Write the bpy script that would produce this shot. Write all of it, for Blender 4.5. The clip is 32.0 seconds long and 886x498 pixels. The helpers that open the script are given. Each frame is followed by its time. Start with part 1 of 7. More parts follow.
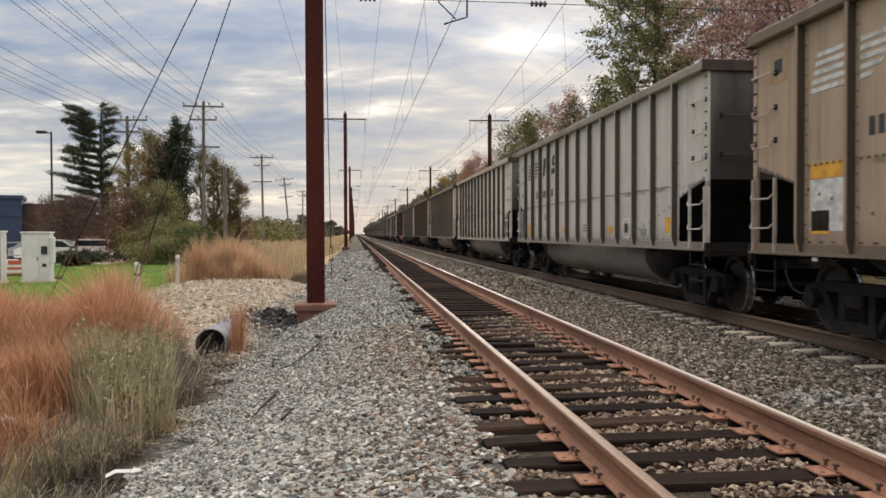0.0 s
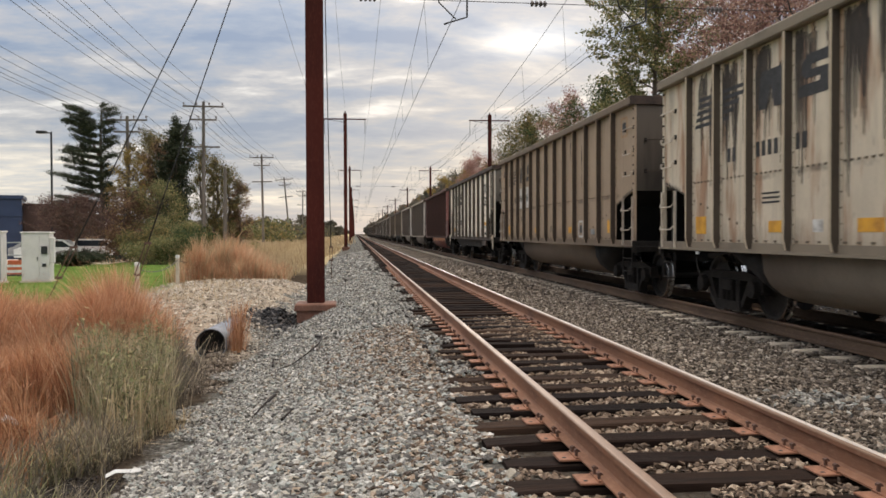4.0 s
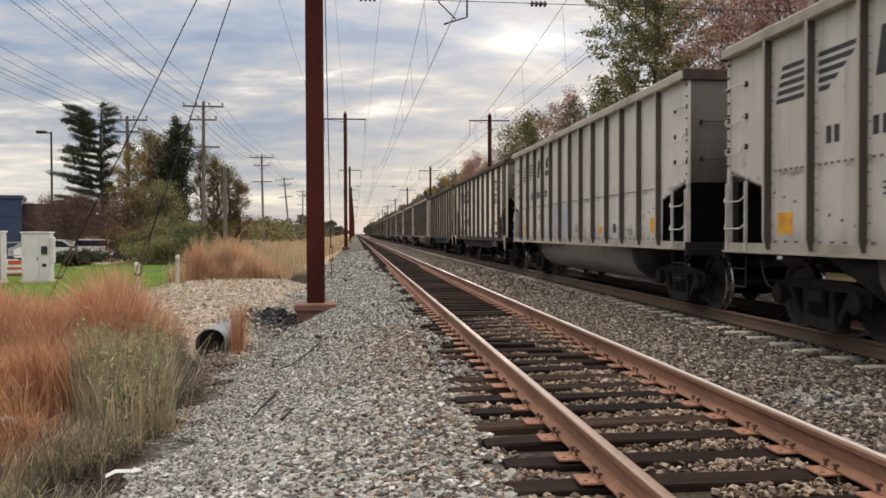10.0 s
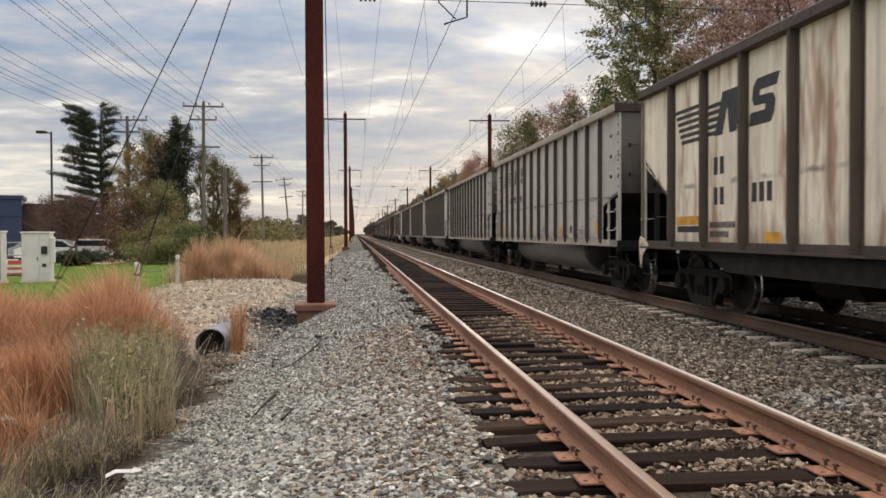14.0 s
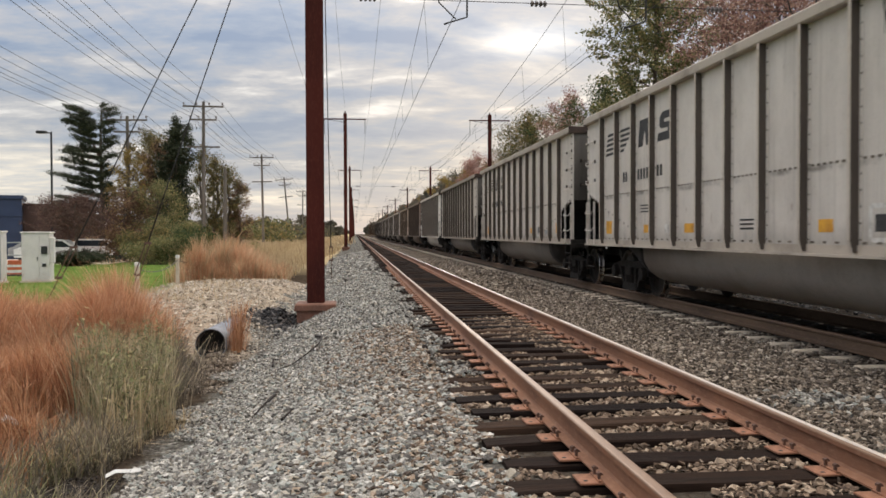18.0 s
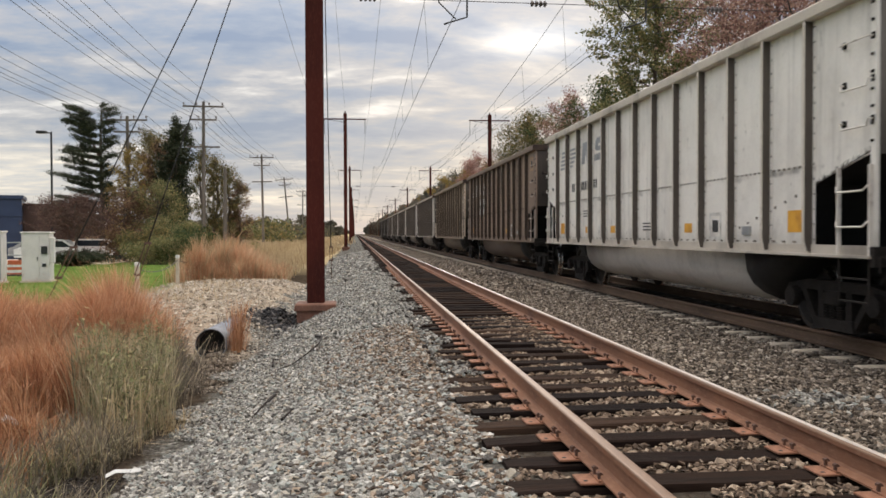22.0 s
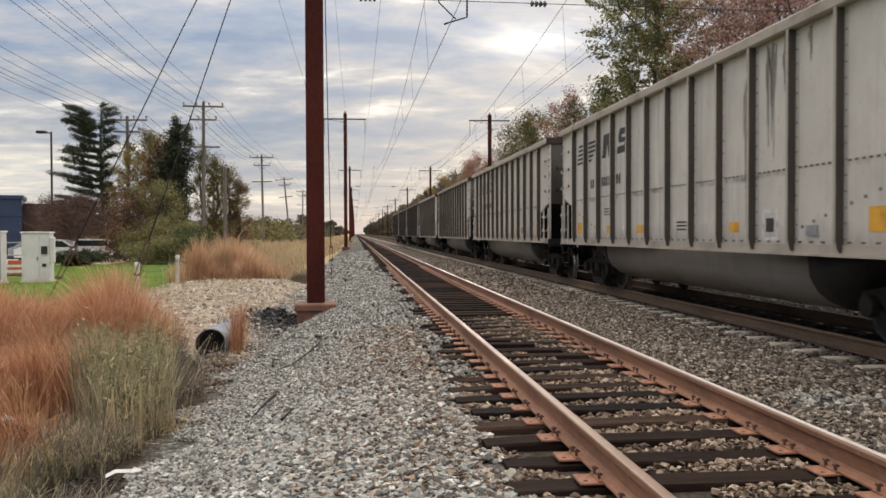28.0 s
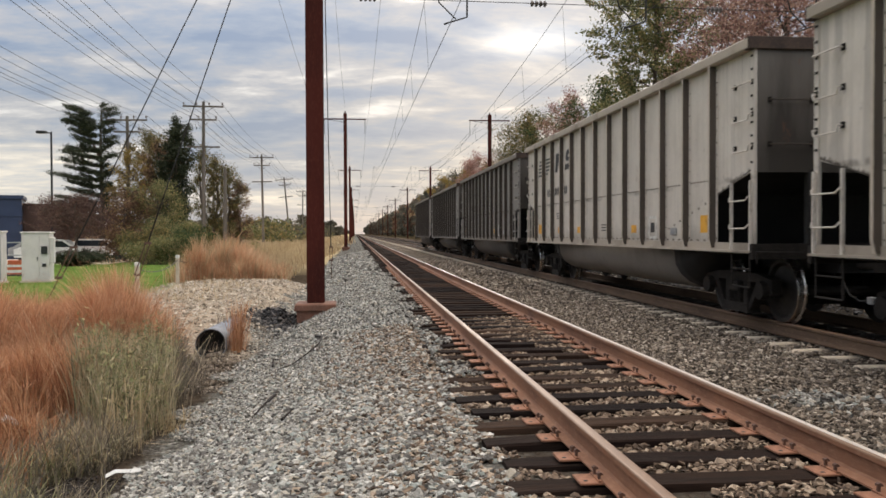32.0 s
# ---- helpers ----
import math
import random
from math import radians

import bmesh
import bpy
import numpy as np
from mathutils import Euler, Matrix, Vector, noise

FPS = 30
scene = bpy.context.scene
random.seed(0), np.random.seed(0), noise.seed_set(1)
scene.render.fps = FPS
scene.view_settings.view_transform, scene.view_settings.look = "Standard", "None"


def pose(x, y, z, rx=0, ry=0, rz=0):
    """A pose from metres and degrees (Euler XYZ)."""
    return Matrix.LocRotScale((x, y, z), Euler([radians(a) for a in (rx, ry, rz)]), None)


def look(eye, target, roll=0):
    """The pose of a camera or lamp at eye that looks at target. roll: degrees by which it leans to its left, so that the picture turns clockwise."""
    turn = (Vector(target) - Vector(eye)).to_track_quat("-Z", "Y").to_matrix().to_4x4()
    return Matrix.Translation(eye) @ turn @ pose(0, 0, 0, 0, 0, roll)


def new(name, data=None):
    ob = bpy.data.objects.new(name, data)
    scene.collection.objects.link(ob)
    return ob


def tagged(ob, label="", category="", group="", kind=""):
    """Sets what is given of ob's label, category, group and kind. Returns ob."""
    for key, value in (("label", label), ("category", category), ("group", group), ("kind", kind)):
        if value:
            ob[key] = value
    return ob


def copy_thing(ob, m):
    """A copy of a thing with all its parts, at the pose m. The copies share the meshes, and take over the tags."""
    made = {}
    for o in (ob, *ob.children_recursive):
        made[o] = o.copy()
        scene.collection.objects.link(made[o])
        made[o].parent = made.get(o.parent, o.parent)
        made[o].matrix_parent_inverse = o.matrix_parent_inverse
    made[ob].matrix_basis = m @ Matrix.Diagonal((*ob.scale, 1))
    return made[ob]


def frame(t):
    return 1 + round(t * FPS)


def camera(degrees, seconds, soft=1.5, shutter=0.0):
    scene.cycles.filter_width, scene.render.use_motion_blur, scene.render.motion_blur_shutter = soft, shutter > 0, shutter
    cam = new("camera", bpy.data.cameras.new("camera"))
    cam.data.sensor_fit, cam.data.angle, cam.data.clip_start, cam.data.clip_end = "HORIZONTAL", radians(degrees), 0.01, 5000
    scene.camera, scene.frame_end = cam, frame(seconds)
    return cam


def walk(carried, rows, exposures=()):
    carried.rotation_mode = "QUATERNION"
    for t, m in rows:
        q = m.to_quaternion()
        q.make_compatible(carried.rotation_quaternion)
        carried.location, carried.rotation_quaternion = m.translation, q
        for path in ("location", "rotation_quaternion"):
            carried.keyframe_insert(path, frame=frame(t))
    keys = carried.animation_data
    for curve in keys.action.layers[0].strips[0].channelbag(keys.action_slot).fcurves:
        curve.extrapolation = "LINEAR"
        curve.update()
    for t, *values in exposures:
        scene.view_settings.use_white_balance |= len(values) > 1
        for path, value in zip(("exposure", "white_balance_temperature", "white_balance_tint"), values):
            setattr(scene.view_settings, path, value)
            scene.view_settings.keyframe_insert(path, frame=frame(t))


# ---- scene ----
import collections

# World: x to the right of the line, y along the line, z up from the rail heads. Metres.
EYE = Vector((0.0, 0.0, 1.305))
YAW, PITCH, ROLL = radians(6.02), radians(-1.072), -0.2
AIM = EYE + Vector((math.sin(YAW) * math.cos(PITCH), math.cos(YAW) * math.cos(PITCH), math.sin(PITCH)))
cam = camera(56.15, 32.0, soft=1.6, shutter=0.13)
walk(cam, [(0.0, look(EYE, AIM, ROLL)), (32.0, look(EYE, AIM, ROLL))], exposures=[(0.0, 0.0), (32.0, 0.0)])

# Plan
TRACK_1, TRACK_2, TRACK_3 = 2.29, 6.93, 11.55      # centre lines
GAUGE = 1.505                                      # between rail head centres
MAST_Y = [20.5, 102.5, 184.5, 266.5, 348.5, 430.5, 512.5]
MAST_L, MAST_R = -0.965, 16.7
PITCH_CAR, CARS = 16.18, 27

# ---- sky and sun ----
def sky():
    world = bpy.data.worlds.new("overcast_sky")
    scene.world = world
    world.use_nodes = True
    n, l = world.node_tree.nodes, world.node_tree.links
    n.clear()

    def node(kind, **kw):
        x = n.new(kind)
        for k, v in kw.items():
            x.inputs[k].default_value = v
        return x

    def mathn(op, a, b=None):
        x = n.new("ShaderNodeMath")
        x.operation = op
        for i, v in enumerate((a, b)):
            if v is None:
                continue
            if isinstance(v, (int, float)):
                x.inputs[i].default_value = v
            else:
                l.new(v, x.inputs[i])
        return x.outputs[0]

    nish = n.new("ShaderNodeTexSky")
    nish.sky_type, nish.sun_disc = "NISHITA", False
    nish.sun_elevation, nish.sun_rotation = radians(SUN_EL), radians(SUN_AZ)
    co = n.new("ShaderNodeTexCoord")
    sep = n.new("ShaderNodeSeparateXYZ")
    l.new(co.outputs["Generated"], sep.inputs[0])
    up = mathn("MAXIMUM", sep.outputs[2], 0.0)
    den = mathn("ADD", up, 0.17)
    com = n.new("ShaderNodeCombineXYZ")
    l.new(mathn("DIVIDE", sep.outputs[0], den), com.inputs[0])
    l.new(mathn("DIVIDE", sep.outputs[1], den), com.inputs[1])
    big = node("ShaderNodeTexNoise", Scale=2.1, Detail=6.0, Roughness=0.55, Distortion=0.3)
    mp = n.new("ShaderNodeMapping")
    mp.inputs["Location"].default_value = (3.4, 0.9, 0.0)
    mp.inputs["Scale"].default_value = (0.95, 1.5, 1.0)
    l.new(com.outputs[0], mp.inputs[0])
    l.new(mp.outputs[0], big.inputs["Vector"])
    fine = node("ShaderNodeTexNoise", Scale=6.5, Detail=5.0, Roughness=0.6)
    l.new(mp.outputs[0], fine.inputs["Vector"])
    dens = mathn("ADD", mathn("MULTIPLY", big.outputs["Fac"], 0.75), mathn("MULTIPLY", fine.outputs["Fac"], 0.25))
    ramp = n.new("ShaderNodeValToRGB")
    e = ramp.color_ramp.elements
    e[0].position, e[0].color = 0.35, (11.6, 11.3, 10.9, 1)
    e[1].position, e[1].color = 0.62, (2.9, 3.8, 5.5, 1)
    for at, tone in ((0.415, (7.5, 7.4, 7.5)), (0.47, (5.5, 5.7, 6.3)), (0.54, (4.0, 4.75, 6.1))):
        e.new(at).color = (*tone, 1)
    l.new(dens, ramp.inputs[0])
    # thin cloud round the veiled sun, and the warm clearing low over the land
    def patch(az, el, wide, tall):
        """A soft bright ellipse of thin cloud round a direction."""
        dx = mathn("DIVIDE", mathn("SUBTRACT", sep.outputs[0], math.sin(radians(az)) * math.cos(radians(el))), wide)
        dz = mathn("DIVIDE", mathn("SUBTRACT", sep.outputs[2], math.sin(radians(el))), tall)
        d2 = mathn("ADD", mathn("MULTIPLY", dx, dx), mathn("MULTIPLY", dz, dz))
        ahead = mathn("GREATER_THAN", sep.outputs[1], 0.0)
        return mathn("MULTIPLY", mathn("POWER", 2.718, mathn("MULTIPLY", d2, -1.0)), ahead)

    thin = n.new("ShaderNodeMix")
    thin.data_type = "RGBA"
    thin.blend_type = "ADD"
    ragged = mathn("MAXIMUM", mathn("SUBTRACT", 2.3, mathn("MULTIPLY", dens, 2.8)), 0.0)
    l.new(mathn("MULTIPLY", patch(12.2, 12.9, 0.056, 0.017), ragged), thin.inputs["Factor"])
    thin.clamp_factor = False
    l.new(ramp.outputs[0], thin.inputs["A"])
    thin.inputs["B"].default_value = (7.0, 6.6, 5.7, 1)
    glow = n.new("ShaderNodeMix")
    glow.data_type, glow.blend_type = "RGBA", "ADD"
    l.new(mathn("MULTIPLY", mathn("ADD", patch(-21.5, 3.6, 0.10, 0.035), patch(-6.4, 2.4, 0.07, 0.008)), ragged), glow.inputs["Factor"])
    l.new(thin.outputs["Result"], glow.inputs["A"])
    glow.inputs["B"].default_value = (7.6, 6.2, 3.8, 1)
    low = mathn("POWER", mathn("SUBTRACT", 1.0, up), 12.0)
    haze = n.new("ShaderNodeMix")
    haze.data_type = "RGBA"
    l.new(mathn("MULTIPLY", low, 0.62), haze.inputs["Factor"])
    l.new(glow.outputs["Result"], haze.inputs["A"])
    haze.inputs["B"].default_value = (7.0, 7.5, 8.2, 1)
    # an overcast dome is brighter overhead
    gain = mathn("ADD", mathn("MULTIPLY", mathn("MULTIPLY", up, up), ZENITH), 1.0)
    lift = n.new("ShaderNodeVectorMath")
    lift.operation = "SCALE"
    warm = n.new("ShaderNodeMix")
    warm.data_type, warm.blend_type = "RGBA", "MULTIPLY"
    l.new(mathn("MULTIPLY", up, mathn("ADD", up, 0.1)), warm.inputs["Factor"])
    l.new(haze.outputs["Result"], warm.inputs["A"])
    warm.inputs["B"].default_value = (1.17, 0.98, 0.75, 1)
    l.new(warm.outputs["Result"], lift.inputs[0])
    l.new(gain, lift.inputs["Scale"])
    both = n.new("ShaderNodeMix")
    both.data_type = "RGBA"
    both.inputs["Factor"].default_value = 0.90
    l.new(nish.outputs[0], both.inputs["A"])
    l.new(lift.outputs[0], both.inputs["B"])
    bg = n.new("ShaderNodeBackground")
    bg.inputs["Strength"].default_value = 0.075
    l.new(both.outputs["Result"], bg.inputs["Color"])
    out = n.new("ShaderNodeOutputWorld")
    l.new(bg.outputs[0], out.inputs["Surface"])


SUN_AZ, SUN_EL, ZENITH = 11.7, 14.0, 6.6
SUN_DIR = (math.sin(radians(SUN_AZ)) * math.cos(radians(SUN_EL)), math.cos(radians(SUN_AZ)) * math.cos(radians(SUN_EL)), math.sin(radians(SUN_EL)))
sky()
sun = new("sun", bpy.data.lights.new("sun", "SUN"))
sun.data.energy, sun.data.angle, sun.data.color = 0.8, radians(14), (1.0, 0.93, 0.84)
sun.matrix_world = look(Vector(SUN_DIR) * 100, (0, 0, 0))

# ---- materials ----
class Nodes:
    """Short hand for a node material."""

    def __init__(self, name):
        self.m = bpy.data.materials.new(name)
        self.m.use_nodes = True
        self.n, self.l = self.m.node_tree.nodes, self.m.node_tree.links
        self.bsdf = self.n["Principled BSDF"]
        self.co = self.n.new("ShaderNodeTexCoord")

    def put(self, v, socket):
        if isinstance(v, (int, float)):
            socket.default_value = v
        elif isinstance(v, tuple):
            socket.default_value = v if len(v) == 4 or len(socket.default_value) == 3 else (*v, 1)
        else:
            self.l.new(v, socket)

    def noise(self, scale, detail=4.0, rough=0.55, stretch=(1, 1, 1), where="Object", seed=None):
        mp = self.n.new("ShaderNodeMapping")
        mp.inputs["Scale"].default_value = stretch
        self.l.new(self.co.outputs[where], mp.inputs[0])
        if seed is not None:
            self.l.new(seed, mp.inputs["Location"])
        t = self.n.new("ShaderNodeTexNoise")
        t.inputs["Scale"].default_value, t.inputs["Detail"].default_value, t.inputs["Roughness"].default_value = scale, detail, rough
        self.l.new(mp.outputs[0], t.inputs["Vector"])
        return t.outputs["Fac"]

    def step(self, v, lo, hi):
        r = self.n.new("ShaderNodeMapRange")
        r.inputs["From Min"].default_value, r.inputs["From Max"].default_value = lo, hi
        self.put(v, r.inputs["Value"])
        return r.outputs[0]

    def math(self, op, a, b=0.0):
        x = self.n.new("ShaderNodeMath")
        x.operation = op
        self.put(a, x.inputs[0])
        self.put(b, x.inputs[1])
        return x.outputs[0]

    def mix(self, f, a, b, blend="MIX"):
        x = self.n.new("ShaderNodeMix")
        x.data_type, x.blend_type = "RGBA", blend
        self.put(f, x.inputs["Factor"])
        self.put(a, x.inputs["A"])
        self.put(b, x.inputs["B"])
        return x.outputs["Result"]

    def ramp(self, v, *stops):
        r = self.n.new("ShaderNodeValToRGB")
        e = r.color_ramp.elements
        while len(e) < len(stops):
            e.new(0.5)
        for s, (p, c) in zip(e, stops):
            s.position, s.color = p, (*c, 1)
        self.l.new(v, r.inputs[0])
        return r.outputs[0]

    def obj(self, what):
        return self.n.new("ShaderNodeObjectInfo").outputs[what]

    def island(self):
        return self.n.new("ShaderNodeNewGeometry").outputs["Random Per Island"]

    def bump(self, v, strength, dist=0.01):
        b = self.n.new("ShaderNodeBump")
        b.inputs["Strength"].default_value, b.inputs["Distance"].default_value = strength, dist
        self.l.new(v, b.inputs["Height"])
        self.l.new(b.outputs[0], self.bsdf.inputs["Normal"])

    def done(self, color, rough=0.7, metal=0.0, spec=None):
        self.put(color, self.bsdf.inputs["Base Color"])
        self.put(rough, self.bsdf.inputs["Roughness"])
        self.put(metal, self.bsdf.inputs["Metallic"])
        if spec is not None:
            self.bsdf.inputs["Specular IOR Level"].default_value = spec
        return self.m


def worn(name, base, dark, light, scale=3.0, rough=0.7, metal=0.0, grain=40.0, bump=0.3, stretch=(1, 1, 1), where="Object", spec=None):
    """A plain surface with stains at one scale and grain at another."""
    k = Nodes(name)
    a, b = k.noise(scale, 5, 0.6, stretch, where), k.noise(grain, 3, 0.6, stretch, where)
    c = k.mix(k.step(a, 0.42, 0.68), base, dark)
    c = k.mix(k.math("MULTIPLY", k.step(b, 0.5, 0.75), 0.6), c, light)
    k.bump(b, bump)
    return k.done(c, k.math("ADD", k.math("MULTIPLY", a, 0.25), rough - 0.12), metal, spec)


def by_island(name, stops, rough=0.85, grain=30.0, amount=0.25, bump=0.4, spec=0.3, translucent=0.0):
    """Pieces of one mesh, each with its own shade."""
    k = Nodes(name)
    c = k.ramp(k.island(), *stops)
    g = k.noise(grain, 3, 0.6)
    c = k.mix(k.math("MULTIPLY", k.step(g, 0.35, 0.7), amount), c, (0.03, 0.027, 0.022), "MIX")
    if bump:
        k.bump(g, bump)
    m = k.done(c, rough, 0.0, spec)
    if translucent:
        t = k.n.new("ShaderNodeBsdfTranslucent")
        k.l.new(c, t.inputs["Color"])
        x = k.n.new("ShaderNodeMixShader")
        x.inputs[0].default_value = translucent
        k.l.new(k.bsdf.outputs[0], x.inputs[1])
        k.l.new(t.outputs[0], x.inputs[2])
        k.l.new(x.outputs[0], k.n["Material Output"].inputs["Surface"])
    return m


def car_paint(name, dirt, streak, soot=0.0):
    """Weathered waggon paint; each waggon's own colour comes with the object."""
    k = Nodes(name)
    rnd = k.obj("Random")
    cx = k.n.new("ShaderNodeCombineXYZ")
    for i in range(3):
        k.l.new(k.math("MULTIPLY", rnd, 37.0 + 11 * i), cx.inputs[i])
    # soot sets how far the colour goes towards near-black, as on the ends
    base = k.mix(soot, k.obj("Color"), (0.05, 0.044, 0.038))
    blot = k.noise(0.55, 6, 0.62, seed=cx.outputs[0])
    run = k.noise(1.0, 6, 0.62, (1.0, 2.4, 0.16), seed=cx.outputs[0])
    where = k.noise(0.22, 3, 0.5, (1.0, 1.0, 0.4), seed=cx.outputs[0])
    smear = k.noise(2.2, 5, 0.6, (1.0, 1.0, 0.7), seed=cx.outputs[0])
    fine = k.noise(26, 4, 0.6)
    c = k.mix(k.math("MULTIPLY", k.step(blot, 0.42, 0.72), dirt), base, (0.13, 0.10, 0.075))
    rusty = k.math("MULTIPLY", k.step(k.obj("Alpha"), 0.44, 0.48), k.step(k.obj("Alpha"), 0.7, 0.6))
    amount = k.math("MULTIPLY", k.math("MULTIPLY", k.obj("Alpha"), streak), k.math("SUBTRACT", 1.0, k.math("MULTIPLY", rusty, 0.65)))
    bleed = k.noise(1.0, 4, 0.6, (1.0, 2.6, 0.45), seed=cx.outputs[0])
    c = k.mix(k.math("MULTIPLY", k.math("MULTIPLY", k.step(bleed, 0.50, 0.62), rusty), 0.75), c, (0.34, 0.145, 0.06))
    c = k.mix(k.math("MULTIPLY", k.step(smear, 0.46, 0.7), 0.16), c, (0.17, 0.135, 0.10))
    hard = k.math("MULTIPLY", k.step(run, 0.475, 0.515), k.step(where, 0.34, 0.48))
    high = k.n.new("ShaderNodeSeparateXYZ")
    k.l.new(k.co.outputs["Object"], high.inputs[0])
    # darker tone lower down, its edge broken by the run noise
    low_dark = k.math("ADD", high.outputs[2], k.math("MULTIPLY", k.math("SUBTRACT", run, 0.5), 5.0))
    # ends always go darker from z 3.6 down, sides only with Alpha
    low_dark = k.math("MULTIPLY", k.step(low_dark, 3.6, 2.4), 0.8) if soot else k.math("MULTIPLY", k.step(low_dark, 2.9, 1.5), k.math("MULTIPLY", k.math("POWER", k.obj("Alpha"), 4.0), 0.85))
    c = k.mix(low_dark, c, (0.022, 0.018, 0.015) if soot else (0.065, 0.05, 0.038))
    c = k.mix(k.math("MULTIPLY", hard, amount), c, (0.030, 0.023, 0.019))
    if not soot:
        # dirt caught on the seam, thin washed runs, and a darker tone at the foot of the sheet
        patch_of = k.step(k.noise(1.7, 5, 0.65, seed=cx.outputs[0]), 0.46, 0.62)
        seam = k.step(k.math("ABSOLUTE", k.math("SUBTRACT", high.outputs[2], k.math("ADD", 2.05, k.math("MULTIPLY", k.math("SUBTRACT", smear, 0.5), 0.12)))), 0.055, 0.015)
        c = k.mix(k.math("MULTIPLY", k.math("MULTIPLY", seam, patch_of), 0.6), c, (0.06, 0.048, 0.038))
        wash = k.noise(1.0, 5, 0.65, (1.0, 9.0, 0.28), seed=cx.outputs[0])
        c = k.mix(k.math("MULTIPLY", k.math("MULTIPLY", k.step(wash, 0.52, 0.66), k.step(where, 0.36, 0.6)), 0.30), c, (0.09, 0.072, 0.057))
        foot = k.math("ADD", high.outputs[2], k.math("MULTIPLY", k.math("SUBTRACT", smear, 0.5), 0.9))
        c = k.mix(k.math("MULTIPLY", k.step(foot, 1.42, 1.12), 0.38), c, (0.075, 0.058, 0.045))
        chip = k.noise(7.0, 4, 0.6, (1, 1, 0.55), seed=cx.outputs[0])
        c = k.mix(k.math("MULTIPLY", k.step(chip, 0.655, 0.72), 0.28), c, (0.055, 0.042, 0.034))
    rust = k.noise(3.3, 7, 0.7, (1, 1.2, 0.5), seed=cx.outputs[0])
    c = k.mix(k.math("MULTIPLY", k.step(rust, 0.64, 0.73), 0.55), c, (0.16, 0.062, 0.028))
    c = k.mix(k.math("MULTIPLY", k.step(fine, 0.5, 0.8), 0.12), c, (0.08, 0.07, 0.06))
    k.bump(k.math("ADD", k.noise(1.3, 2, 0.4), k.math("MULTIPLY", fine, 0.12)), 0.35, 0.03)
    return k.done(c, 0.62, 0.0, 0.35)


M = {}
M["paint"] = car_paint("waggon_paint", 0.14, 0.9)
M["black"] = worn("plain_black", (0.012, 0.011, 0.011), (0.007, 0.007, 0.007), (0.03, 0.028, 0.026), 2.0, 0.75)
M["steel_dark"] = worn("grimy_cast_steel", (0.022, 0.0185, 0.016), (0.012, 0.0105, 0.0095), (0.05, 0.041, 0.034), 4.0, 0.8, spec=0.2)
M["wheel"] = worn("wheel_steel", (0.025, 0.021, 0.018), (0.014, 0.012, 0.011), (0.05, 0.042, 0.035), 4.0, 0.55, 0.3)
M["gon_grime"] = worn("brown_grime_on_ribs", (0.066, 0.046, 0.036), (0.034, 0.025, 0.020), (0.15, 0.108, 0.078), 1.4, 0.75, stretch=(1, 1, 0.3))
M["soil_clod"] = worn("dark_wet_soil", (0.030, 0.023, 0.018), (0.018, 0.014, 0.011), (0.06, 0.047, 0.036), 9.0, 0.95)
M["tread"] = worn("rolled_tread", (0.72, 0.70, 0.67), (0.5, 0.48, 0.46), (0.8, 0.78, 0.76), 6.0, 0.26, 1.0)
M["soot"] = worn("soot_runs", (0.058, 0.046, 0.038), (0.032, 0.026, 0.022), (0.13, 0.105, 0.085), 3.0, 0.85, stretch=(1, 3, 0.4))
M["chord_end"] = worn("rust_blackened_chord", (0.060, 0.038, 0.028), (0.030, 0.021, 0.017), (0.12, 0.07, 0.045), 3.0, 0.85)
M["pale_blue"] = worn("faded_pale_blue_patch", (0.42, 0.46, 0.52), (0.33, 0.35, 0.38), (0.5, 0.53, 0.58), 2.0, 0.65)
M["yellow"] = worn("yellow_patch", (0.72, 0.36, 0.03), (0.45, 0.2, 0.03), (0.78, 0.45, 0.1), 5.0, 0.6)
M["tan_patch"] = worn("faded_tan_patch", (0.42, 0.26, 0.14), (0.3, 0.18, 0.1), (0.5, 0.34, 0.2), 5.0, 0.7)
M["white_mark"] = worn("white_stencil", (0.66, 0.64, 0.60), (0.35, 0.33, 0.3), (0.72, 0.7, 0.66), 7.0, 0.6)
M["black_mark"] = worn("black_stencil", (0.030, 0.029, 0.030), (0.02, 0.02, 0.02), (0.09, 0.085, 0.08), 7.0, 0.6)
M["rail_side"] = worn("rusty_rail_web", (0.245, 0.115, 0.062), (0.135, 0.062, 0.036), (0.33, 0.18, 0.108), 2.2, 0.75, stretch=(1, 0.3, 1))
M["rail_side_dull"] = worn("dull_brown_rail_web", (0.135, 0.082, 0.048), (0.08, 0.048, 0.03), (0.19, 0.128, 0.08), 2.2, 0.8, stretch=(1, 0.3, 1))
M["rail_head"] = worn("polished_rail_head", (0.21, 0.125, 0.076), (0.14, 0.08, 0.05), (0.27, 0.175, 0.115), 5.0, 0.52, 0.3, stretch=(1, 0.1, 1), bump=0.06)
M["plate"] = worn("rusty_tie_plate", (0.27, 0.122, 0.068), (0.14, 0.064, 0.038), (0.37, 0.205, 0.13), 9.0, 0.85)
M["spike"] = worn("rusty_spike", (0.12, 0.065, 0.045), (0.07, 0.04, 0.03), (0.2, 0.11, 0.08), 20.0, 0.8)
M["mast"] = worn("red_brown_mast_paint", (0.072, 0.017, 0.012), (0.036, 0.011, 0.009), (0.11, 0.033, 0.023), 1.3, 0.85, stretch=(1, 1, 0.25), spec=0.12)
M["concrete_red"] = worn("rust_stained_concrete", (0.20, 0.095, 0.062), (0.115, 0.058, 0.042), (0.3, 0.19, 0.14), 2.5, 0.9)
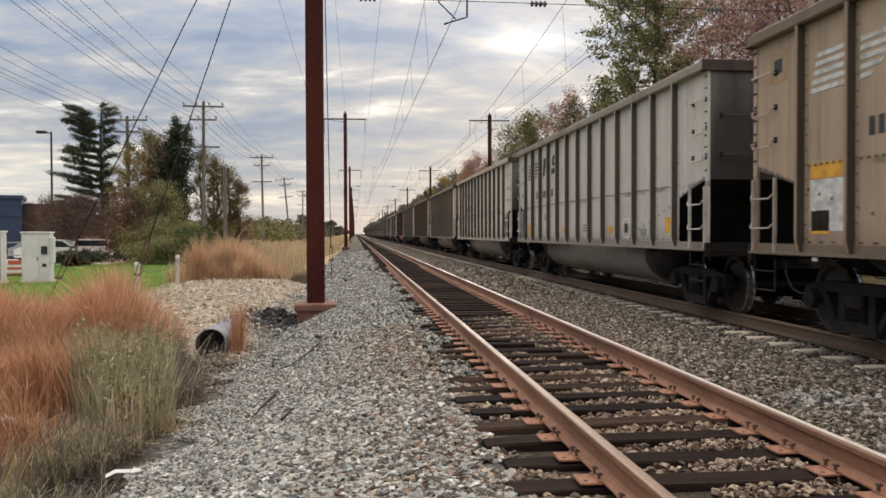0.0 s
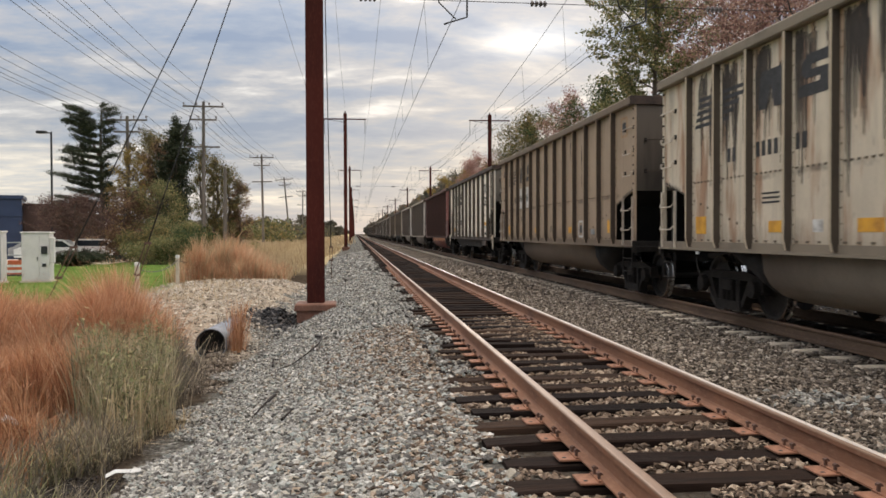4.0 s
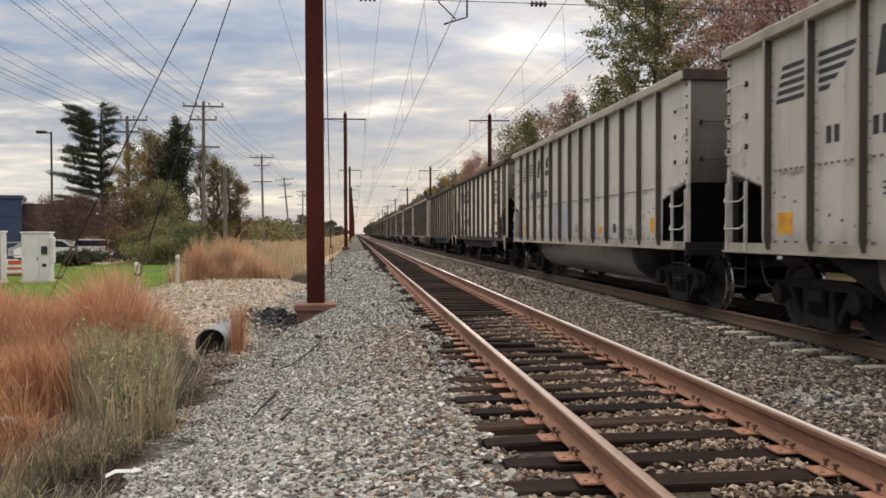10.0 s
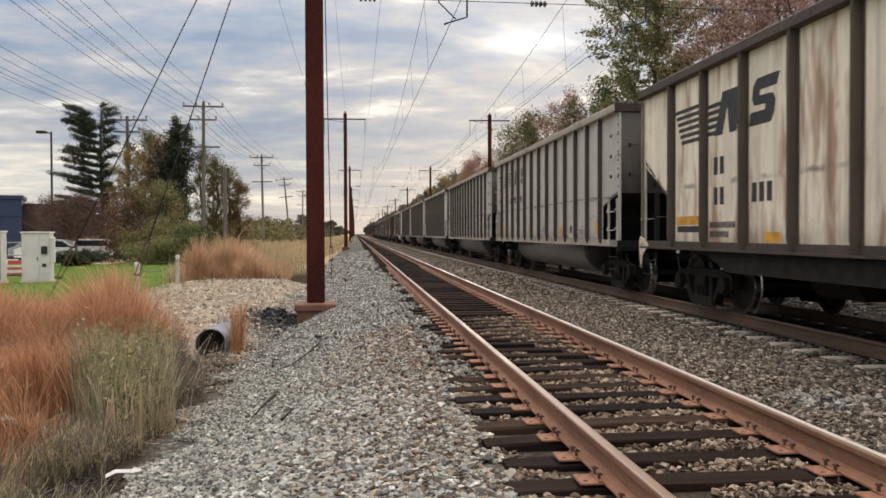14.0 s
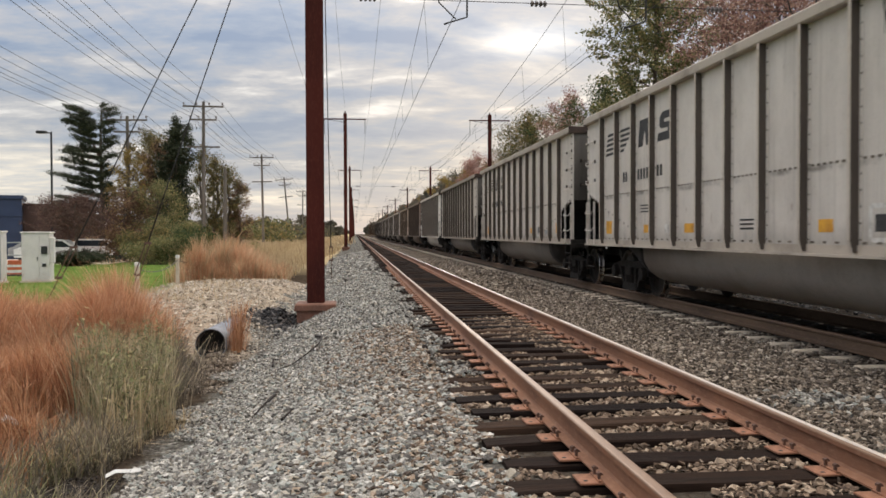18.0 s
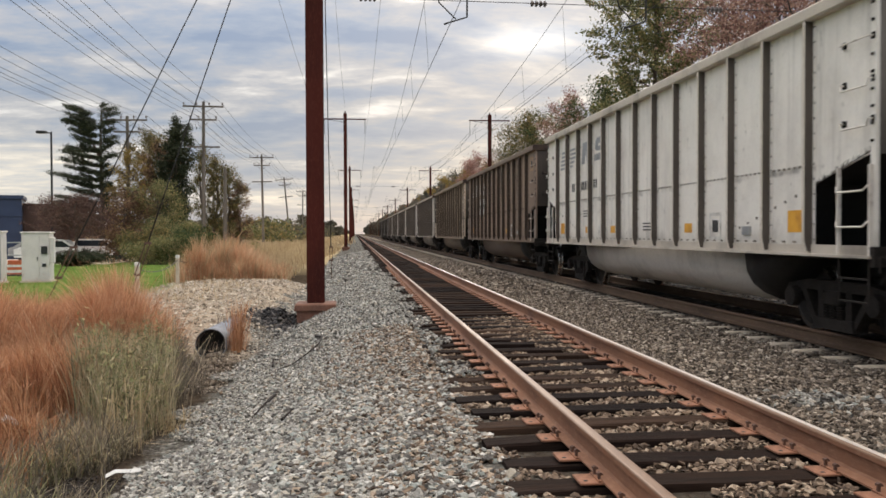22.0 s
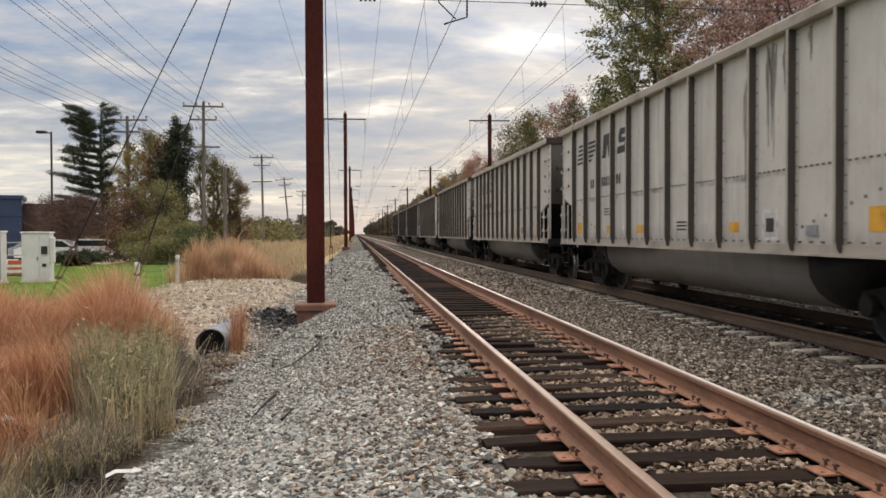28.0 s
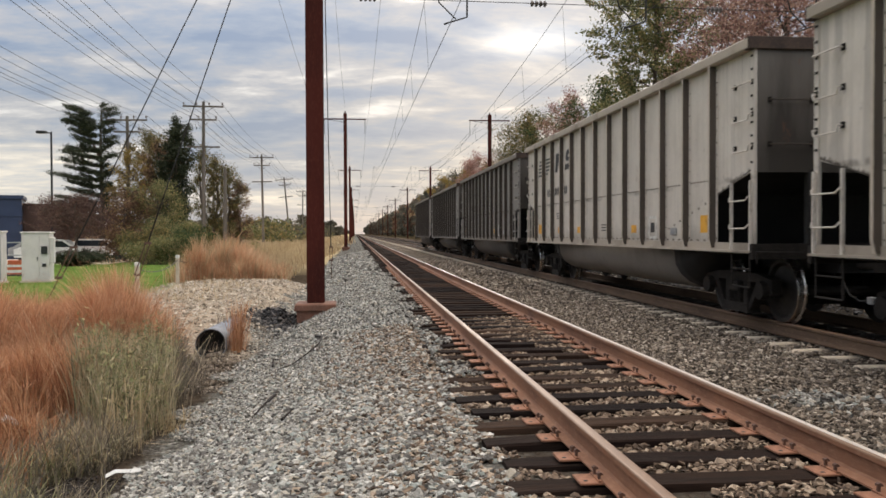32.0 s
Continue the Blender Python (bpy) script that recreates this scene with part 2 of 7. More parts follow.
M["concrete"] = worn("weathered_concrete", (0.60, 0.51, 0.40), (0.42, 0.35, 0.27), (0.68, 0.60, 0.50), 4.0, 0.9)
M["pole"] = worn("grey_weathered_pole", (0.17, 0.145, 0.12), (0.09, 0.075, 0.062), (0.25, 0.22, 0.19), 2.0, 0.9, stretch=(1, 1, 0.15))
M["wire"] = worn("dull_wire", (0.030, 0.028, 0.027), (0.02, 0.019, 0.018), (0.05, 0.046, 0.043), 3.0, 0.7, 0.1)
M["insulator"] = worn("brown_glazed_insulator", (0.10, 0.075, 0.065), (0.06, 0.05, 0.045), (0.2, 0.17, 0.15), 9.0, 0.3)
M["galv"] = worn("galvanised_steel", (0.36, 0.37, 0.38), (0.24, 0.25, 0.26), (0.46, 0.47, 0.48), 3.0, 0.5, 0.5)
M["bark"] = worn("bark", (0.11, 0.085, 0.065), (0.055, 0.042, 0.033), (0.19, 0.16, 0.13), 3.0, 0.95, stretch=(1, 1, 0.2), bump=0.8)
M["blue_wall"] = worn("dark_blue_cladding", (0.022, 0.04, 0.095), (0.016, 0.028, 0.068), (0.04, 0.06, 0.12), 0.5, 0.6)
M["glass_dark"] = worn("dark_window_glass", (0.012, 0.015, 0.02), (0.01, 0.012, 0.016), (0.02, 0.024, 0.03), 0.4, 0.08)
M["cabinet"] = worn("pale_grey_cabinet_paint", (0.72, 0.67, 0.65), (0.58, 0.54, 0.52), (0.76, 0.72, 0.70), 1.8, 0.55)
M["black_plastic"] = worn("black_plastic", (0.02, 0.02, 0.021), (0.014, 0.014, 0.014), (0.04, 0.04, 0.04), 5.0, 0.5)
M["orange"] = worn("orange_plastic", (0.50, 0.10, 0.035), (0.36, 0.08, 0.03), (0.58, 0.2, 0.1), 4.0, 0.5)
M["brown_wall"] = worn("red_brown_cladding", (0.085, 0.050, 0.042), (0.06, 0.036, 0.03), (0.12, 0.075, 0.06), 0.5, 0.8)
M["white_plastic"] = worn("white_plastic", (0.72, 0.72, 0.7), (0.55, 0.54, 0.52), (0.78, 0.78, 0.76), 5.0, 0.5)
M["pipe"] = worn("bluish_grey_culvert_pipe", (0.20, 0.215, 0.25), (0.11, 0.115, 0.13), (0.30, 0.32, 0.36), 3.0, 0.7)
M["wood_dead"] = worn("dead_branch", (0.022, 0.015, 0.012), (0.013, 0.010, 0.008), (0.05, 0.036, 0.028), 8.0, 0.95)


def tub_paint():
    k = Nodes("waggon_tub_paint")
    base = k.obj("Color")
    a, b = k.noise(0.7, 6, 0.65, (1, 1, 0.6)), k.noise(24, 4, 0.6)
    # base mixed with grime and with the shade under the floor painted in
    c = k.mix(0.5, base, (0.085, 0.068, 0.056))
    c = k.mix(k.math("MULTIPLY", k.step(a, 0.45, 0.7), 0.6), c, (0.09, 0.065, 0.05))
    c = k.mix(k.math("MULTIPLY", k.step(b, 0.5, 0.8), 0.3), c, (0.07, 0.06, 0.05))
    # paint rubbed off along the upper edge, down to bright rust; the object's alpha says how much
    sep = k.n.new("ShaderNodeSeparateXYZ")
    k.l.new(k.co.outputs["Object"], sep.inputs[0])
    ragged = k.noise(1.0, 5, 0.65, (1, 2.2, 0.5))
    rim = k.math("ADD", sep.outputs[2], k.math("MULTIPLY", k.math("SUBTRACT", ragged, 0.5), 0.45))
    worn_off = k.math("MULTIPLY", k.math("MULTIPLY", k.step(rim, 0.78, 0.86), k.step(k.noise(3.0, 5, 0.6, (1, 1, 0.4)), 0.36, 0.52)), k.obj("Alpha"))
    c = k.mix(k.math("MULTIPLY", worn_off, 0.9), c, (0.74, 0.40, 0.26))
    k.bump(b, 0.3)
    return k.done(c, 0.7, 0.0, 0.3)


def shaded_concrete(name, clean):
    """Concrete ties darkened between the rails for the train's shade; clean says how far the ends stay pale."""
    k = Nodes(name)
    a, b = k.noise(4.0, 5, 0.6), k.noise(40, 3, 0.6)
    c = k.mix(k.step(a, 0.42, 0.68), (0.60, 0.51, 0.40), (0.42, 0.35, 0.27))
    c = k.mix(k.math("MULTIPLY", k.step(b, 0.5, 0.75), 0.5), c, (0.68, 0.60, 0.50))
    sep = k.n.new("ShaderNodeSeparateXYZ")
    k.l.new(k.co.outputs["Object"], sep.inputs[0])
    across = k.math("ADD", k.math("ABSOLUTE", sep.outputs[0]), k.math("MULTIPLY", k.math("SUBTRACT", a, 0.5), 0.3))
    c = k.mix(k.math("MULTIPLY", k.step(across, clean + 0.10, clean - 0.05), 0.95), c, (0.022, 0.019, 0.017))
    k.bump(b, 0.3)
    return k.done(c, 0.9, 0.0, 0.3)


def tie_wood():
    k = Nodes("creosoted_tie_wood")
    g = k.noise(6, 6, 0.7, (0.16, 1.5, 1.5))
    f = k.noise(45, 4, 0.7, (0.08, 1, 1))
    c = k.ramp(k.obj("Random"), (0.0, (0.010, 0.0075, 0.0072)), (0.5, (0.018, 0.0115, 0.0095)), (0.85, (0.034, 0.021, 0.015)), (1.0, (0.072, 0.044, 0.030)))
    c = k.mix(k.step(g, 0.45, 0.7), c, (0.013, 0.011, 0.010))
    c = k.mix(k.math("MULTIPLY", k.step(f, 0.52, 0.75), 0.4), c, (0.075, 0.052, 0.04))
    k.bump(k.math("ADD", g, f), 0.7, 0.012)
    return k.done(c, 0.95, 0.0, 0.06)



def rib_paint():
    """Grimy ribs that keep some of their waggon's colour."""
    k = Nodes("rib_grime")
    a, b = k.noise(1.4, 5, 0.6, (1, 1, 0.3)), k.noise(40, 3, 0.6, (1, 1, 0.3))
    c = k.mix(0.5, k.mix(1.0, k.obj("Color"), (0.42, 0.39, 0.355), "MULTIPLY"), (0.068, 0.057, 0.047))
    c = k.mix(k.math("MULTIPLY", k.step(a, 0.42, 0.68), 0.6), c, (0.036, 0.029, 0.024))
    c = k.mix(k.math("MULTIPLY", k.step(b, 0.5, 0.75), 0.4), c, (0.13, 0.11, 0.09))
    k.bump(b, 0.3)
    return k.done(c, 0.72, 0.0, 0.35)


def grab_paint():
    k = Nodes("worn_grab_iron")
    a = k.noise(8.0, 4, 0.6)
    c = k.mix(0.35, k.mix(1.0, k.obj("Color"), (0.95, 0.93, 0.9), "MULTIPLY"), (0.62, 0.59, 0.55))
    c = k.mix(k.math("MULTIPLY", k.step(a, 0.5, 0.7), 0.4), c, (0.12, 0.08, 0.06))
    return k.done(c, 0.55, 0.1, 0.4)


M["head_sheen"] = worn("pale_sheen_strip", (0.66, 0.61, 0.56), (0.52, 0.46, 0.41), (0.74, 0.7, 0.66), 5.0, 0.4, 0.25, stretch=(1, 0.1, 1), bump=0.05)
M["grab"] = grab_paint()


def chord_paint():
    k = Nodes("chord_grime")
    a, b = k.noise(1.2, 5, 0.6), k.noise(40, 3, 0.6)
    c = k.mix(0.22, k.mix(1.0, k.obj("Color"), (0.80, 0.76, 0.71), "MULTIPLY"), (0.20, 0.165, 0.13))
    c = k.mix(k.math("MULTIPLY", k.step(a, 0.50, 0.72), 0.55), c, (0.085, 0.065, 0.05))
    c = k.mix(k.math("MULTIPLY", k.step(b, 0.5, 0.75), 0.25), c, (0.26, 0.235, 0.20))
    k.bump(b, 0.3)
    return k.done(c, 0.7, 0.0, 0.35)


M["chord"] = chord_paint()


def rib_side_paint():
    k = Nodes("shaded_sooty_rib_flank")
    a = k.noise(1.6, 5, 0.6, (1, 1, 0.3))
    # waggon colour cut down for soot and for shade on the side-on faces
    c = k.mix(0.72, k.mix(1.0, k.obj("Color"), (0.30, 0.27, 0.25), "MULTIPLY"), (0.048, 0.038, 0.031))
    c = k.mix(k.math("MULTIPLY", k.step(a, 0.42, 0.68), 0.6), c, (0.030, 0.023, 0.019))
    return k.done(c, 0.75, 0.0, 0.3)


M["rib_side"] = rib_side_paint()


def rib_face_paint():
    """The outer edge of a rib: its waggon's paint, scuffed."""
    k = Nodes("scuffed_rib_face")
    a, b = k.noise(1.4, 5, 0.6, (1, 1, 0.3)), k.noise(40, 3, 0.6, (1, 1, 0.3))
    c = k.mix(1.0, k.obj("Color"), (0.78, 0.74, 0.69), "MULTIPLY")
    c = k.mix(k.math("MULTIPLY", k.step(a, 0.48, 0.70), 0.55), c, (0.09, 0.07, 0.055))
    c = k.mix(k.math("MULTIPLY", k.step(b, 0.5, 0.75), 0.3), c, (0.16, 0.12, 0.09))
    k.bump(b, 0.3)
    return k.done(c, 0.72, 0.0, 0.35)


M["rib_face"] = rib_face_paint()
M["rib_paint"] = rib_paint()
M["end_paint"] = car_paint("dark_end_paint", 0.4, 1.0, 0.84)
M["tub"] = tub_paint()
M["tie"] = tie_wood()
M["tie_shaded"] = shaded_concrete("train_shaded_concrete", 0.93)
M["tie_black"] = shaded_concrete("shade_black_concrete", 2.0)
STONE = ((0.0, (0.07, 0.064, 0.058)), (0.22, (0.165, 0.153, 0.14)), (0.42, (0.305, 0.296, 0.27)), (0.60, (0.455, 0.443, 0.402)), (0.70, (0.285, 0.318, 0.30)), (0.82, (0.43, 0.38, 0.305)), (0.94, (0.56, 0.545, 0.50)), (1.0, (0.70, 0.675, 0.625)))
BROWN_STONE = ((0.0, (0.06, 0.047, 0.037)), (0.35, (0.155, 0.125, 0.10)), (0.65, (0.27, 0.218, 0.17)), (0.88, (0.42, 0.35, 0.28)), (1.0, (0.60, 0.53, 0.44)))
CRIB_STONE = ((0.0, (0.055, 0.038, 0.028)), (0.35, (0.14, 0.097, 0.068)), (0.7, (0.26, 0.187, 0.133)), (1.0, (0.50, 0.40, 0.30)))
M["ballast"] = by_island("crushed_grey_stone", STONE, 0.9, 60, 0.3)
M["ballast_brown"] = by_island("dusty_brown_stone", BROWN_STONE, 0.92, 60, 0.35)
M["crib_stone"] = by_island("rust_dusted_stone", CRIB_STONE, 0.92, 60, 0.3)
M["pale_stone"] = by_island("pale_tan_gravel", ((0.0, (0.22, 0.175, 0.135)), (0.35, (0.41, 0.345, 0.27)), (0.7, (0.56, 0.49, 0.395)), (1.0, (0.72, 0.65, 0.55))), 0.92, 60, 0.25)
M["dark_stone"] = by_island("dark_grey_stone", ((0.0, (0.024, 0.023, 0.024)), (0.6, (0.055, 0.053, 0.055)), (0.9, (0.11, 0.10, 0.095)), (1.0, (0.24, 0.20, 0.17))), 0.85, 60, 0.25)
M["broom"] = by_island("rusty_broomsedge", ((0.0, (0.25, 0.11, 0.06)), (0.35, (0.48, 0.235, 0.125)), (0.7, (0.66, 0.36, 0.20)), (0.9, (0.74, 0.49, 0.30)), (1.0, (0.42, 0.25, 0.13))), 0.8, 20, 0.1, 0, 0.2, 0.3)
M["straw"] = by_island("pale_straw", ((0.0, (0.31, 0.22, 0.13)), (0.5, (0.48, 0.37, 0.22)), (1.0, (0.62, 0.51, 0.33))), 0.8, 20, 0.1, 0, 0.2, 0.3)
M["weed_leaf"] = by_island("green_weed_leaves", ((0.0, (0.10, 0.11, 0.055)), (0.5, (0.26, 0.27, 0.135)), (0.85, (0.44, 0.41, 0.21)), (1.0, (0.62, 0.53, 0.33))), 0.8, 20, 0.1, 0, 0.2, 0.35)
M["weed"] = by_island("grey_green_weed", ((0.0, (0.10, 0.085, 0.06)), (0.4, (0.28, 0.255, 0.15)), (0.7, (0.42, 0.375, 0.235)), (1.0, (0.62, 0.51, 0.37))), 0.8, 20, 0.1, 0, 0.2, 0.3)
M["wisp"] = by_island("grey_brown_wisps", ((0.0, (0.10, 0.085, 0.07)), (0.6, (0.21, 0.18, 0.145)), (1.0, (0.34, 0.28, 0.21))), 0.85, 20, 0.1, 0, 0.2, 0.3)
M["plume"] = by_island("salmon_plumes", ((0.0, (0.54, 0.26, 0.14)), (0.6, (0.70, 0.41, 0.25)), (1.0, (0.80, 0.60, 0.42))), 0.85, 20, 0.1, 0, 0.2, 0.4)
M["lawn"] = by_island("mown_green_grass", ((0.0, (0.09, 0.16, 0.03)), (0.6, (0.15, 0.25, 0.05)), (1.0, (0.24, 0.30, 0.08))), 0.8, 20, 0.1, 0, 0.2, 0.3)
M["leaf_green"] = by_island("dark_green_leaves", ((0.0, (0.028, 0.048, 0.016)), (0.5, (0.064, 0.095, 0.030)), (0.85, (0.125, 0.14, 0.048)), (1.0, (0.24, 0.19, 0.07))), 0.7, 9, 0.2, 0, 0.3, 0.3)
M["leaf_oak"] = by_island("olive_green_oak_leaves", ((0.0, (0.10, 0.115, 0.05)), (0.5, (0.205, 0.215, 0.09)), (0.85, (0.36, 0.31, 0.14)), (1.0, (0.50, 0.37, 0.18))), 0.7, 9, 0.15, 0, 0.3, 0.4)
M["leaf_olive"] = by_island("olive_autumn_leaves", ((0.0, (0.06, 0.066, 0.026)), (0.45, (0.135, 0.13, 0.048)), (0.8, (0.24, 0.19, 0.075)), (1.0, (0.38, 0.25, 0.10))), 0.7, 9, 0.2, 0, 0.3, 0.35)
M["leaf_red"] = by_island("dull_red_leaves", ((0.0, (0.17, 0.088, 0.074)), (0.5, (0.31, 0.178, 0.145)), (0.85, (0.46, 0.30, 0.235)), (1.0, (0.56, 0.42, 0.29))), 0.7, 9, 0.1, 0, 0.3, 0.5)
M["leaf_pink"] = by_island("pinkish_red_leaves", ((0.0, (0.24, 0.11, 0.095)), (0.5, (0.39, 0.20, 0.165)), (1.0, (0.50, 0.32, 0.25))), 0.7, 9, 0.2, 0, 0.3, 0.35)
M["leaf_plum"] = by_island("purple_brown_leaves", ((0.0, (0.06, 0.032, 0.028)), (0.5, (0.12, 0.066, 0.054)), (1.0, (0.20, 0.12, 0.09))), 0.7, 9, 0.2, 0, 0.3, 0.3)
# muted grey-olive that puts distance haze into the far leaves' colour
M["leaf_hazed"] = by_island("hazed_grey_olive_leaves", ((0.0, (0.075, 0.075, 0.058)), (0.5, (0.13, 0.122, 0.092)), (1.0, (0.20, 0.178, 0.13))), 0.8, 9, 0.2, 0, 0.2, 0.3)
M["leaf_rust"] = by_island("rust_brown_leaves", ((0.0, (0.10, 0.058, 0.042)), (0.5, (0.205, 0.12, 0.078)), (0.85, (0.31, 0.19, 0.10)), (1.0, (0.38, 0.28, 0.13))), 0.7, 9, 0.2, 0, 0.3, 0.35)
M["leaf_yellow"] = by_island("yellow_autumn_leaves", ((0.0, (0.13, 0.11, 0.03)), (0.5, (0.28, 0.19, 0.05)), (1.0, (0.42, 0.28, 0.08))), 0.7, 9, 0.2, 0, 0.3, 0.35)
M["needle"] = by_island("dark_pine_needles", ((0.0, (0.020, 0.029, 0.014)), (0.6, (0.044, 0.058, 0.028)), (1.0, (0.09, 0.092, 0.045))), 0.75, 9, 0.2, 0, 0.3, 0.15)


def ground_mat():
    """Ballast, soil, lawn, pale gravel and dry field on the one sheet, by where they lie."""
    k = Nodes("ground")
    pos = k.n.new("ShaderNodeNewGeometry").outputs["Position"]
    sep = k.n.new("ShaderNodeSeparateXYZ")
    k.l.new(pos, sep.inputs[0])
    X, Y = sep.outputs[0], sep.outputs[1]

    def noise_at(scale, detail=5):
        t = k.n.new("ShaderNodeTexNoise")
        t.inputs["Scale"].default_value, t.inputs["Detail"].default_value = scale, detail
        k.l.new(pos, t.inputs["Vector"])
        return t.outputs["Fac"]

    def cells(scale, what):
        t = k.n.new("ShaderNodeTexVoronoi")
        t.inputs["Scale"].default_value = scale
        k.l.new(pos, t.inputs["Vector"])
        return t.outputs[what]

    wob = k.math("MULTIPLY", k.math("SUBTRACT", noise_at(0.7), 0.5), 1.6)
    Xw, Yw = k.math("ADD", X, wob), k.math("ADD", Y, wob)
    stone = k.n.new("ShaderNodeSeparateColor")
    k.l.new(cells(19, "Color"), stone.inputs[0])
    # cell edges darkened to paint in the shade between stones
    gap = k.step(cells(19, "Distance"), 0.25, 0.75)
    grey = k.mix(k.math("ADD", k.math("MULTIPLY", gap, 0.3), 0.55), k.ramp(stone.outputs[0], *STONE), (0.05, 0.046, 0.04))
    brown = k.mix(k.math("ADD", k.math("MULTIPLY", gap, 0.4), 0.35), k.ramp(stone.outputs[0], *BROWN_STONE), (0.05, 0.042, 0.036))
    pale = k.mix(k.math("MULTIPLY", gap, 0.3), k.ramp(stone.outputs[1], (0.0, (0.30, 0.24, 0.18)), (1.0, (0.48, 0.41, 0.32))), (0.17, 0.13, 0.10))
    soil = k.ramp(noise_at(6.5), (0.3, (0.028, 0.022, 0.017)), (0.7, (0.085, 0.066, 0.048)))
    green = k.ramp(noise_at(1.4), (0.3, (0.085, 0.15, 0.03)), (0.7, (0.15, 0.22, 0.055)))
    dry = k.ramp(noise_at(0.25), (0.3, (0.33, 0.25, 0.14)), (0.7, (0.50, 0.41, 0.25)))
    wood = k.ramp(noise_at(0.8), (0.3, (0.05, 0.042, 0.024)), (0.7, (0.12, 0.09, 0.05)))
    c = k.mix(k.step(Xw, 3.2, 4.4), grey, brown)
    c = k.mix(k.math("MULTIPLY", k.math("MULTIPLY", k.step(X, 1.0, 1.2), k.step(X, 3.7, 3.5)), 0.8), c, (0.05, 0.038, 0.028))
    # bed under and beyond the train coloured near-black for the shade there
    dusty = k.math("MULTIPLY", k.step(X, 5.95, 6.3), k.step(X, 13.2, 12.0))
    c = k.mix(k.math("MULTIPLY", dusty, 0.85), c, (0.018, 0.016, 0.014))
    c = k.mix(k.step(Xw, 13.6, 14.6), c, wood)
    off = k.step(Xw, -1.8, -2.1)
    side = soil
    cross = k.math("MULTIPLY", k.step(Yw, 15.2, 16.2), k.step(Yw, 37.0, 33.0))
    side = k.mix(cross, side, pale)
    side = k.mix(k.step(Yw, 45.0, 60.0), side, dry)
    lawn = k.math("MULTIPLY", k.step(Xw, -6.0, -6.8), k.step(Yw, 60.0, 52.0))
    side = k.mix(lawn, side, green)
    c = k.mix(off, c, side)
    k.bump(k.math("SUBTRACT", noise_at(30, 3), cells(19, "Distance")), 0.8, 0.03)
    return k.done(c, 1.0, 0.0, 0.0)


M["ground"] = ground_mat()


# ---- mesh tools ----
class Geo:
    """Vertices and faces of one mesh, put together from simple solids."""

    def __init__(self):
        self.v, self.f, self.mi = [], [], []
        self.slot = 0

    def add(self, verts, faces):
        n = len(self.v)
        self.v += [tuple(p) for p in verts]
        self.f += [tuple(i + n for i in f) for f in faces]
        self.mi += [self.slot] * len(faces)
        return self

    def prism(self, outline, at, axis="x"):
        """A flat outline (a, b) pushed along an axis from at[0] to at[1]. x: (y, z); y: (x, z); z: (x, y)."""
        put = {"x": lambda a, b, c: (c, a, b), "y": lambda a, b, c: (a, c, b), "z": lambda a, b, c: (a, b, c)}[axis]
        n = len(outline)
        verts = [put(a, b, at[0]) for a, b in outline] + [put(a, b, at[1]) for a, b in outline]
        faces = [tuple(range(n))[::-1], tuple(range(n, 2 * n))] + [(i, (i + 1) % n, n + (i + 1) % n, n + i) for i in range(n)]
        return self.add(verts, faces)

    def box(self, lo, hi, bevel=0.0):
        (x0, y0, z0), (x1, y1, z1) = lo, hi
        if not bevel:
            return self.prism([(x0, y0), (x1, y0), (x1, y1), (x0, y1)], (z0, z1), "z")
        b = bevel
        o = [(x0 + b, y0), (x1 - b, y0), (x1, y0 + b), (x1, y1 - b), (x1 - b, y1), (x0 + b, y1), (x0, y1 - b), (x0, y0 + b)]
        cx, cy = (x0 + x1) / 2, (y0 + y1) / 2
        rings = []
        for z, s in ((z0, b), (z0 + b, 0), (z1 - b, 0), (z1, b)):
            rings.append([(x + (s if x < cx else -s) * (1 if abs(x - cx) > (x1 - x0) / 2 - b - 1e-9 else 0), y + (s if y < cy else -s) * (1 if abs(y - cy) > (y1 - y0) / 2 - b - 1e-9 else 0), z) for x, y in o])
        return self.loft(rings)

    def loft(self, rings, caps=True, closed=True):
        n, verts, faces = len(rings[0]), [p for r in rings for p in r], []
        for k in range(len(rings) - 1):
            for i in range(n if closed else n - 1):
                a, b = k * n + i, k * n + (i + 1) % n
                faces.append((a, b, b + n, a + n))
        if caps:
            faces += [tuple(range(n))[::-1], tuple(range((len(rings) - 1) * n, len(rings) * n))]
        return self.add(verts, faces)

    def tube(self, pts, r, sides=6, r2=None, caps=True):
        pts = [Vector(p) for p in pts]
        rings = []
        for i, p in enumerate(pts):
            d = (pts[min(i + 1, len(pts) - 1)] - pts[max(i - 1, 0)]).normalized()
            a = d.orthogonal() if i == 0 else (u - d * u.dot(d))
            u = a.normalized()
            w = d.cross(u)
            rad = r if r2 is None else r + (r2 - r) * i / (len(pts) - 1)
            rings.append([p + (u * math.cos(t) + w * math.sin(t)) * rad for t in [2 * math.pi * j / sides for j in range(sides)]])
        return self.loft(rings, caps)

    def lathe(self, profile, centre=(0, 0, 0), axis="z", sides=16, caps=True):
        rings = []
        for r, h in profile:
            ring = []
            for j in range(sides):
                a = 2 * math.pi * j / sides
                c, s = r * math.cos(a), r * math.sin(a)
                p = {"z": (c, s, h), "x": (h, c, s), "y": (s, h, c)}[axis]
                ring.append(tuple(q + o for q, o in zip(p, centre)))
            rings.append(ring)
        return self.loft(rings, caps)

    def mesh(self, name, *mats, smooth=False):
        me = bpy.data.meshes.new(name)
        me.from_pydata(self.v, [], self.f)
        for m in mats:
            me.materials.append(m)
        if len(mats) > 1:
            me.polygons.foreach_set("material_index", self.mi)
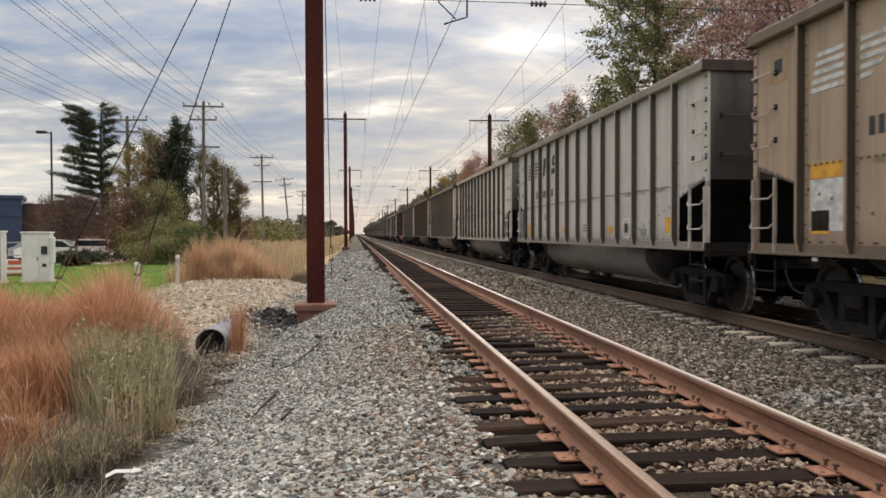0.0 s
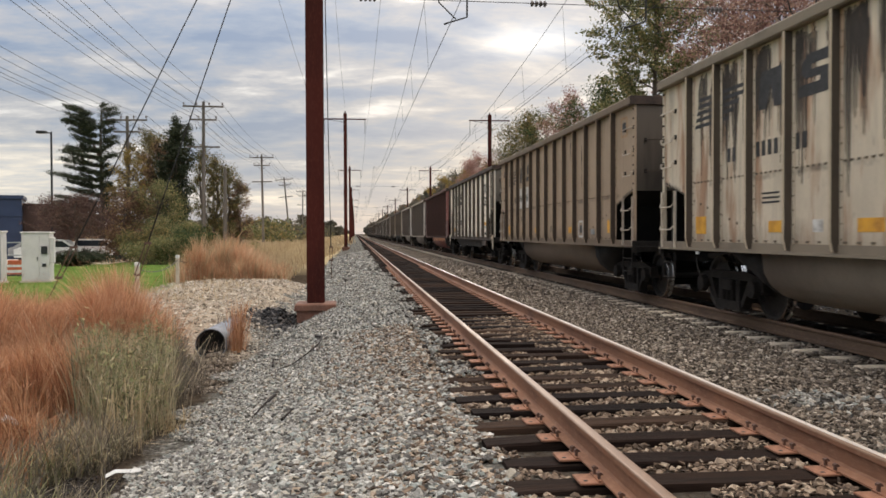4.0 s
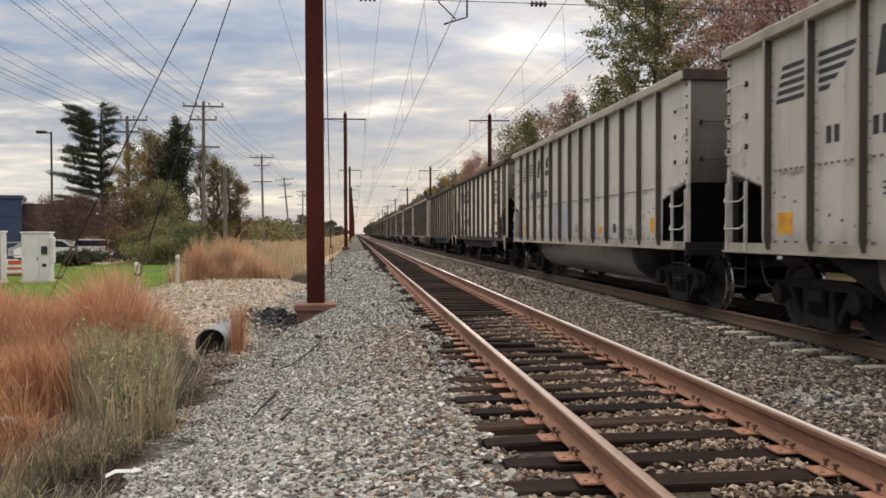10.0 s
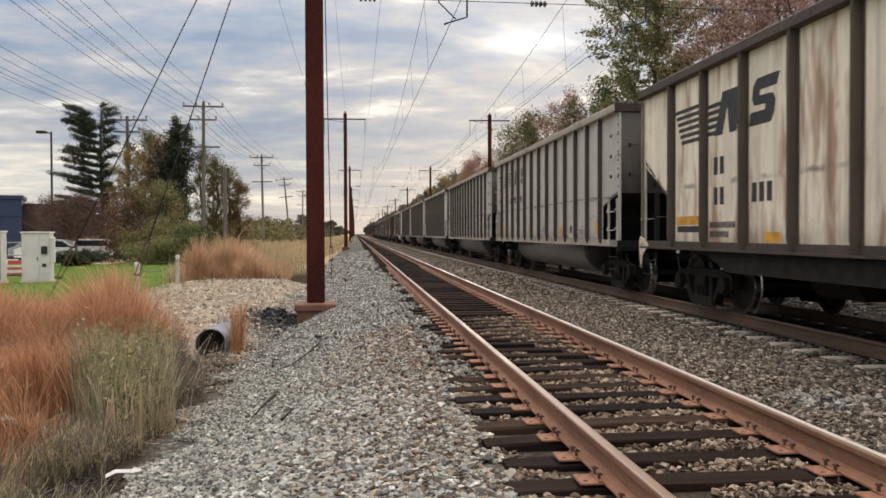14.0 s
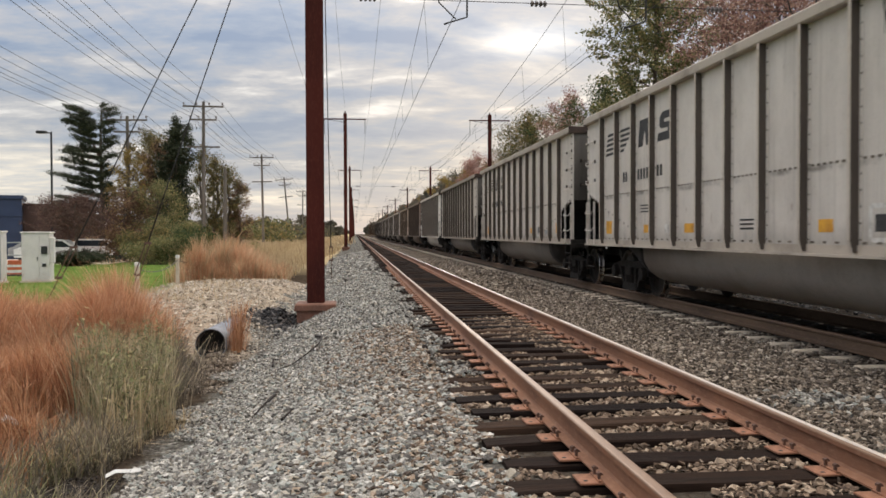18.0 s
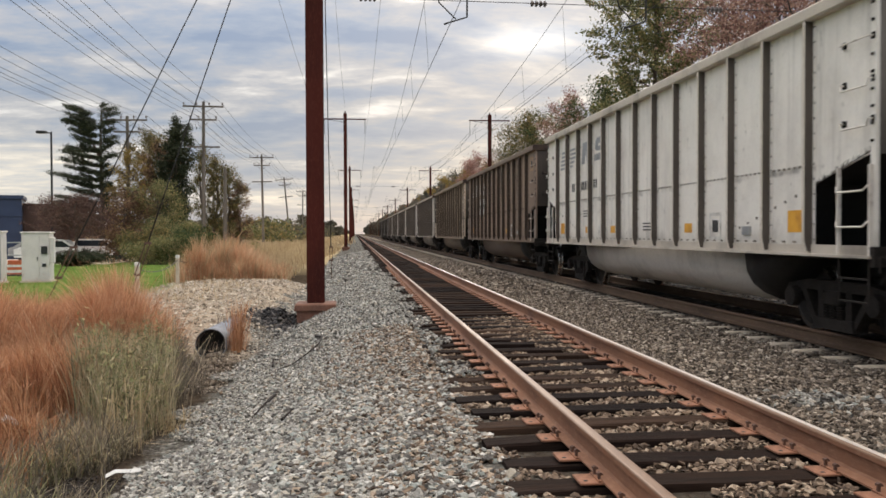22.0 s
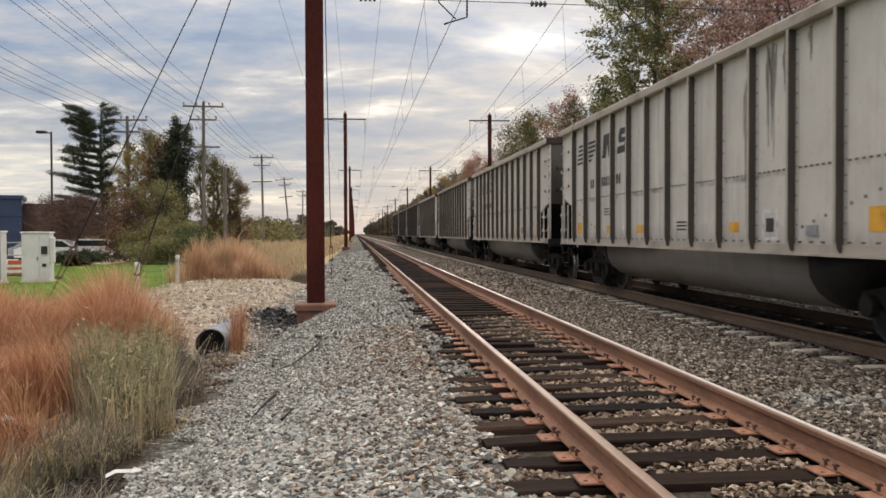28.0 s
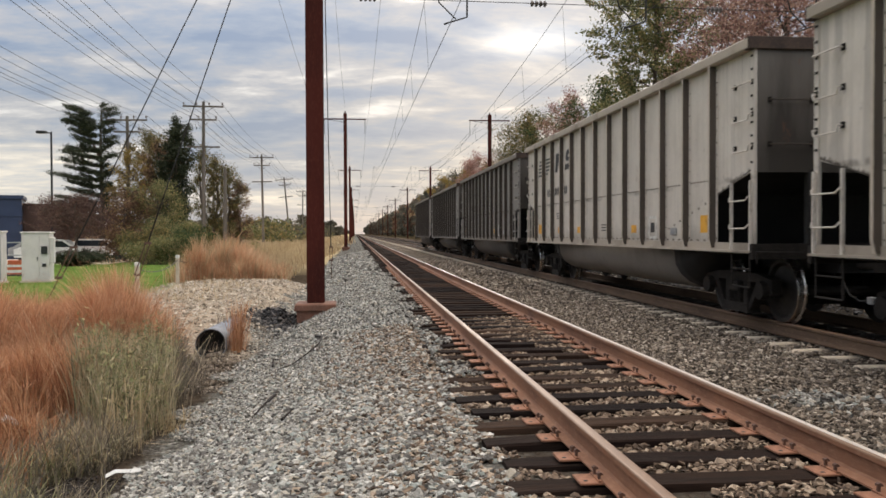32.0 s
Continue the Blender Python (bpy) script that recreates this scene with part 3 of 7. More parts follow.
        if smooth:
            me.polygons.foreach_set("use_smooth", [True] * len(me.polygons))
        me.update()
        return me


def soup(name, verts, faces, mat, smooth=False):
    """One mesh from numpy arrays; all faces have the same number of corners."""
    me = bpy.data.meshes.new(name)
    k = faces.shape[1]
    me.vertices.add(len(verts))
    me.vertices.foreach_set("co", np.ascontiguousarray(verts, dtype=np.float32).ravel())
    me.loops.add(faces.size)
    me.loops.foreach_set("vertex_index", np.ascontiguousarray(faces, dtype=np.int32).ravel())
    me.polygons.add(len(faces))
    me.polygons.foreach_set("loop_start", np.arange(0, faces.size, k, dtype=np.int32))
    me.materials.append(mat)
    me.update(calc_edges=True)
    me.polygons.foreach_set("use_smooth", np.full(len(faces), smooth, dtype=bool))
    return me


def part(name, geo, mat, parent, label="", smooth=False):
    """A mesh under a thing or under one of its parts."""
    me = geo if isinstance(geo, bpy.types.Mesh) else geo.mesh(name, *(mat if isinstance(mat, tuple) else (mat,)), smooth=smooth)
    ob = new(name, me)
    ob.parent = parent
    if label:
        ob["label"] = label
    return ob


def thing(name, m=None, label="", category="", group="", kind="", mesh=None):
    ob = new(name, mesh)
    if m is not None:
        ob.matrix_world = m
    return tagged(ob, label, category, group, kind)


def smooth_step(a, b, x):
    t = np.clip((x - a) / (b - a), 0, 1)
    return t * t * (3 - 2 * t)


# ---- the ground ----
def ground_z(x, y):
    x, y = np.asarray(x, dtype=float), np.asarray(y, dtype=float)
    bed = np.interp(x, [-9, -7, -4.6, -3.6, -2.1, -1.5, -0.5, 0.15, 0.75, 13.2, 14.8, 17.0, 30.0], [-0.40, -0.44, -0.95, -1.04, -1.02, -0.90, -0.49, -0.33, -0.26, -0.26, -0.75, -0.7, -0.5])
    fill = np.interp(x, [-9, -6.0, -2.9, -2.1, -1.6, -0.5], [-0.40, -0.48, -0.50, -0.72, -0.88, -0.49])
    far = np.interp(x, [-9, -5.0, -2.2, -1.4, -0.5], [-0.45, -0.62, -0.78, -0.80, -0.49])
    w = smooth_step(16.3, 17.8, y + 0.35 * np.sin(x * 2.1)) * (1 - smooth_step(33, 38, y))
    g = smooth_step(40, 60, y)
    z = np.where(x < -0.5, bed * (1 - w) * (1 - g) + fill * w * (1 - g) + far * g, bed)
    return z - 0.17 * np.exp(-((x + 1.5) / 0.4) ** 2 - ((y - 19.9) / 0.6) ** 2)


def ground():
    xs = np.unique(np.concatenate([np.linspace(-9, 16, 126), np.linspace(-60, -9, 40), np.linspace(16, 60, 30), np.geomspace(60, 2500, 14), -np.geomspace(60, 2500, 14)]))
    ys = np.unique(np.concatenate([np.linspace(-20, 0, 21), np.linspace(0, 45, 181), np.linspace(45, 140, 60), np.geomspace(140, 4500, 24), [-400, -80]]))
    X, Y = np.meshgrid(xs, ys)
    Z = ground_z(X, Y)
    bumpy = np.array([[noise.noise((x * 0.9, y * 0.9, 3.0)) for x in xs] for y in ys])
    Z = Z + bumpy * np.where(X < -1.6, 0.07, 0.02) * (np.abs(Y) < 200)
    verts = np.stack([X, Y, Z], -1).reshape(-1, 3)
    nx, ny = len(xs), len(ys)
    i = np.arange(nx * ny).reshape(ny, nx)
    faces = np.stack([i[:-1, :-1], i[:-1, 1:], i[1:, 1:], i[1:, :-1]], -1).reshape(-1, 4)
    thing("ground", None, "stony railway ground with ballast, soil, lawn and dry field", "ground", kind="structure", mesh=soup("ground", verts, faces, M["ground"], True))


ground()


# ---- the railway tracks ----
def rail_mesh(y0, y1, web_mat, head_mat, sheen):
    """A flat-bottomed rail with a shiny head; one pale strip paints in the sky's reflection."""
    g = Geo()
    half = [(0.0, -0.188), (0.075, -0.188), (0.075, -0.177), (0.022, -0.160), (0.010, -0.145), (0.009, -0.060), (0.014, -0.047), (0.036, -0.040), (0.0375, -0.012)]
    web = half + [(-x, z) for x, z in reversed(half[1:])]
    g.prism([(x, z) for x, z in web], (y0, y1), "y")
    g.slot = 1
    g.prism([(-0.0372, -0.0118), (0.0372, -0.0118), (0.033, -0.004), (0.022, 0.0), (-0.022, 0.0), (-0.033, -0.004)], (y0, y1), "y")
    g.slot = 2
    # strip of pale colour in place of the bright line of reflected sky
    if sheen:
        g.box((-0.012, y0, -0.001), (0.030, y1, 0.0014))
    return g.mesh("rail", web_mat, head_mat, M["head_sheen"])


def worn_block(rng, lx, ly, lz, wear=0.012):
    """A sleeper with split, uneven edges; its top is at z = 0."""
    n = 7
    rings = []
    for i in range(n):
        x = -lx / 2 + lx * i / (n - 1)
        e = [wear * rng.random() for _ in range(4)]
        s = 0.012 * (i in (0, n - 1))
        rings.append([(x, -ly / 2 + e[0], -e[1] - s), (x, -ly / 2 - e[2] * 0.3, -0.02 - s), (x, -ly / 2, -lz), (x, ly / 2, -lz), (x, ly / 2 + e[3] * 0.3, -0.02 - s), (x, ly / 2 - e[1], -e[2] - s)])
    return Geo().loft(rings)


def tie_plate_mesh():
    g = Geo()
    g.box((-0.215, -0.10, -0.004), (0.215, 0.10, 0.012), 0.004)
    g.box((-0.105, -0.095, 0.012), (-0.082, 0.095, 0.022))
    g.box((0.082, -0.095, 0.012), (0.105, 0.095, 0.022))
    # black squares laid on for the darkness of unused spike holes
    g.slot = 1
    for x in (-0.172, 0.172):
        for y in (-0.05, 0.05):
            if (x < 0) == (y < 0):
                g.box((x - 0.012, y - 0.012, 0.0125), (x + 0.012, y + 0.012, 0.0145))
    return g.mesh("tie_plate", M["plate"], M["black"])


def spike_mesh():
    g = Geo()
    g.box((-0.008, -0.008, -0.02), (0.008, 0.008, 0.028))
    g.prism([(-0.022, 0.026), (0.014, 0.028), (0.012, 0.042), (-0.004, 0.048), (-0.020, 0.036)], (-0.014, 0.014), "y")
    return g.mesh("spike", M["spike"])


def track(name, cx, label, concrete, first, spacing, singles, end):
    """concrete: the material of concrete ties, or None for wooden ones."""
    t = thing(name, pose(cx, 0, 0), label, "railway track", kind="structure")
    rng = random.Random(name)
    for s in (-1, 1):
        rail = rail_mesh(-25, end, M["rail_side_dull" if concrete else "rail_side"], M["rail_head"], s > 0 and not concrete)
        part("rail", rail, None, t).location = (s * GAUGE / 2, 0, 0)
    if concrete:
        shapes = []
        for k in range(3):
            g = Geo()
            g.loft([[(x, -w, -0.23), (x, w, -0.23), (x, w - 0.02, z - 0.015), (x, w - 0.035, z), (x, -w + 0.035, z), (x, -w + 0.02, z - 0.015)] for x, w, z in ((-1.33, 0.098, -0.03), (-1.30, 0.102, 0.0), (-0.5, 0.105, 0.0), (-0.3, 0.095, -0.035), (0.3, 0.095, -0.035), (0.5, 0.105, 0.0), (1.30, 0.102, 0.0), (1.33, 0.098, -0.03))])
            shapes.append(g.mesh("concrete_tie", concrete))
    else:
        shapes = [worn_block(rng, 2.62, 0.235, 0.19).mesh("wooden_tie", M["tie"]) for _ in range(9)]
    y, n = first, 0
    while n < singles:
        o = part("concrete_tie" if concrete else "wooden_tie", rng.choice(shapes), None, t)
        o.matrix_basis = pose((rng.uniform(-0.05, 0.05) - 0.035) * (not concrete), y + rng.uniform(-0.022, 0.022), -0.205 if concrete else -0.192 - rng.uniform(0, 0.012), 0, 0, rng.uniform(-0.7, 0.7) + 180 * rng.randint(0, 1))
        y += spacing
        n += 1
    g = Geo()
    while y < end - 1:
        g.box((-1.3, y - 0.12, -0.33), (1.3, y + 0.12, -0.2))
        y += spacing
    tagged(part("far_ties", g, concrete or M["tie"], t), kind="stuff")
    return t


def fastenings(t, first, spacing, count, spiked):
    plate, spike = tie_plate_mesh(), spike_mesh()
    rng = random.Random(5)
    for k in range(count):
        y = first + k * spacing
        for s in (-1, 1):
            o = part("tie_plate", plate, None, t)
            o.matrix_basis = pose(s * GAUGE / 2, y + rng.uniform(-0.012, 0.012), -0.194, 0, 0, rng.uniform(-1, 1))
            if TIE_SEEN <= k < TIE_SEEN + spiked:
                for dx, dy in ((-0.088, -0.05), (-0.088, 0.055), (0.088, -0.055), (0.088, 0.045)):
                    q = part("spike", spike, None, o)
                    q.matrix_basis = pose(dx, dy, 0.012 + rng.uniform(0, 0.014), 0, 0, (180 if dx < 0 else 0) + rng.uniform(-12, 12))


TIE_SEEN, TIE_STEP = 18, 0.523
TIE_FIRST = 3.321 - TIE_SEEN * TIE_STEP
main_track = track("track_1", TRACK_1, "rusty rails spiked to dark wooden ties in grey ballast", None, TIE_FIRST, TIE_STEP, 240, 1500)
fastenings(main_track, TIE_FIRST, TIE_STEP, 84, 22)
track("track_2", TRACK_2, "rails on pale concrete ties under the coal train", M["tie_shaded"], 8.82 - 22 * 0.663, 0.663, 120, 1500)
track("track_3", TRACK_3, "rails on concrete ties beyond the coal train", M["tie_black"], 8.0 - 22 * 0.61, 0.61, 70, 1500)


# ---- the coal train ----
HL = 7.35                                            # half the length of a waggon's body


def bar(pts, r=0.011, sides=5):
    return Geo().tube(pts, r, sides)


def side_frame_geo():
    """A cast side frame, with its two windows and the spring opening, at x = 0."""
    g = Geo()
    t = (-0.07, 0.07)
    g.prism([(-1.10, 0.42), (-1.10, 0.62), (-0.62, 0.70), (0.62, 0.70), (1.10, 0.62), (1.10, 0.42), (0.98, 0.42), (0.98, 0.54), (0.60, 0.57), (-0.60, 0.57), (-0.98, 0.54), (-0.98, 0.42)], t)
    for s in (-1, 1):
        g.prism([(s * 0.80, 0.60), (s * 0.66, 0.60), (s * 0.36, 0.16), (s * 0.42, 0.12)][::s], t)
        g.prism([(s * 0.36, 0.60), (s * 0.24, 0.60), (s * 0.24, 0.20), (s * 0.36, 0.20)][::s], t)
    g.prism([(-0.44, 0.10), (0.44, 0.10), (0.40, 0.24), (-0.40, 0.24)], (-0.10, 0.10))
    return g


def wheelset_geo():
    g = Geo()
    g.lathe([(0.075, -1.02), (0.085, -0.8), (0.07, 0.0), (0.085, 0.8), (0.075, 1.02)], (0, 0, 0), "x", 10)
    for s in (-1, 1):
        g.lathe([(0.10, s * 0.83), (0.14, s * 0.80), (0.36, s * 0.765), (0.40, s * 0.815), (0.455, s * 0.815)], (0, 0, 0), "x", 28, False)
        g.lathe([(0.488, s * 0.69), (0.40, s * 0.685), (0.36, s * 0.73), (0.12, s * 0.69), (0.085, s * 0.66)], (0, 0, 0), "x", 28, False)
        for j in range(3):
            a = 2 * math.pi * j / 3
            g.box((s * 1.02 - 0.012, 0.05 * math.cos(a) - 0.012, 0.05 * math.sin(a) - 0.012), (s * 1.02 + 0.012, 0.05 * math.cos(a) + 0.012, 0.05 * math.sin(a) + 0.012))
    g.slot = 1
    for s in (-1, 1):
        g.lathe([(0.455, s * 0.815), (0.460, s * 0.80), (0.463, s * 0.72), (0.488, s * 0.708), (0.488, s * 0.69)], (0, 0, 0), "x", 28, False)
    return g.mesh("wheelset", M["wheel"], M["tread"])




def truck(car, y, shared):
    t = part("truck", shared["bolster"], None, car)
    t.location = (0, y, 0)
    for s in (-1, 1):
        part("side_frame", shared["frame"], None, t).location = (s * 1.0, 0, 0)
        tagged(part("spring_nest", shared["spring"], None, t), kind="stuff").location = (s * 1.0, 0, 0)
        for w in (-1, 1):
            part("bearing_cap", shared["cap"], None, t).location = (s * 1.05, w * 0.889, 0.463)
    for w in (-1, 1):
        o = part("wheelset", shared["wheels"], None, t)
        o.location = (0, w * 0.889, 0.463)


def truck_parts():
    g = Geo()
    g.box((-1.12, -0.17, 0.40), (1.12, 0.17, 0.58), 0.02)
    g.box((-0.35, -0.35, 0.56), (0.35, 0.35, 0.74), 0.03)
    for w in (-1, 1):
        g.box((-0.95, w * 0.36 - 0.05, 0.22), (0.95, w * 0.36 + 0.05, 0.32))
        for s in (-1, 1):
            g.box((s * 0.75 - 0.05, w * 0.36 - 0.06, 0.2), (s * 0.75 + 0.05, w * 0.47 + 0.0, 0.5))
    bol = g.mesh("truck", M["steel_dark"])
    frm = side_frame_geo().mesh("side_frame", M["steel_dark"])
    g = Geo()
    for x in (-0.075, 0.075):
        for y in (-0.15, 0.0, 0.15):
            for k in range(5):
                g.lathe([(0.045, 0.245 + k * 0.032), (0.058, 0.257 + k * 0.032), (0.045, 0.269 + k * 0.032)], (x, y, 0), "z", 6, False)
    spr = g.mesh("spring_nest", M["steel_dark"])
    cap = Geo().lathe([(0.13, -0.11), (0.14, -0.02), (0.12, 0.0), (0.06, 0.035), (0.0, 0.04)], (0, 0, 0), "x", 12).mesh("bearing_cap", M["steel_dark"])
    return {"bolster": bol, "frame": frm, "spring": spr, "cap": cap, "wheels": wheelset_geo()}


def u_bar(a, b, out, r=0.012, drop=0.0):
    """A grab iron from a to b that stands off by out and hangs lower by drop between its feet."""
    a, b, out = Vector(a), Vector(b), Vector(out)
    low = Vector((0, 0, -drop))
    g = bar([a, a + out, a.lerp(b, 0.05) + out + low, a.lerp(b, 0.95) + out + low, b + out, b], r)
    g.slot = 1
    for p in (a, b):
        g.box(p - Vector((0.022, 0.03, 0.035)), p + Vector((0.022, 0.03, 0.035)))
    return g


def waggon_body(kind, shared):
    """An open coal waggon with outside ribs; it stands on the rail heads and runs along y."""
    tall = kind == "tub"
    car = thing("coal_waggon", pose(0, 0, 0))
    top, sill = 3.80, 1.10
    end_bay = 1.24 if tall else 1.45
    ye = HL - end_bay
    z_in, z_out = (1.86, 2.16) if tall else (1.80, 2.58)
    xs = 1.55
    outline = [(-HL, top), (HL, top), (HL, z_out), (ye, z_in), (ye, sill), (-ye, sill), (-ye, z_in), (-HL, z_out)]
    sheet_l = Geo().prism(outline, (-xs, -xs + 0.02)).mesh("side_sheet", M["paint"])
    part("side_sheet", sheet_l, None, car)
    part("side_sheet", sheet_l, None, car).location = (2 * xs - 0.02, 0, 0)
    # ribs
    n = 13 if tall else 10
    rib = Geo()
    w, deep = (0.034, 0.108) if tall else (0.038, 0.105)
    # web and outer face: the flanks carry soot and painted-in shade, the face keeps its paint
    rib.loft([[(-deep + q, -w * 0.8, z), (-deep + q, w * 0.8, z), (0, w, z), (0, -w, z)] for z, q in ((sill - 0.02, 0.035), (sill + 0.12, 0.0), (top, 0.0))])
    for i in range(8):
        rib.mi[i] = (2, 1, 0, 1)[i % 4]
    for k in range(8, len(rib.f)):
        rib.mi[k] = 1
    # riveted flange on the sheet
    rib.slot = 0
    rib.box((-0.009, -w - 0.055, sill + 0.02), (0.0, w + 0.055, top - 0.02))
    rib.slot = 1
    for s in (-1, 1):
        for k in range(15):
            z = sill + 0.12 + k * 0.178
            y = s * (w + 0.034)
            rib.add([(-0.009, y - 0.012, z - 0.012), (-0.009, y + 0.012, z - 0.012), (-0.009, y + 0.012, z + 0.012), (-0.009, y - 0.012, z + 0.012), (-0.022, y, z)], [(0, 4, 1), (1, 4, 2), (2, 4, 3), (3, 4, 0)])
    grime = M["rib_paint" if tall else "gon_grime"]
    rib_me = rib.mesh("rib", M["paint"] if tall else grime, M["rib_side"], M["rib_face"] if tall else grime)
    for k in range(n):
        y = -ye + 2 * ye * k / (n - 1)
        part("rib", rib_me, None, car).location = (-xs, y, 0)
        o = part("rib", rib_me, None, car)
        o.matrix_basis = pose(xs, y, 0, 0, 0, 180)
    # top chord round the open box, and the sill
    for s in (-1, 1):
        g = Geo()
        a, b = sorted((s * (xs - 0.03), s * (xs + 0.105)))
        g.box((a - (0.012 if s < 0 else 0), -HL - 0.02, top - 0.02), (b + (0.012 if s > 0 else 0), HL + 0.02, top + 0.14), 0.02)
        part("top_chord", g, M["chord"] if tall else grime, car)
        g = Geo()
        a, b = sorted((s * (xs - 0.06), s * (xs + 0.09)))
        g.box((a, -HL, sill - 0.075), (b, HL, sill - 0.045))
        a, b = sorted((s * (xs - 0.02), s * (xs + 0.025)))
        g.box((a, -HL, sill - 0.045), (b, HL, sill + 0.06))
        part("side_sill", g, M["chord" if tall else "gon_grime"], car)
        # end wall, black slope sheet below it, end sill
        y = s * HL
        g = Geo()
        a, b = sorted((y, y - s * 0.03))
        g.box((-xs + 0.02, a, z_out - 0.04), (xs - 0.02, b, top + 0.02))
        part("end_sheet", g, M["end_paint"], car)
        g = Geo()
        a, b = sorted((y + s * 0.045, y - s * 0.10))
        g.box((-xs - 0.112, a, top - 0.025), (xs + 0.112, b, top + 0.146), 0.008)
        part("end_chord", g, M["chord_end"], car, "rust-blackened end of the top chord")
        # slope sheet and platform are black all over
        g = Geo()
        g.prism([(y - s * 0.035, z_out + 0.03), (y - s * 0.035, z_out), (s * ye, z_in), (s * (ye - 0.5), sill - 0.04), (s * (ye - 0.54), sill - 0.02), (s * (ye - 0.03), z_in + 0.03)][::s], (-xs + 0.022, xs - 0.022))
        part("slope_sheet", g, M["black"], car, "black slope sheet")
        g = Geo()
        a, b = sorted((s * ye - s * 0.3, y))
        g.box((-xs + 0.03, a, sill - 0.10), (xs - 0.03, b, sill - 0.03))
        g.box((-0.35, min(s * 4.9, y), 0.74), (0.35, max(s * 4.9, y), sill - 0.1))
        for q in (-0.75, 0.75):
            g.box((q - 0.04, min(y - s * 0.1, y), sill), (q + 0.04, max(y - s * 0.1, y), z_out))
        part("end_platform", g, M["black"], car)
        g = Geo()
        a, b = sorted((y - s * 0.03, y + s * 0.05))
        g.box((-xs - 0.06, a, sill - 0.16), (xs + 0.06, b, sill + 0.05))
        part("end_sill", g, M["steel_dark"], car)
        g = Geo()
        g.box((-0.10, min(y, s * 7.80), 0.80), (0.10, max(y, s * 7.80), 1.0), 0.02)
        g.prism([(-0.13, s * 7.80), (0.16, s * 7.80), (0.17, s * 8.04), (0.02, s * 8.085), (-0.10, s * 7.98)][::s], (0.77, 1.05), "z")
        part("coupler", g, M["steel_dark"], car)
        g = Geo().tube([(-0.32, y + s * 0.02, 0.84), (-0.34, y + s * 0.10, 0.64), (-0.33, y + s * 0.24, 0.46), (-0.30, y + s * 0.42, 0.39), (-0.26, y + s * 0.60, 0.41)], 0.015, 6)
        hose = part("air_hose", g, M["black"], car)
        part("hose_coupling", Geo().box((-0.30, min(y + s * 0.56, y + s * 0.68), 0.36), (-0.22, max(y + s * 0.56, y + s * 0.68), 0.46), 0.01), M["galv"], hose, "bare metal hose coupling")
        g = Geo().tube([(-xs - 0.02, y + s * 0.09, sill - 0.22), (-xs - 0.02, y + s * 0.09, sill - 0.06), (-0.5, y + s * 0.09, sill - 0.08), (-0.12, y + s * 0.3, sill - 0.02)], 0.012, 5)
        part("uncoupling_lever", g, M["steel_dark"], car)
        # added white plate that stands for a bright glint below the sill
        if s > 0:
            part("sill_tag", Geo().box((-xs - 0.062, ye - 0.40, sill - 0.135), (-xs - 0.05, ye - 0.29, sill - 0.088), 0.004), M["white_plastic"], car, "small white plate standing for a highlight under the sill")
        for q in (-1, 1):
            g = Geo()
            cx = q * (xs - 0.005)
            g.box((cx - 0.02, min(y - s * 0.09, y + s * 0.006), sill), (cx + 0.02, max(y - s * 0.09, y + s * 0.006), top))
            part("corner_post", g, M["paint"], car)
            # ladder of the end bay
            ym = s * (HL - (0.62 if tall else 0.72))
            g = Geo()
            face = q * (xs + 0.02)
            hi = z_out - 0.15 if tall else top - 0.1
            bar_w = 0.016 if tall else 0.024
            for yy in (ym, y - s * 0.045) if tall or s < 0 else (y - s * 0.045,):
                g = Geo()
                g.box((min(face, face + q * 0.04), yy - bar_w, sill - 0.05), (max(face, face + q * 0.04), yy + bar_w, hi))
                part("ladder_stile", g, M["grab" if tall else "rib_paint"], car)
            rungs = [1.36, 1.74] if tall else [1.25, 1.63, 2.01, 2.39, 2.77, 3.15] if s < 0 else [1.55]
            for z in rungs:
                fx, ya, yb = face + q * 0.05, ym, y - s * 0.045
                drop = 0.055 if tall else 0.0
                part("rung", bar([(fx, ya, z + drop), (fx + q * 0.03, ya + s * 0.05, z), (fx + q * 0.03, yb - s * 0.05, z), (fx, yb, z + drop)], 0.012), M["grab" if tall else "rib_paint"], car)
            if not tall and s < 0:
                g = Geo().prism([(ym + 0.02, top - 0.03), (y + 0.1, top - 0.03), (y + 0.1, z_out - 0.06), (ym + 0.02, z_out - 0.40)], tuple(sorted((q * xs, q * (xs + 0.006)))))
                part("corner_sheet", g, M["gon_grime"], car, "rust-browned corner sheet behind the ladder")
            if tall:
                for z in (2.46, 2.88, 3.32):
                    part("grab_iron", u_bar((q * xs, ym + s * 0.05, z + 0.03), (q * xs, y - s * 0.05, z + 0.03), (q * 0.07, 0, 0), 0.012, 0.07 if z < 3.2 else 0.0), (M["grab"], M["steel_dark"]), car)
            for z in (2.5, 3.1) if tall else (1.6, 2.2, 2.8, 3.35):
                part("grab_iron", u_bar((q * 0.75, y, z), (q * 1.35, y, z), (0, s * 0.07, 0)), (M["rib_side"], M["steel_dark"]), car)
            g = Geo()
            g.tube([(q * (xs + 0.03), ym, sill - 0.06), (q * (xs + 0.03), ym, 0.55)], 0.014, 5)
            g.tube([(q * (xs + 0.03), y - s * 0.08, sill - 0.06), (q * (xs + 0.03), y - s * 0.08, 0.55)], 0.014, 5)
            g.tube([(q * (xs + 0.03), ym, 0.55), (q * (xs + 0.03), y - s * 0.08, 0.55)], 0.014, 5)
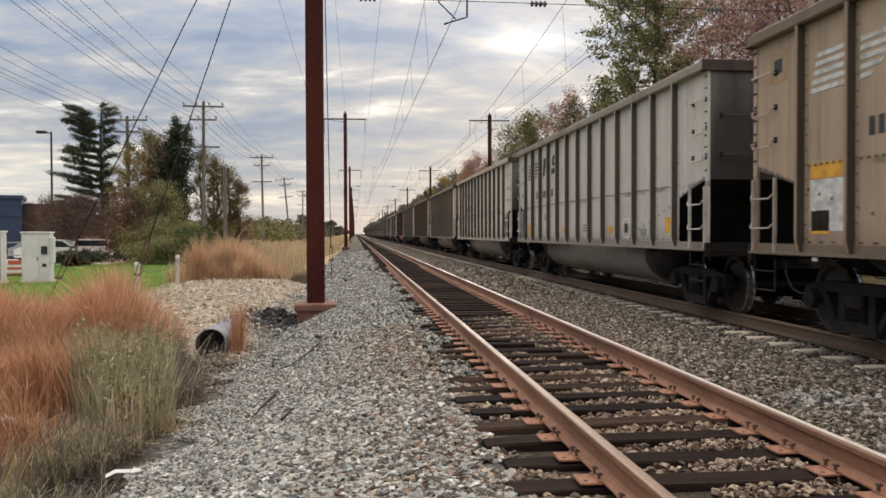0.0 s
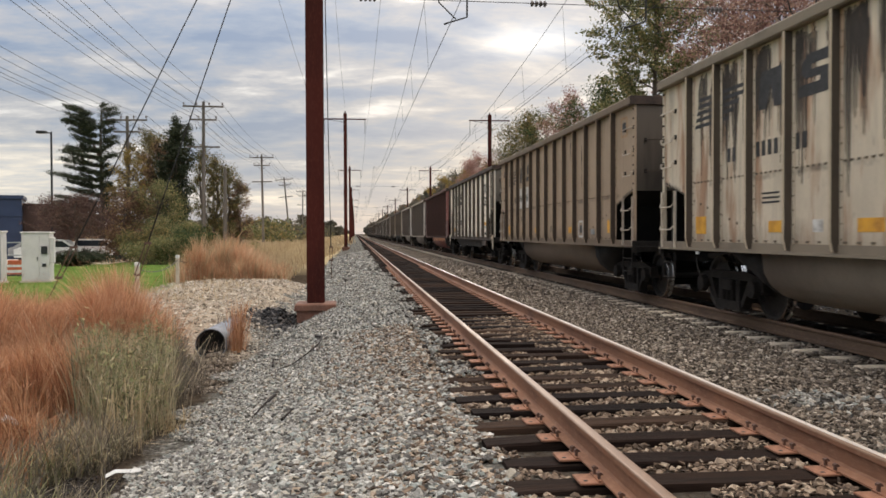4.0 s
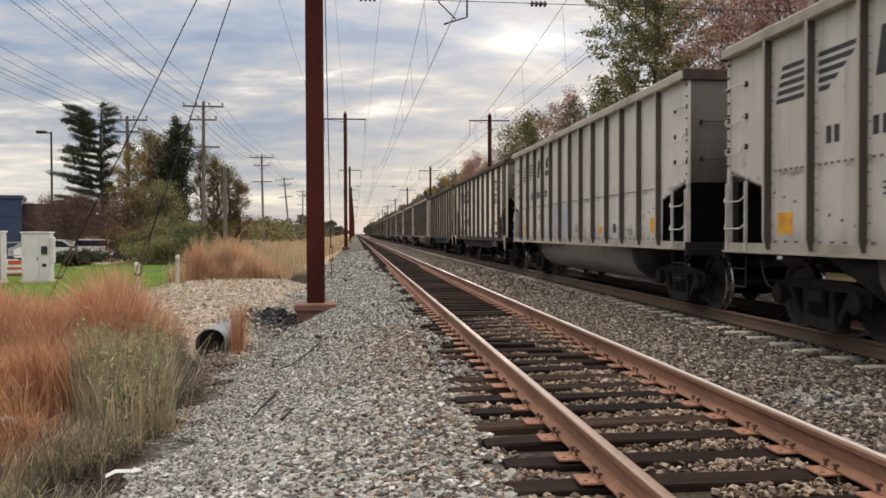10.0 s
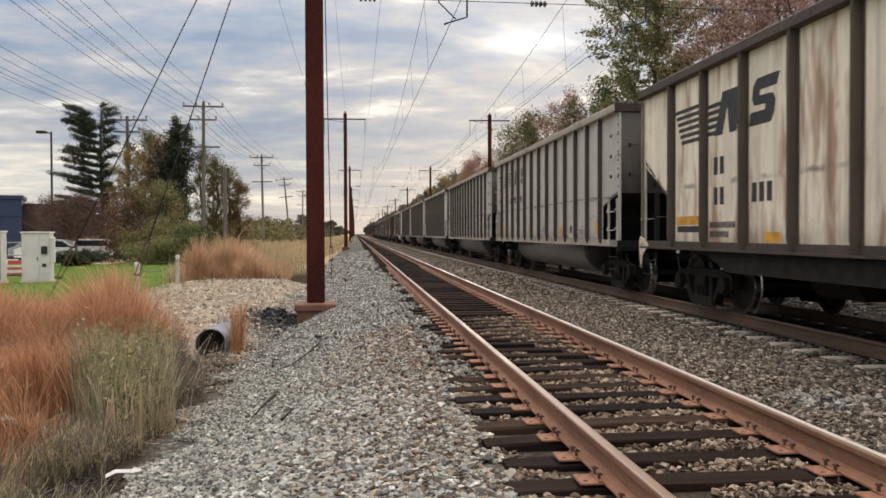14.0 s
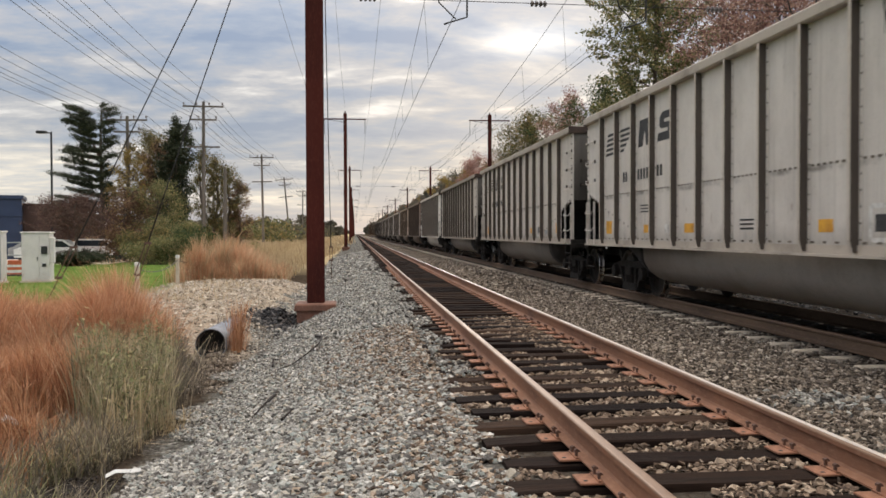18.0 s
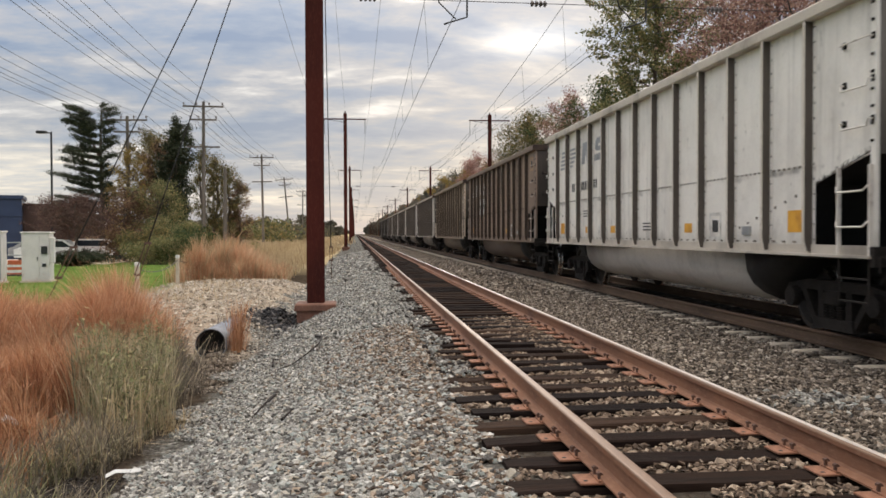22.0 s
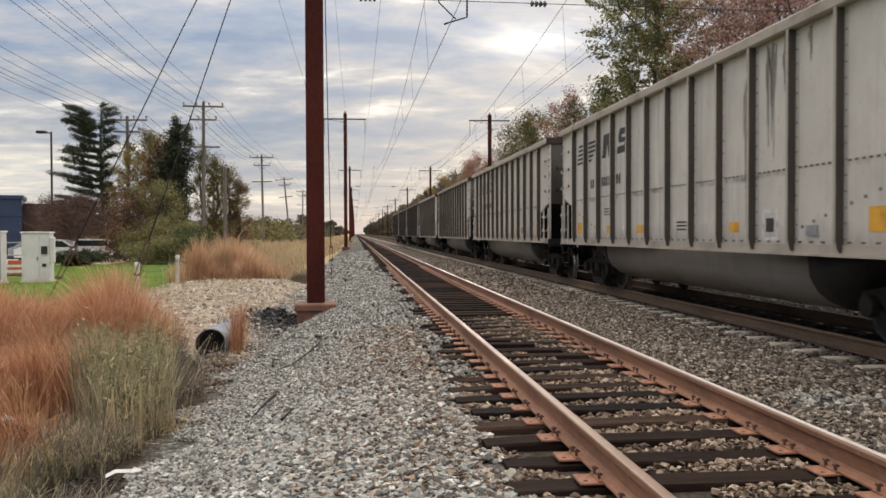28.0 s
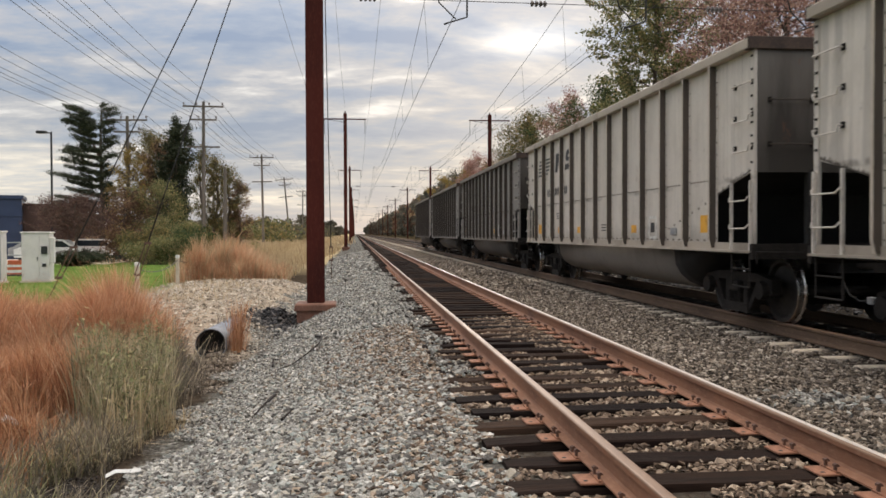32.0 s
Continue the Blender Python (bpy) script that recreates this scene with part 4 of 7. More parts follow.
            g.tube([(q * (xs + 0.03), ym, 0.80), (q * (xs + 0.03), y - s * 0.08, 0.80)], 0.012, 5)
            part("stirrup_step", g, M["steel_dark"], car)
            if tall:
                g = Geo()
                for k in range(9):
                    z = z_out + 0.1 + k * 0.18
                    x0, x1 = sorted((cx + q * 0.02, cx + q * 0.034))
                    y0, y1 = sorted((y - s * 0.075, y - s * 0.03))
                    g.box((x0, y0, z - 0.014), (x1, y1, z + 0.014))
                tagged(part("rivet_strip", g, M["steel_dark"], car), kind="stuff")
            # soot blown up over the edge of the opening
            rnd = random.Random(int(10 * s + q))
            g = Geo()
            teeth = 44
            for k in range(teeth):
                f0, f1 = k / teeth, (k + 1) / teeth
                ya, yb = s * (ye + 0.05 + (end_bay - 0.15) * f0), s * (ye + 0.05 + (end_bay - 0.15) * f1)
                za, zb = z_in + (z_out - z_in) * f0 - 0.01, z_in + (z_out - z_in) * f1 - 0.01
                up_by = rnd.uniform(0.015, 0.075) * (1.0 if tall else 1.6)
                x0, x1 = sorted((q * (xs - 0.002), q * (xs + 0.0028 + 0.0001 * (k % 5))))
                tooth = [(ya, za), (yb, zb), (yb - s * 0.012, zb + up_by * rnd.uniform(0.5, 1.0)), (ya + s * 0.008, za + up_by)]
                g.prism(tooth if s > 0 else tooth[::-1], (x0, x1))
            tagged(part("soot_edge", g, M["soot"], car, "soot along the edge of the end opening"), kind="stuff")
    # floor of the box
    part("floor_sheet", Geo().box((-xs + 0.03, -ye + 0.3, sill - 0.06), (xs - 0.03, ye - 0.3, sill - 0.03)), M["black"], car)
    if tall:
        # horizontal seam and the slanting rivets of the slope sheet
        for q in (-1, 1):
            g = Geo()
            a, b = sorted((q * xs, q * (xs + 0.008)))
            for k in range(12):
                for j in range(7):
                    y = -ye + 2 * ye * (k + 0.13 + 0.74 * j / 6) / 12
                    g.box((a, y - 0.028, 2.08), (b, y + 0.028, 2.108))
                    if j % 2 == 0:
                        g.box((a, y - 0.035, 1.175), (b, y + 0.035, 1.20))
            for s in (-1, 1):
                for k in range(9):
                    f = k / 8
                    y, z = s * (ye - 0.1 - 2.0 * f), z_in - 0.05 - 0.50 * f
                    g.box((a, y - 0.02, z - 0.018), (b + 0.004, y + 0.02, z + 0.018))
            tagged(part("rivet_seam", g, M["rib_paint"], car), kind="stuff")
        # the two sunk tubs under the floor
        prof = [(math.cos(a), math.sin(a)) for a in [math.pi * k / 12 for k in range(13)]]
        rings = []
        for y, sc in ((-4.10, 1.0), (4.10, 1.0)):
            rings.append([(1.40 * math.copysign(abs(c) ** 0.7, c), y, sill - 0.07 - 0.76 * sc * s ** 0.75) for c, s in prof])
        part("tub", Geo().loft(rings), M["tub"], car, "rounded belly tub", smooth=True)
        # ends coloured black because these faces lie unlit
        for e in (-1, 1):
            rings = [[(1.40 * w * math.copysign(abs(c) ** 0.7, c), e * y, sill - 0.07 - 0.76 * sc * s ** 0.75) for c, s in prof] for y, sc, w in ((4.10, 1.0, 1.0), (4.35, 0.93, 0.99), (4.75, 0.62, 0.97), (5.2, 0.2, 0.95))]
            part("tub_end", Geo().loft(rings), M["black"], car, "sloping end of the tub, coloured black for its shade", smooth=True)
    else:
        for q in (-1, 1):
            for e in (-1, 1):
                g = Geo()
                g.prism([(e * (HL - 0.42), sill - 0.02), (e * (HL - 0.20), sill + 0.10), (e * (HL - 0.02), sill + 0.14), (e * (HL + 0.03), sill - 0.06), (e * (HL - 0.06), 0.66), (e * (HL - 0.14), 0.88)][::e], tuple(sorted((q * (xs + 0.062), q * (xs + 0.085)))))
                g.lathe([(0.05, q * (xs + 0.085)), (0.05, q * (xs + 0.12)), (0.02, q * (xs + 0.125))], (0, e * (HL - 0.12), sill + 0.02), "x", 8)
                part("corner_gusset", g, M["chord"], car)
            g = Geo()
            g.box((min(q * (xs + 0.0), q * (xs + 0.09)), -5.6, sill - 0.30), (max(q * (xs + 0.0), q * (xs + 0.09)), -4.7, sill - 0.10), 0.01)
            part("card_board", g, M["gon_grime"], car)
            g = Geo()
            g.prism([(-5.4, sill - 0.08), (5.4, sill - 0.08), (4.6, sill - 0.14), (3.9, 0.72), (-3.9, 0.72), (-4.6, sill - 0.14)], tuple(sorted((q * (xs - 0.06), q * (xs - 0.02)))))
            part("fish_belly_sill", g, M["steel_dark"], car)
        g = Geo()
        g.box((-0.3, -5.0, 0.62), (0.3, 5.0, sill - 0.1))
        for y in (-2.6, 0.0, 2.6):
            g.prism([(-0.95, sill - 0.1), (0.95, sill - 0.1), (0.55, 0.42), (-0.55, 0.42)], (y - 0.55, y + 0.55), "y")
        part("centre_sill", g, M["steel_dark"], car)
    for y in (-(HL - 1.55), HL - 1.55):
        truck(car, y, shared)
    return car


def plate_on(car, name, y, z, w, h, mat, lift=0.004, label=""):
    """A flat mark on the waggon's lit side, w along y and h high."""
    g = Geo().box((-1.55 - lift, y - w / 2, z - h / 2), (-1.549, y + w / 2, z + h / 2))
    return part(name, g, mat, car, label)


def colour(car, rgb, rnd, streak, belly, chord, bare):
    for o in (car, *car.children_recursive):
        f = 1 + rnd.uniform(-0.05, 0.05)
        # tub colour scaled down to stand for the shade it hangs in
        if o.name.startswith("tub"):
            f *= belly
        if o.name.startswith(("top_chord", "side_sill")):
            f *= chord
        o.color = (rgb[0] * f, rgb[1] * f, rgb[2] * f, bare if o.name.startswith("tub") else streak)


GREY, LIGHT, WHITE = (0.60, 0.548, 0.485), (0.67, 0.62, 0.56), (0.86, 0.82, 0.755)
DARK, BROWN, TAN = (0.22, 0.205, 0.19), (0.30, 0.215, 0.162), (0.42, 0.31, 0.215)
BEIGE = (0.70, 0.60, 0.46)
# how far soot has run down a waggon, and how bright its chord and tub are, where it differs from the rest
STREAK = {2: 0.12, 3: 0.55, 10: 0.5, 15: 0.35, 17: 0.42, 18: 0.87, 20: 0.12, 21: 0.15, 22: 0.3}
CHORD = {0: 0.5, 1: 0.6, 3: 0.4, 4: 0.5, 6: 0.4, 15: 0.7, 17: 0.7, 18: 0.5, 22: 0.7}
# tub colour factors; below 1 they paint in shade under the waggon
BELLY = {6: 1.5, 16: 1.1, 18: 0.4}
CREAM, RUSTY, RED = (0.96, 0.87, 0.71), (0.97, 0.85, 0.67), (0.235, 0.068, 0.055)
# kind, colour and words, in the order in which they pass
ROSTER = [
    ("tub", TAN, "tan brown"), ("tub", GREY, "grey"), ("tub", (0.69, 0.625, 0.53), "pale grey"), ("tub", BEIGE, "sooty beige"), ("tub", TAN, "brown"),
    ("gon", CREAM, "cream"), ("tub", RED, "oxide red"), ("tub", GREY, "grey"), ("tub", LIGHT, "light grey"), ("gon", CREAM, "cream"),
    ("gon", RUSTY, "rusty cream"), ("tub", GREY, "grey"), ("tub", GREY, "grey"), ("tub", LIGHT, "light grey"), ("tub", GREY, "grey"),
    ("tub", (0.55, 0.495, 0.43), "streaked grey"), ("tub", WHITE, "off-white"), ("tub", BROWN, "brown"), ("tub", (0.67, 0.53, 0.39), "streaked brown"), ("tub", GREY, "grey"),
    ("tub", (0.60, 0.555, 0.50), "light grey"), ("tub", (0.60, 0.55, 0.49), "dirty grey"), ("tub", (0.60, 0.55, 0.485), "dark streaked grey"), ("tub", GREY, "grey"), ("tub", DARK, "dark grey"),
    ("tub", DARK, "dark grey"), ("tub", DARK, "dark sooty grey"),
]


def words_on(car, text, y, z, high, mat):
    """Stencilled letters on the lit side, centred at y, with their feet at z."""
    cu = bpy.data.curves.new("lettering", "FONT")
    cu.body, cu.align_x, cu.size, cu.extrude = text, "CENTER", high / 0.7, 0.002
    cu.shear, cu.offset, cu.space_character = 0.2, 0.012, 1.0
    tmp = bpy.data.objects.new("lettering", cu)
    me = bpy.data.meshes.new_from_object(tmp)
    bpy.data.objects.remove(tmp)
    me.materials.clear()
    me.materials.append(mat)
    o = part("lettering", me, None, car)
    o.matrix_basis = Matrix(((0, 0, -1, -1.554), (-1, 0, 0, y), (0, 1, 0, z), (0, 0, 0, 1)))
    o["kind"] = "stuff"


def slab(car, name, outline, mat):
    """A flat mark of any outline (y, z) on the lit side."""
    part(name, Geo().prism(outline, (-1.5545, -1.549)), mat, car)


def emblem(car, ys, mat, z0=2.93, high=0.50):
    """Bars and two slanting blocks, one to a panel."""
    for k in range(5):
        z, t = z0 + high * (k + 0.1) / 5, high * 0.11
        a, b = ys[0] + 0.24 + 0.035 * (4 - k), ys[0] - 0.41
        slab(car, "emblem_bar", [(b, z), (a, z), (a - 0.03, z + t), (b, z + t)], mat)
        a, b = ys[1] + 0.41, ys[1] - 0.38 + 0.15 * (4 - k)
        slab(car, "emblem_bar", [(b, z), (a, z), (a, z + t), (b - 0.06, z + t)], mat)
    y = ys[2]
    slab(car, "emblem_block", [(y + 0.36, z0), (y + 0.12, z0), (y + 0.0, z0 + high * 0.62), (y - 0.08, z0), (y - 0.30, z0), (y - 0.40, z0 + high), (y + 0.26, z0 + high)], mat)
    y = ys[3]
    slab(car, "emblem_block", bent_block(y, z0, high, 0.72), mat)


def bent_block(y, z0, high, w):
    """A slanting block with two notches."""
    raw = [(0, 0), (0.9, 0), (1.0, 0.18), (1.0, 0.46), (0.86, 0.6), (0.32, 0.62), (0.32, 0.74), (1.0, 0.74), (1.06, 1.0), (0.16, 1.0), (0.02, 0.84), (0.02, 0.56), (0.16, 0.43), (0.62, 0.41), (0.62, 0.29), (0.0, 0.29)]
    return [(y + w * (0.5 - u) - 0.12 * v, z0 + high * v) for u, v in raw]


def number_bars(car, y, z, high, n, mat):
    for k in range(n):
        plate_on(car, "stencil_bar", y - k * high * 0.8, z, high * 0.5, high, mat, 0.0045)


def square_frame(car, y, z, size, mat):
    for a, b, w, h in ((0, size / 2, size, 0.05), (0, -size / 2, size, 0.05), (size / 2, 0, 0.05, size), (-size / 2, 0, 0.05, size)):
        plate_on(car, "stencil_frame", y + a, z + b, w, h, mat, 0.0045)
    plate_on(car, "stencil_panel", y, z, size * 0.55, size * 0.5, M["black_mark"], 0.004)


def soot_runs(car, rnd, ya, yb, count, long, wide):
    """Soot that has run down from the chord, in ragged bundles of thin runs."""
    g = Geo()
    n = 0
    for k in range(count):
        y, w = rnd.uniform(ya, yb), rnd.uniform(0.35, 1.0) * wide
        hi, reach = 3.77 - rnd.uniform(0, 0.5) * (k % 3 == 0), long * rnd.uniform(0.35, 1.0)
        thin = max(3, int(w / 0.024))
        for j in range(thin):
            u = abs(2 * j / (thin - 1) - 1)
            yy, t = y + w * (j / (thin - 1) - 0.5), rnd.uniform(0.008, 0.024)
            top = hi - rnd.uniform(0, 0.25) * u
            lo = max(1.16, hi - reach * (1 - 0.6 * u) * rnd.uniform(0.5, 1.0))
            x, d = -1.5522 - 0.0001 * (n % 23), rnd.uniform(-0.008, 0.008)
            n += 1
            if top - lo > 0.08:
                g.prism([(yy - t / 2, top), (yy - t / 2 + d, (top + lo) / 2), (yy - t / 5 + d, lo), (yy + t / 5 + d, lo), (yy + t / 2 + d, (top + lo) / 2), (yy + t / 2, top)], (x, -1.549))
    tagged(part("soot_run", g, M["soot"], car, "soot that has run down the sheet"), kind="stuff")


SOOTED = {2: (-1.0, 1.2, 5, 1.6, 0.12), 3: (-0.8, 5.9, 62, 2.6, 0.26), 4: (-5, 5.5, 14, 1.6, 0.12), 13: (-5.5, 0, 5, 1.8, 0.07), 15: (-1.5, 5.8, 30, 2.5, 0.18), 17: (-6.0, 5.8, 44, 2.8, 0.10), 18: (-6.0, 6.0, 70, 2.3, 0.16), 20: (-4.6, -2.6, 9, 2.2, 0.16), 21: (-2, 5.5, 16, 2.0, 0.12), 22: (-5.5, 3.0, 18, 2.3, 0.14)}


def marks(car, kind, i, rnd):
    if i in SOOTED:
        soot_runs(car, rnd, *SOOTED[i])
    n = 13 if kind == "tub" else 10
    ye = HL - (1.24 if kind == "tub" else 1.45)
    step = 2 * ye / (n - 1)
    mid = lambda j: -ye + (j + 0.5) * step
    white = i == 6
    ink = M["white_mark"] if white or i in (0, 17, 18) else M["galv"] if i == 16 else M["black_mark"]
    if kind == "tub":
        plate_on(car, "yellow_patch", -ye + 0.34, 1.44, 0.40, 0.27, M["yellow"])
        plate_on(car, "yellow_patch", mid(3) + 0.1, 1.38, 0.30, 0.15, M["yellow"])
        plate_on(car, "yellow_patch", mid(7) - 0.1, 1.38, 0.50, 0.15, M["yellow"])
        plate_on(car, "yellow_patch", mid(9) - 0.15, 1.38, 0.40, 0.15, M["yellow"])
        plate_on(car, "yellow_patch", ye - 0.36, 1.42, 0.38, 0.27, M["yellow"])
        square_frame(car, mid(2) + 0.1, 1.40, 0.36, M["white_mark"])
        plate_on(car, "card_board", mid(1) + 0.1, 1.33, 0.24, 0.12, M["galv"], 0.02)
        plate_on(car, "stencil_panel", mid(8) - 0.1, 1.38, 0.22, 0.15, M["white_mark"])
        if not white:
            for k in range(3):
                plate_on(car, "stencil_bar", mid(9), 1.70 + 0.06 * k, 0.45, 0.025, M["black_mark"], 0.0045)
                plate_on(car, "stencil_bar", mid(5), 1.36 + 0.06 * k, 0.40, 0.025, M["black_mark"], 0.0045)
        if i == 8:
            plate_on(car, "blue_patch", mid(7), 1.62, 0.82, 0.80, M["pale_blue"], 0.003, "faded pale blue paint patch")
            plate_on(car, "blue_patch", mid(6), 1.62, 0.82, 0.80, M["pale_blue"], 0.003, "faded pale blue paint patch")
        if i in (15, 22):
            # a ragged black smear that has run down the sheet
            g = Geo()
            for k in range(17):
                y = mid(4) - 0.36 + 0.043 * k
                hump = 1 - abs(k - 8) / 20
                hi = 1.75 + (0.75 if i == 15 else 0.5) * hump * rnd.uniform(0.55, 1.0)
                g.box((-1.553, y - 0.022, 1.16 + rnd.uniform(0, 0.1) * (1 - hump)), (-1.549, y + 0.0215, hi))
            for k in range(6):
                y, hi = mid(5 - k % 2) + rnd.uniform(-0.4, 0.1), rnd.uniform(2.3, 3.5)
                g.box((-1.5525, y - 0.012, hi - rnd.uniform(0.3, 0.9)), (-1.549, y + 0.012, hi))
            part("black_smear", g, M["black_mark"], car, "ragged black smear running down the sheet")
        if i in (17, 4):
            plate_on(car, "number_panel", mid(9), 2.42, 0.80, 0.66, M["white_mark"], 0.003)
            plate_on(car, "number_panel", mid(8), 2.42, 0.80, 0.66, M["white_mark"], 0.003)
        if white:
            # a round device of plain white arcs, white numbers, a bill and a pale patch
            for k in range(9):
                a = math.pi * (0.25 + 1.5 * k / 9)
                y, z = mid(11) + 0.30 * math.cos(a), 3.05 + 0.36 * math.sin(a)
                slab(car, "emblem_bar", [(y - 0.09, z - 0.09), (y + 0.09, z - 0.09), (y + 0.09, z + 0.09), (y - 0.09, z + 0.09)], ink)
            number_bars(car, mid(10) + 0.25, 2.45, 0.30, 2, ink)
            number_bars(car, mid(9) + 0.3, 2.45, 0.30, 2, ink)
            number_bars(car, mid(8) + 0.3, 2.45, 0.30, 2, ink)
            plate_on(car, "placard", mid(5) - 0.1, 1.50, 0.50, 0.42, M["white_mark"])
            plate_on(car, "placard_band", mid(5) - 0.1, 1.78, 0.50, 0.13, M["yellow"])
            plate_on(car, "pale_patch", mid(5) - 0.05, 3.25, 0.76, 0.56, M["tan_patch"])
        else:
            emblem(car, [mid(11), mid(10), mid(9), mid(8)], ink)
            tint = M["black_mark"]
            number_bars(car, mid(10) + 0.2, 2.42, 0.20, 2, tint)
            number_bars(car, mid(9) + 0.35, 2.42, 0.20, 4, tint)
            number_bars(car, mid(8) + 0.35, 2.42, 0.20, 2, tint)
        if i in (0, 4, 17, 18):
            square_frame(car, -HL + 0.66, 3.42, 0.36, M["tan_patch"])
            square_frame(car, HL - 0.62, 3.42, 0.36, M["tan_patch"])
        if i == 0:
            plate_on(car, "placard", mid(11), 1.62, 0.72, 0.60, M["white_mark"])
            plate_on(car, "placard_band", mid(11), 2.02, 0.72, 0.18, M["yellow"])
    else:
        words_on(car, "TOP", mid(0) + 0.06, 2.96, 0.38, M["black_mark"])
        words_on(car, "GON", mid(0) + 0.06, 2.46, 0.36, M["black_mark"])
        plate_on(car, "yellow_band", mid(0), 1.70, 1.10, 0.13, M["yellow"])
        if i == 5:
            plate_on(car, "dark_band", mid(0), 1.56, 1.10, 0.10, M["galv"], 0.0035)
        else:
            plate_on(car, "yellow_patch", mid(0) - 0.30, 1.50, 0.34, 0.12, M["yellow"], 0.0035)
        number_bars(car, mid(0) + 0.4, 1.30, 0.12, 6, M["black_mark"])
        square_frame(car, mid(1), 1.42, 0.46, M["white_mark"])
        for j in (2, 4, 6):
            plate_on(car, "yellow_patch", mid(j) - 0.1, 1.24, 0.40, 0.14, M["yellow"])
        plate_on(car, "yellow_band", mid(8), 1.50, 1.0, 0.14, M["yellow"])
        z0, w = 2.75, 1.1
        for k in range(6):
            z = z0 + 0.62 * k / 6
            slab(car, "emblem_bar", [(mid(8) - w / 2, z), (mid(8) + w / 2 - 0.05 * (5 - k), z), (mid(8) + w / 2 - 0.05 * (5 - k), z + 0.06), (mid(8) - w / 2, z + 0.06)], ink)
        for k in range(5):
            z = z0 + 0.62 * k / 6 + 0.02
            slab(car, "emblem_bar", [(mid(7) + 0.20 - 0.05 * k, z), (mid(7) + 0.56, z), (mid(7) + 0.56, z + 0.06), (mid(7) + 0.17 - 0.05 * k, z + 0.06)], ink)
        y = mid(7) - 0.12
        slab(car, "emblem_block", [(y + 0.46, z0), (y + 0.20, z0), (y + 0.04, z0 + 0.4), (y - 0.04, z0), (y - 0.26, z0), (y - 0.40, z0 + 0.62), (y + 0.20, z0 + 0.62)], ink)
        for k in range(2):
            number_bars(car, mid(7) + 0.48, 1.42 - 0.14 * k, 0.09, 12 - 3 * k, M["black_mark"])
        plate_on(car, "dark_band", mid(8) + 0.02, 1.36, 0.9, 0.10, M["black_mark"], 0.0035)
        y = mid(6)
        slab(car, "emblem_block", bent_block(y + 0.22, z0, 0.62, 0.66), ink)
        number_bars(car, mid(7) + 0.3, 2.30, 0.26, 2, ink)
        number_bars(car, mid(7) + 0.3, 1.85, 0.26, 2, ink)
        number_bars(car, mid(6) + 0.4, 1.85, 0.26, 3, ink)


SHARED = truck_parts()
MODELS = {k: waggon_body(k, SHARED) for k in ("tub", "gon")}
TRAIN = []
for number, (kind, rgb, words) in enumerate(ROSTER):
    car = copy_thing(MODELS[kind], pose(TRACK_2, 100 + number * PITCH_CAR, 0))
    tagged(car, words + (" open coal waggon with outside ribs and belly tub" if kind == "tub" else " open coal waggon with wide ribs and end ladders"), "railway waggon", "waggons of the coal train")
    marks(car, kind, number, random.Random(number))
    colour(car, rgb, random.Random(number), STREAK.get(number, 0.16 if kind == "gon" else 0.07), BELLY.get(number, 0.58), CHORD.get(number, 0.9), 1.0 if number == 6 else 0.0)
    TRAIN.append(car)
for model in MODELS.values():
    for o in (*model.children_recursive, model):
        bpy.data.objects.remove(o)


# ---- masts, wires and poles ----
def insulator_string(a, b, n, r=0.10):
    """Discs threaded on a rod from a to b."""
    a, b = Vector(a), Vector(b)
    g = Geo().tube([a, b], 0.02, 5)
    q = (b - a).to_track_quat("Z", "Y")
    for k in range(n):
        c = a.lerp(b, (k + 0.5) / n)
        rings = []
        for rad, h in ((0.03, 0.05), (r, 0.0), (r * 0.9, -0.03), (0.03, -0.035)):
            rings.append([c + q @ Vector((rad * math.cos(t), rad * math.sin(t), h)) for t in [2 * math.pi * j / 8 for j in range(8)]])
        g.loft(rings)
    return g


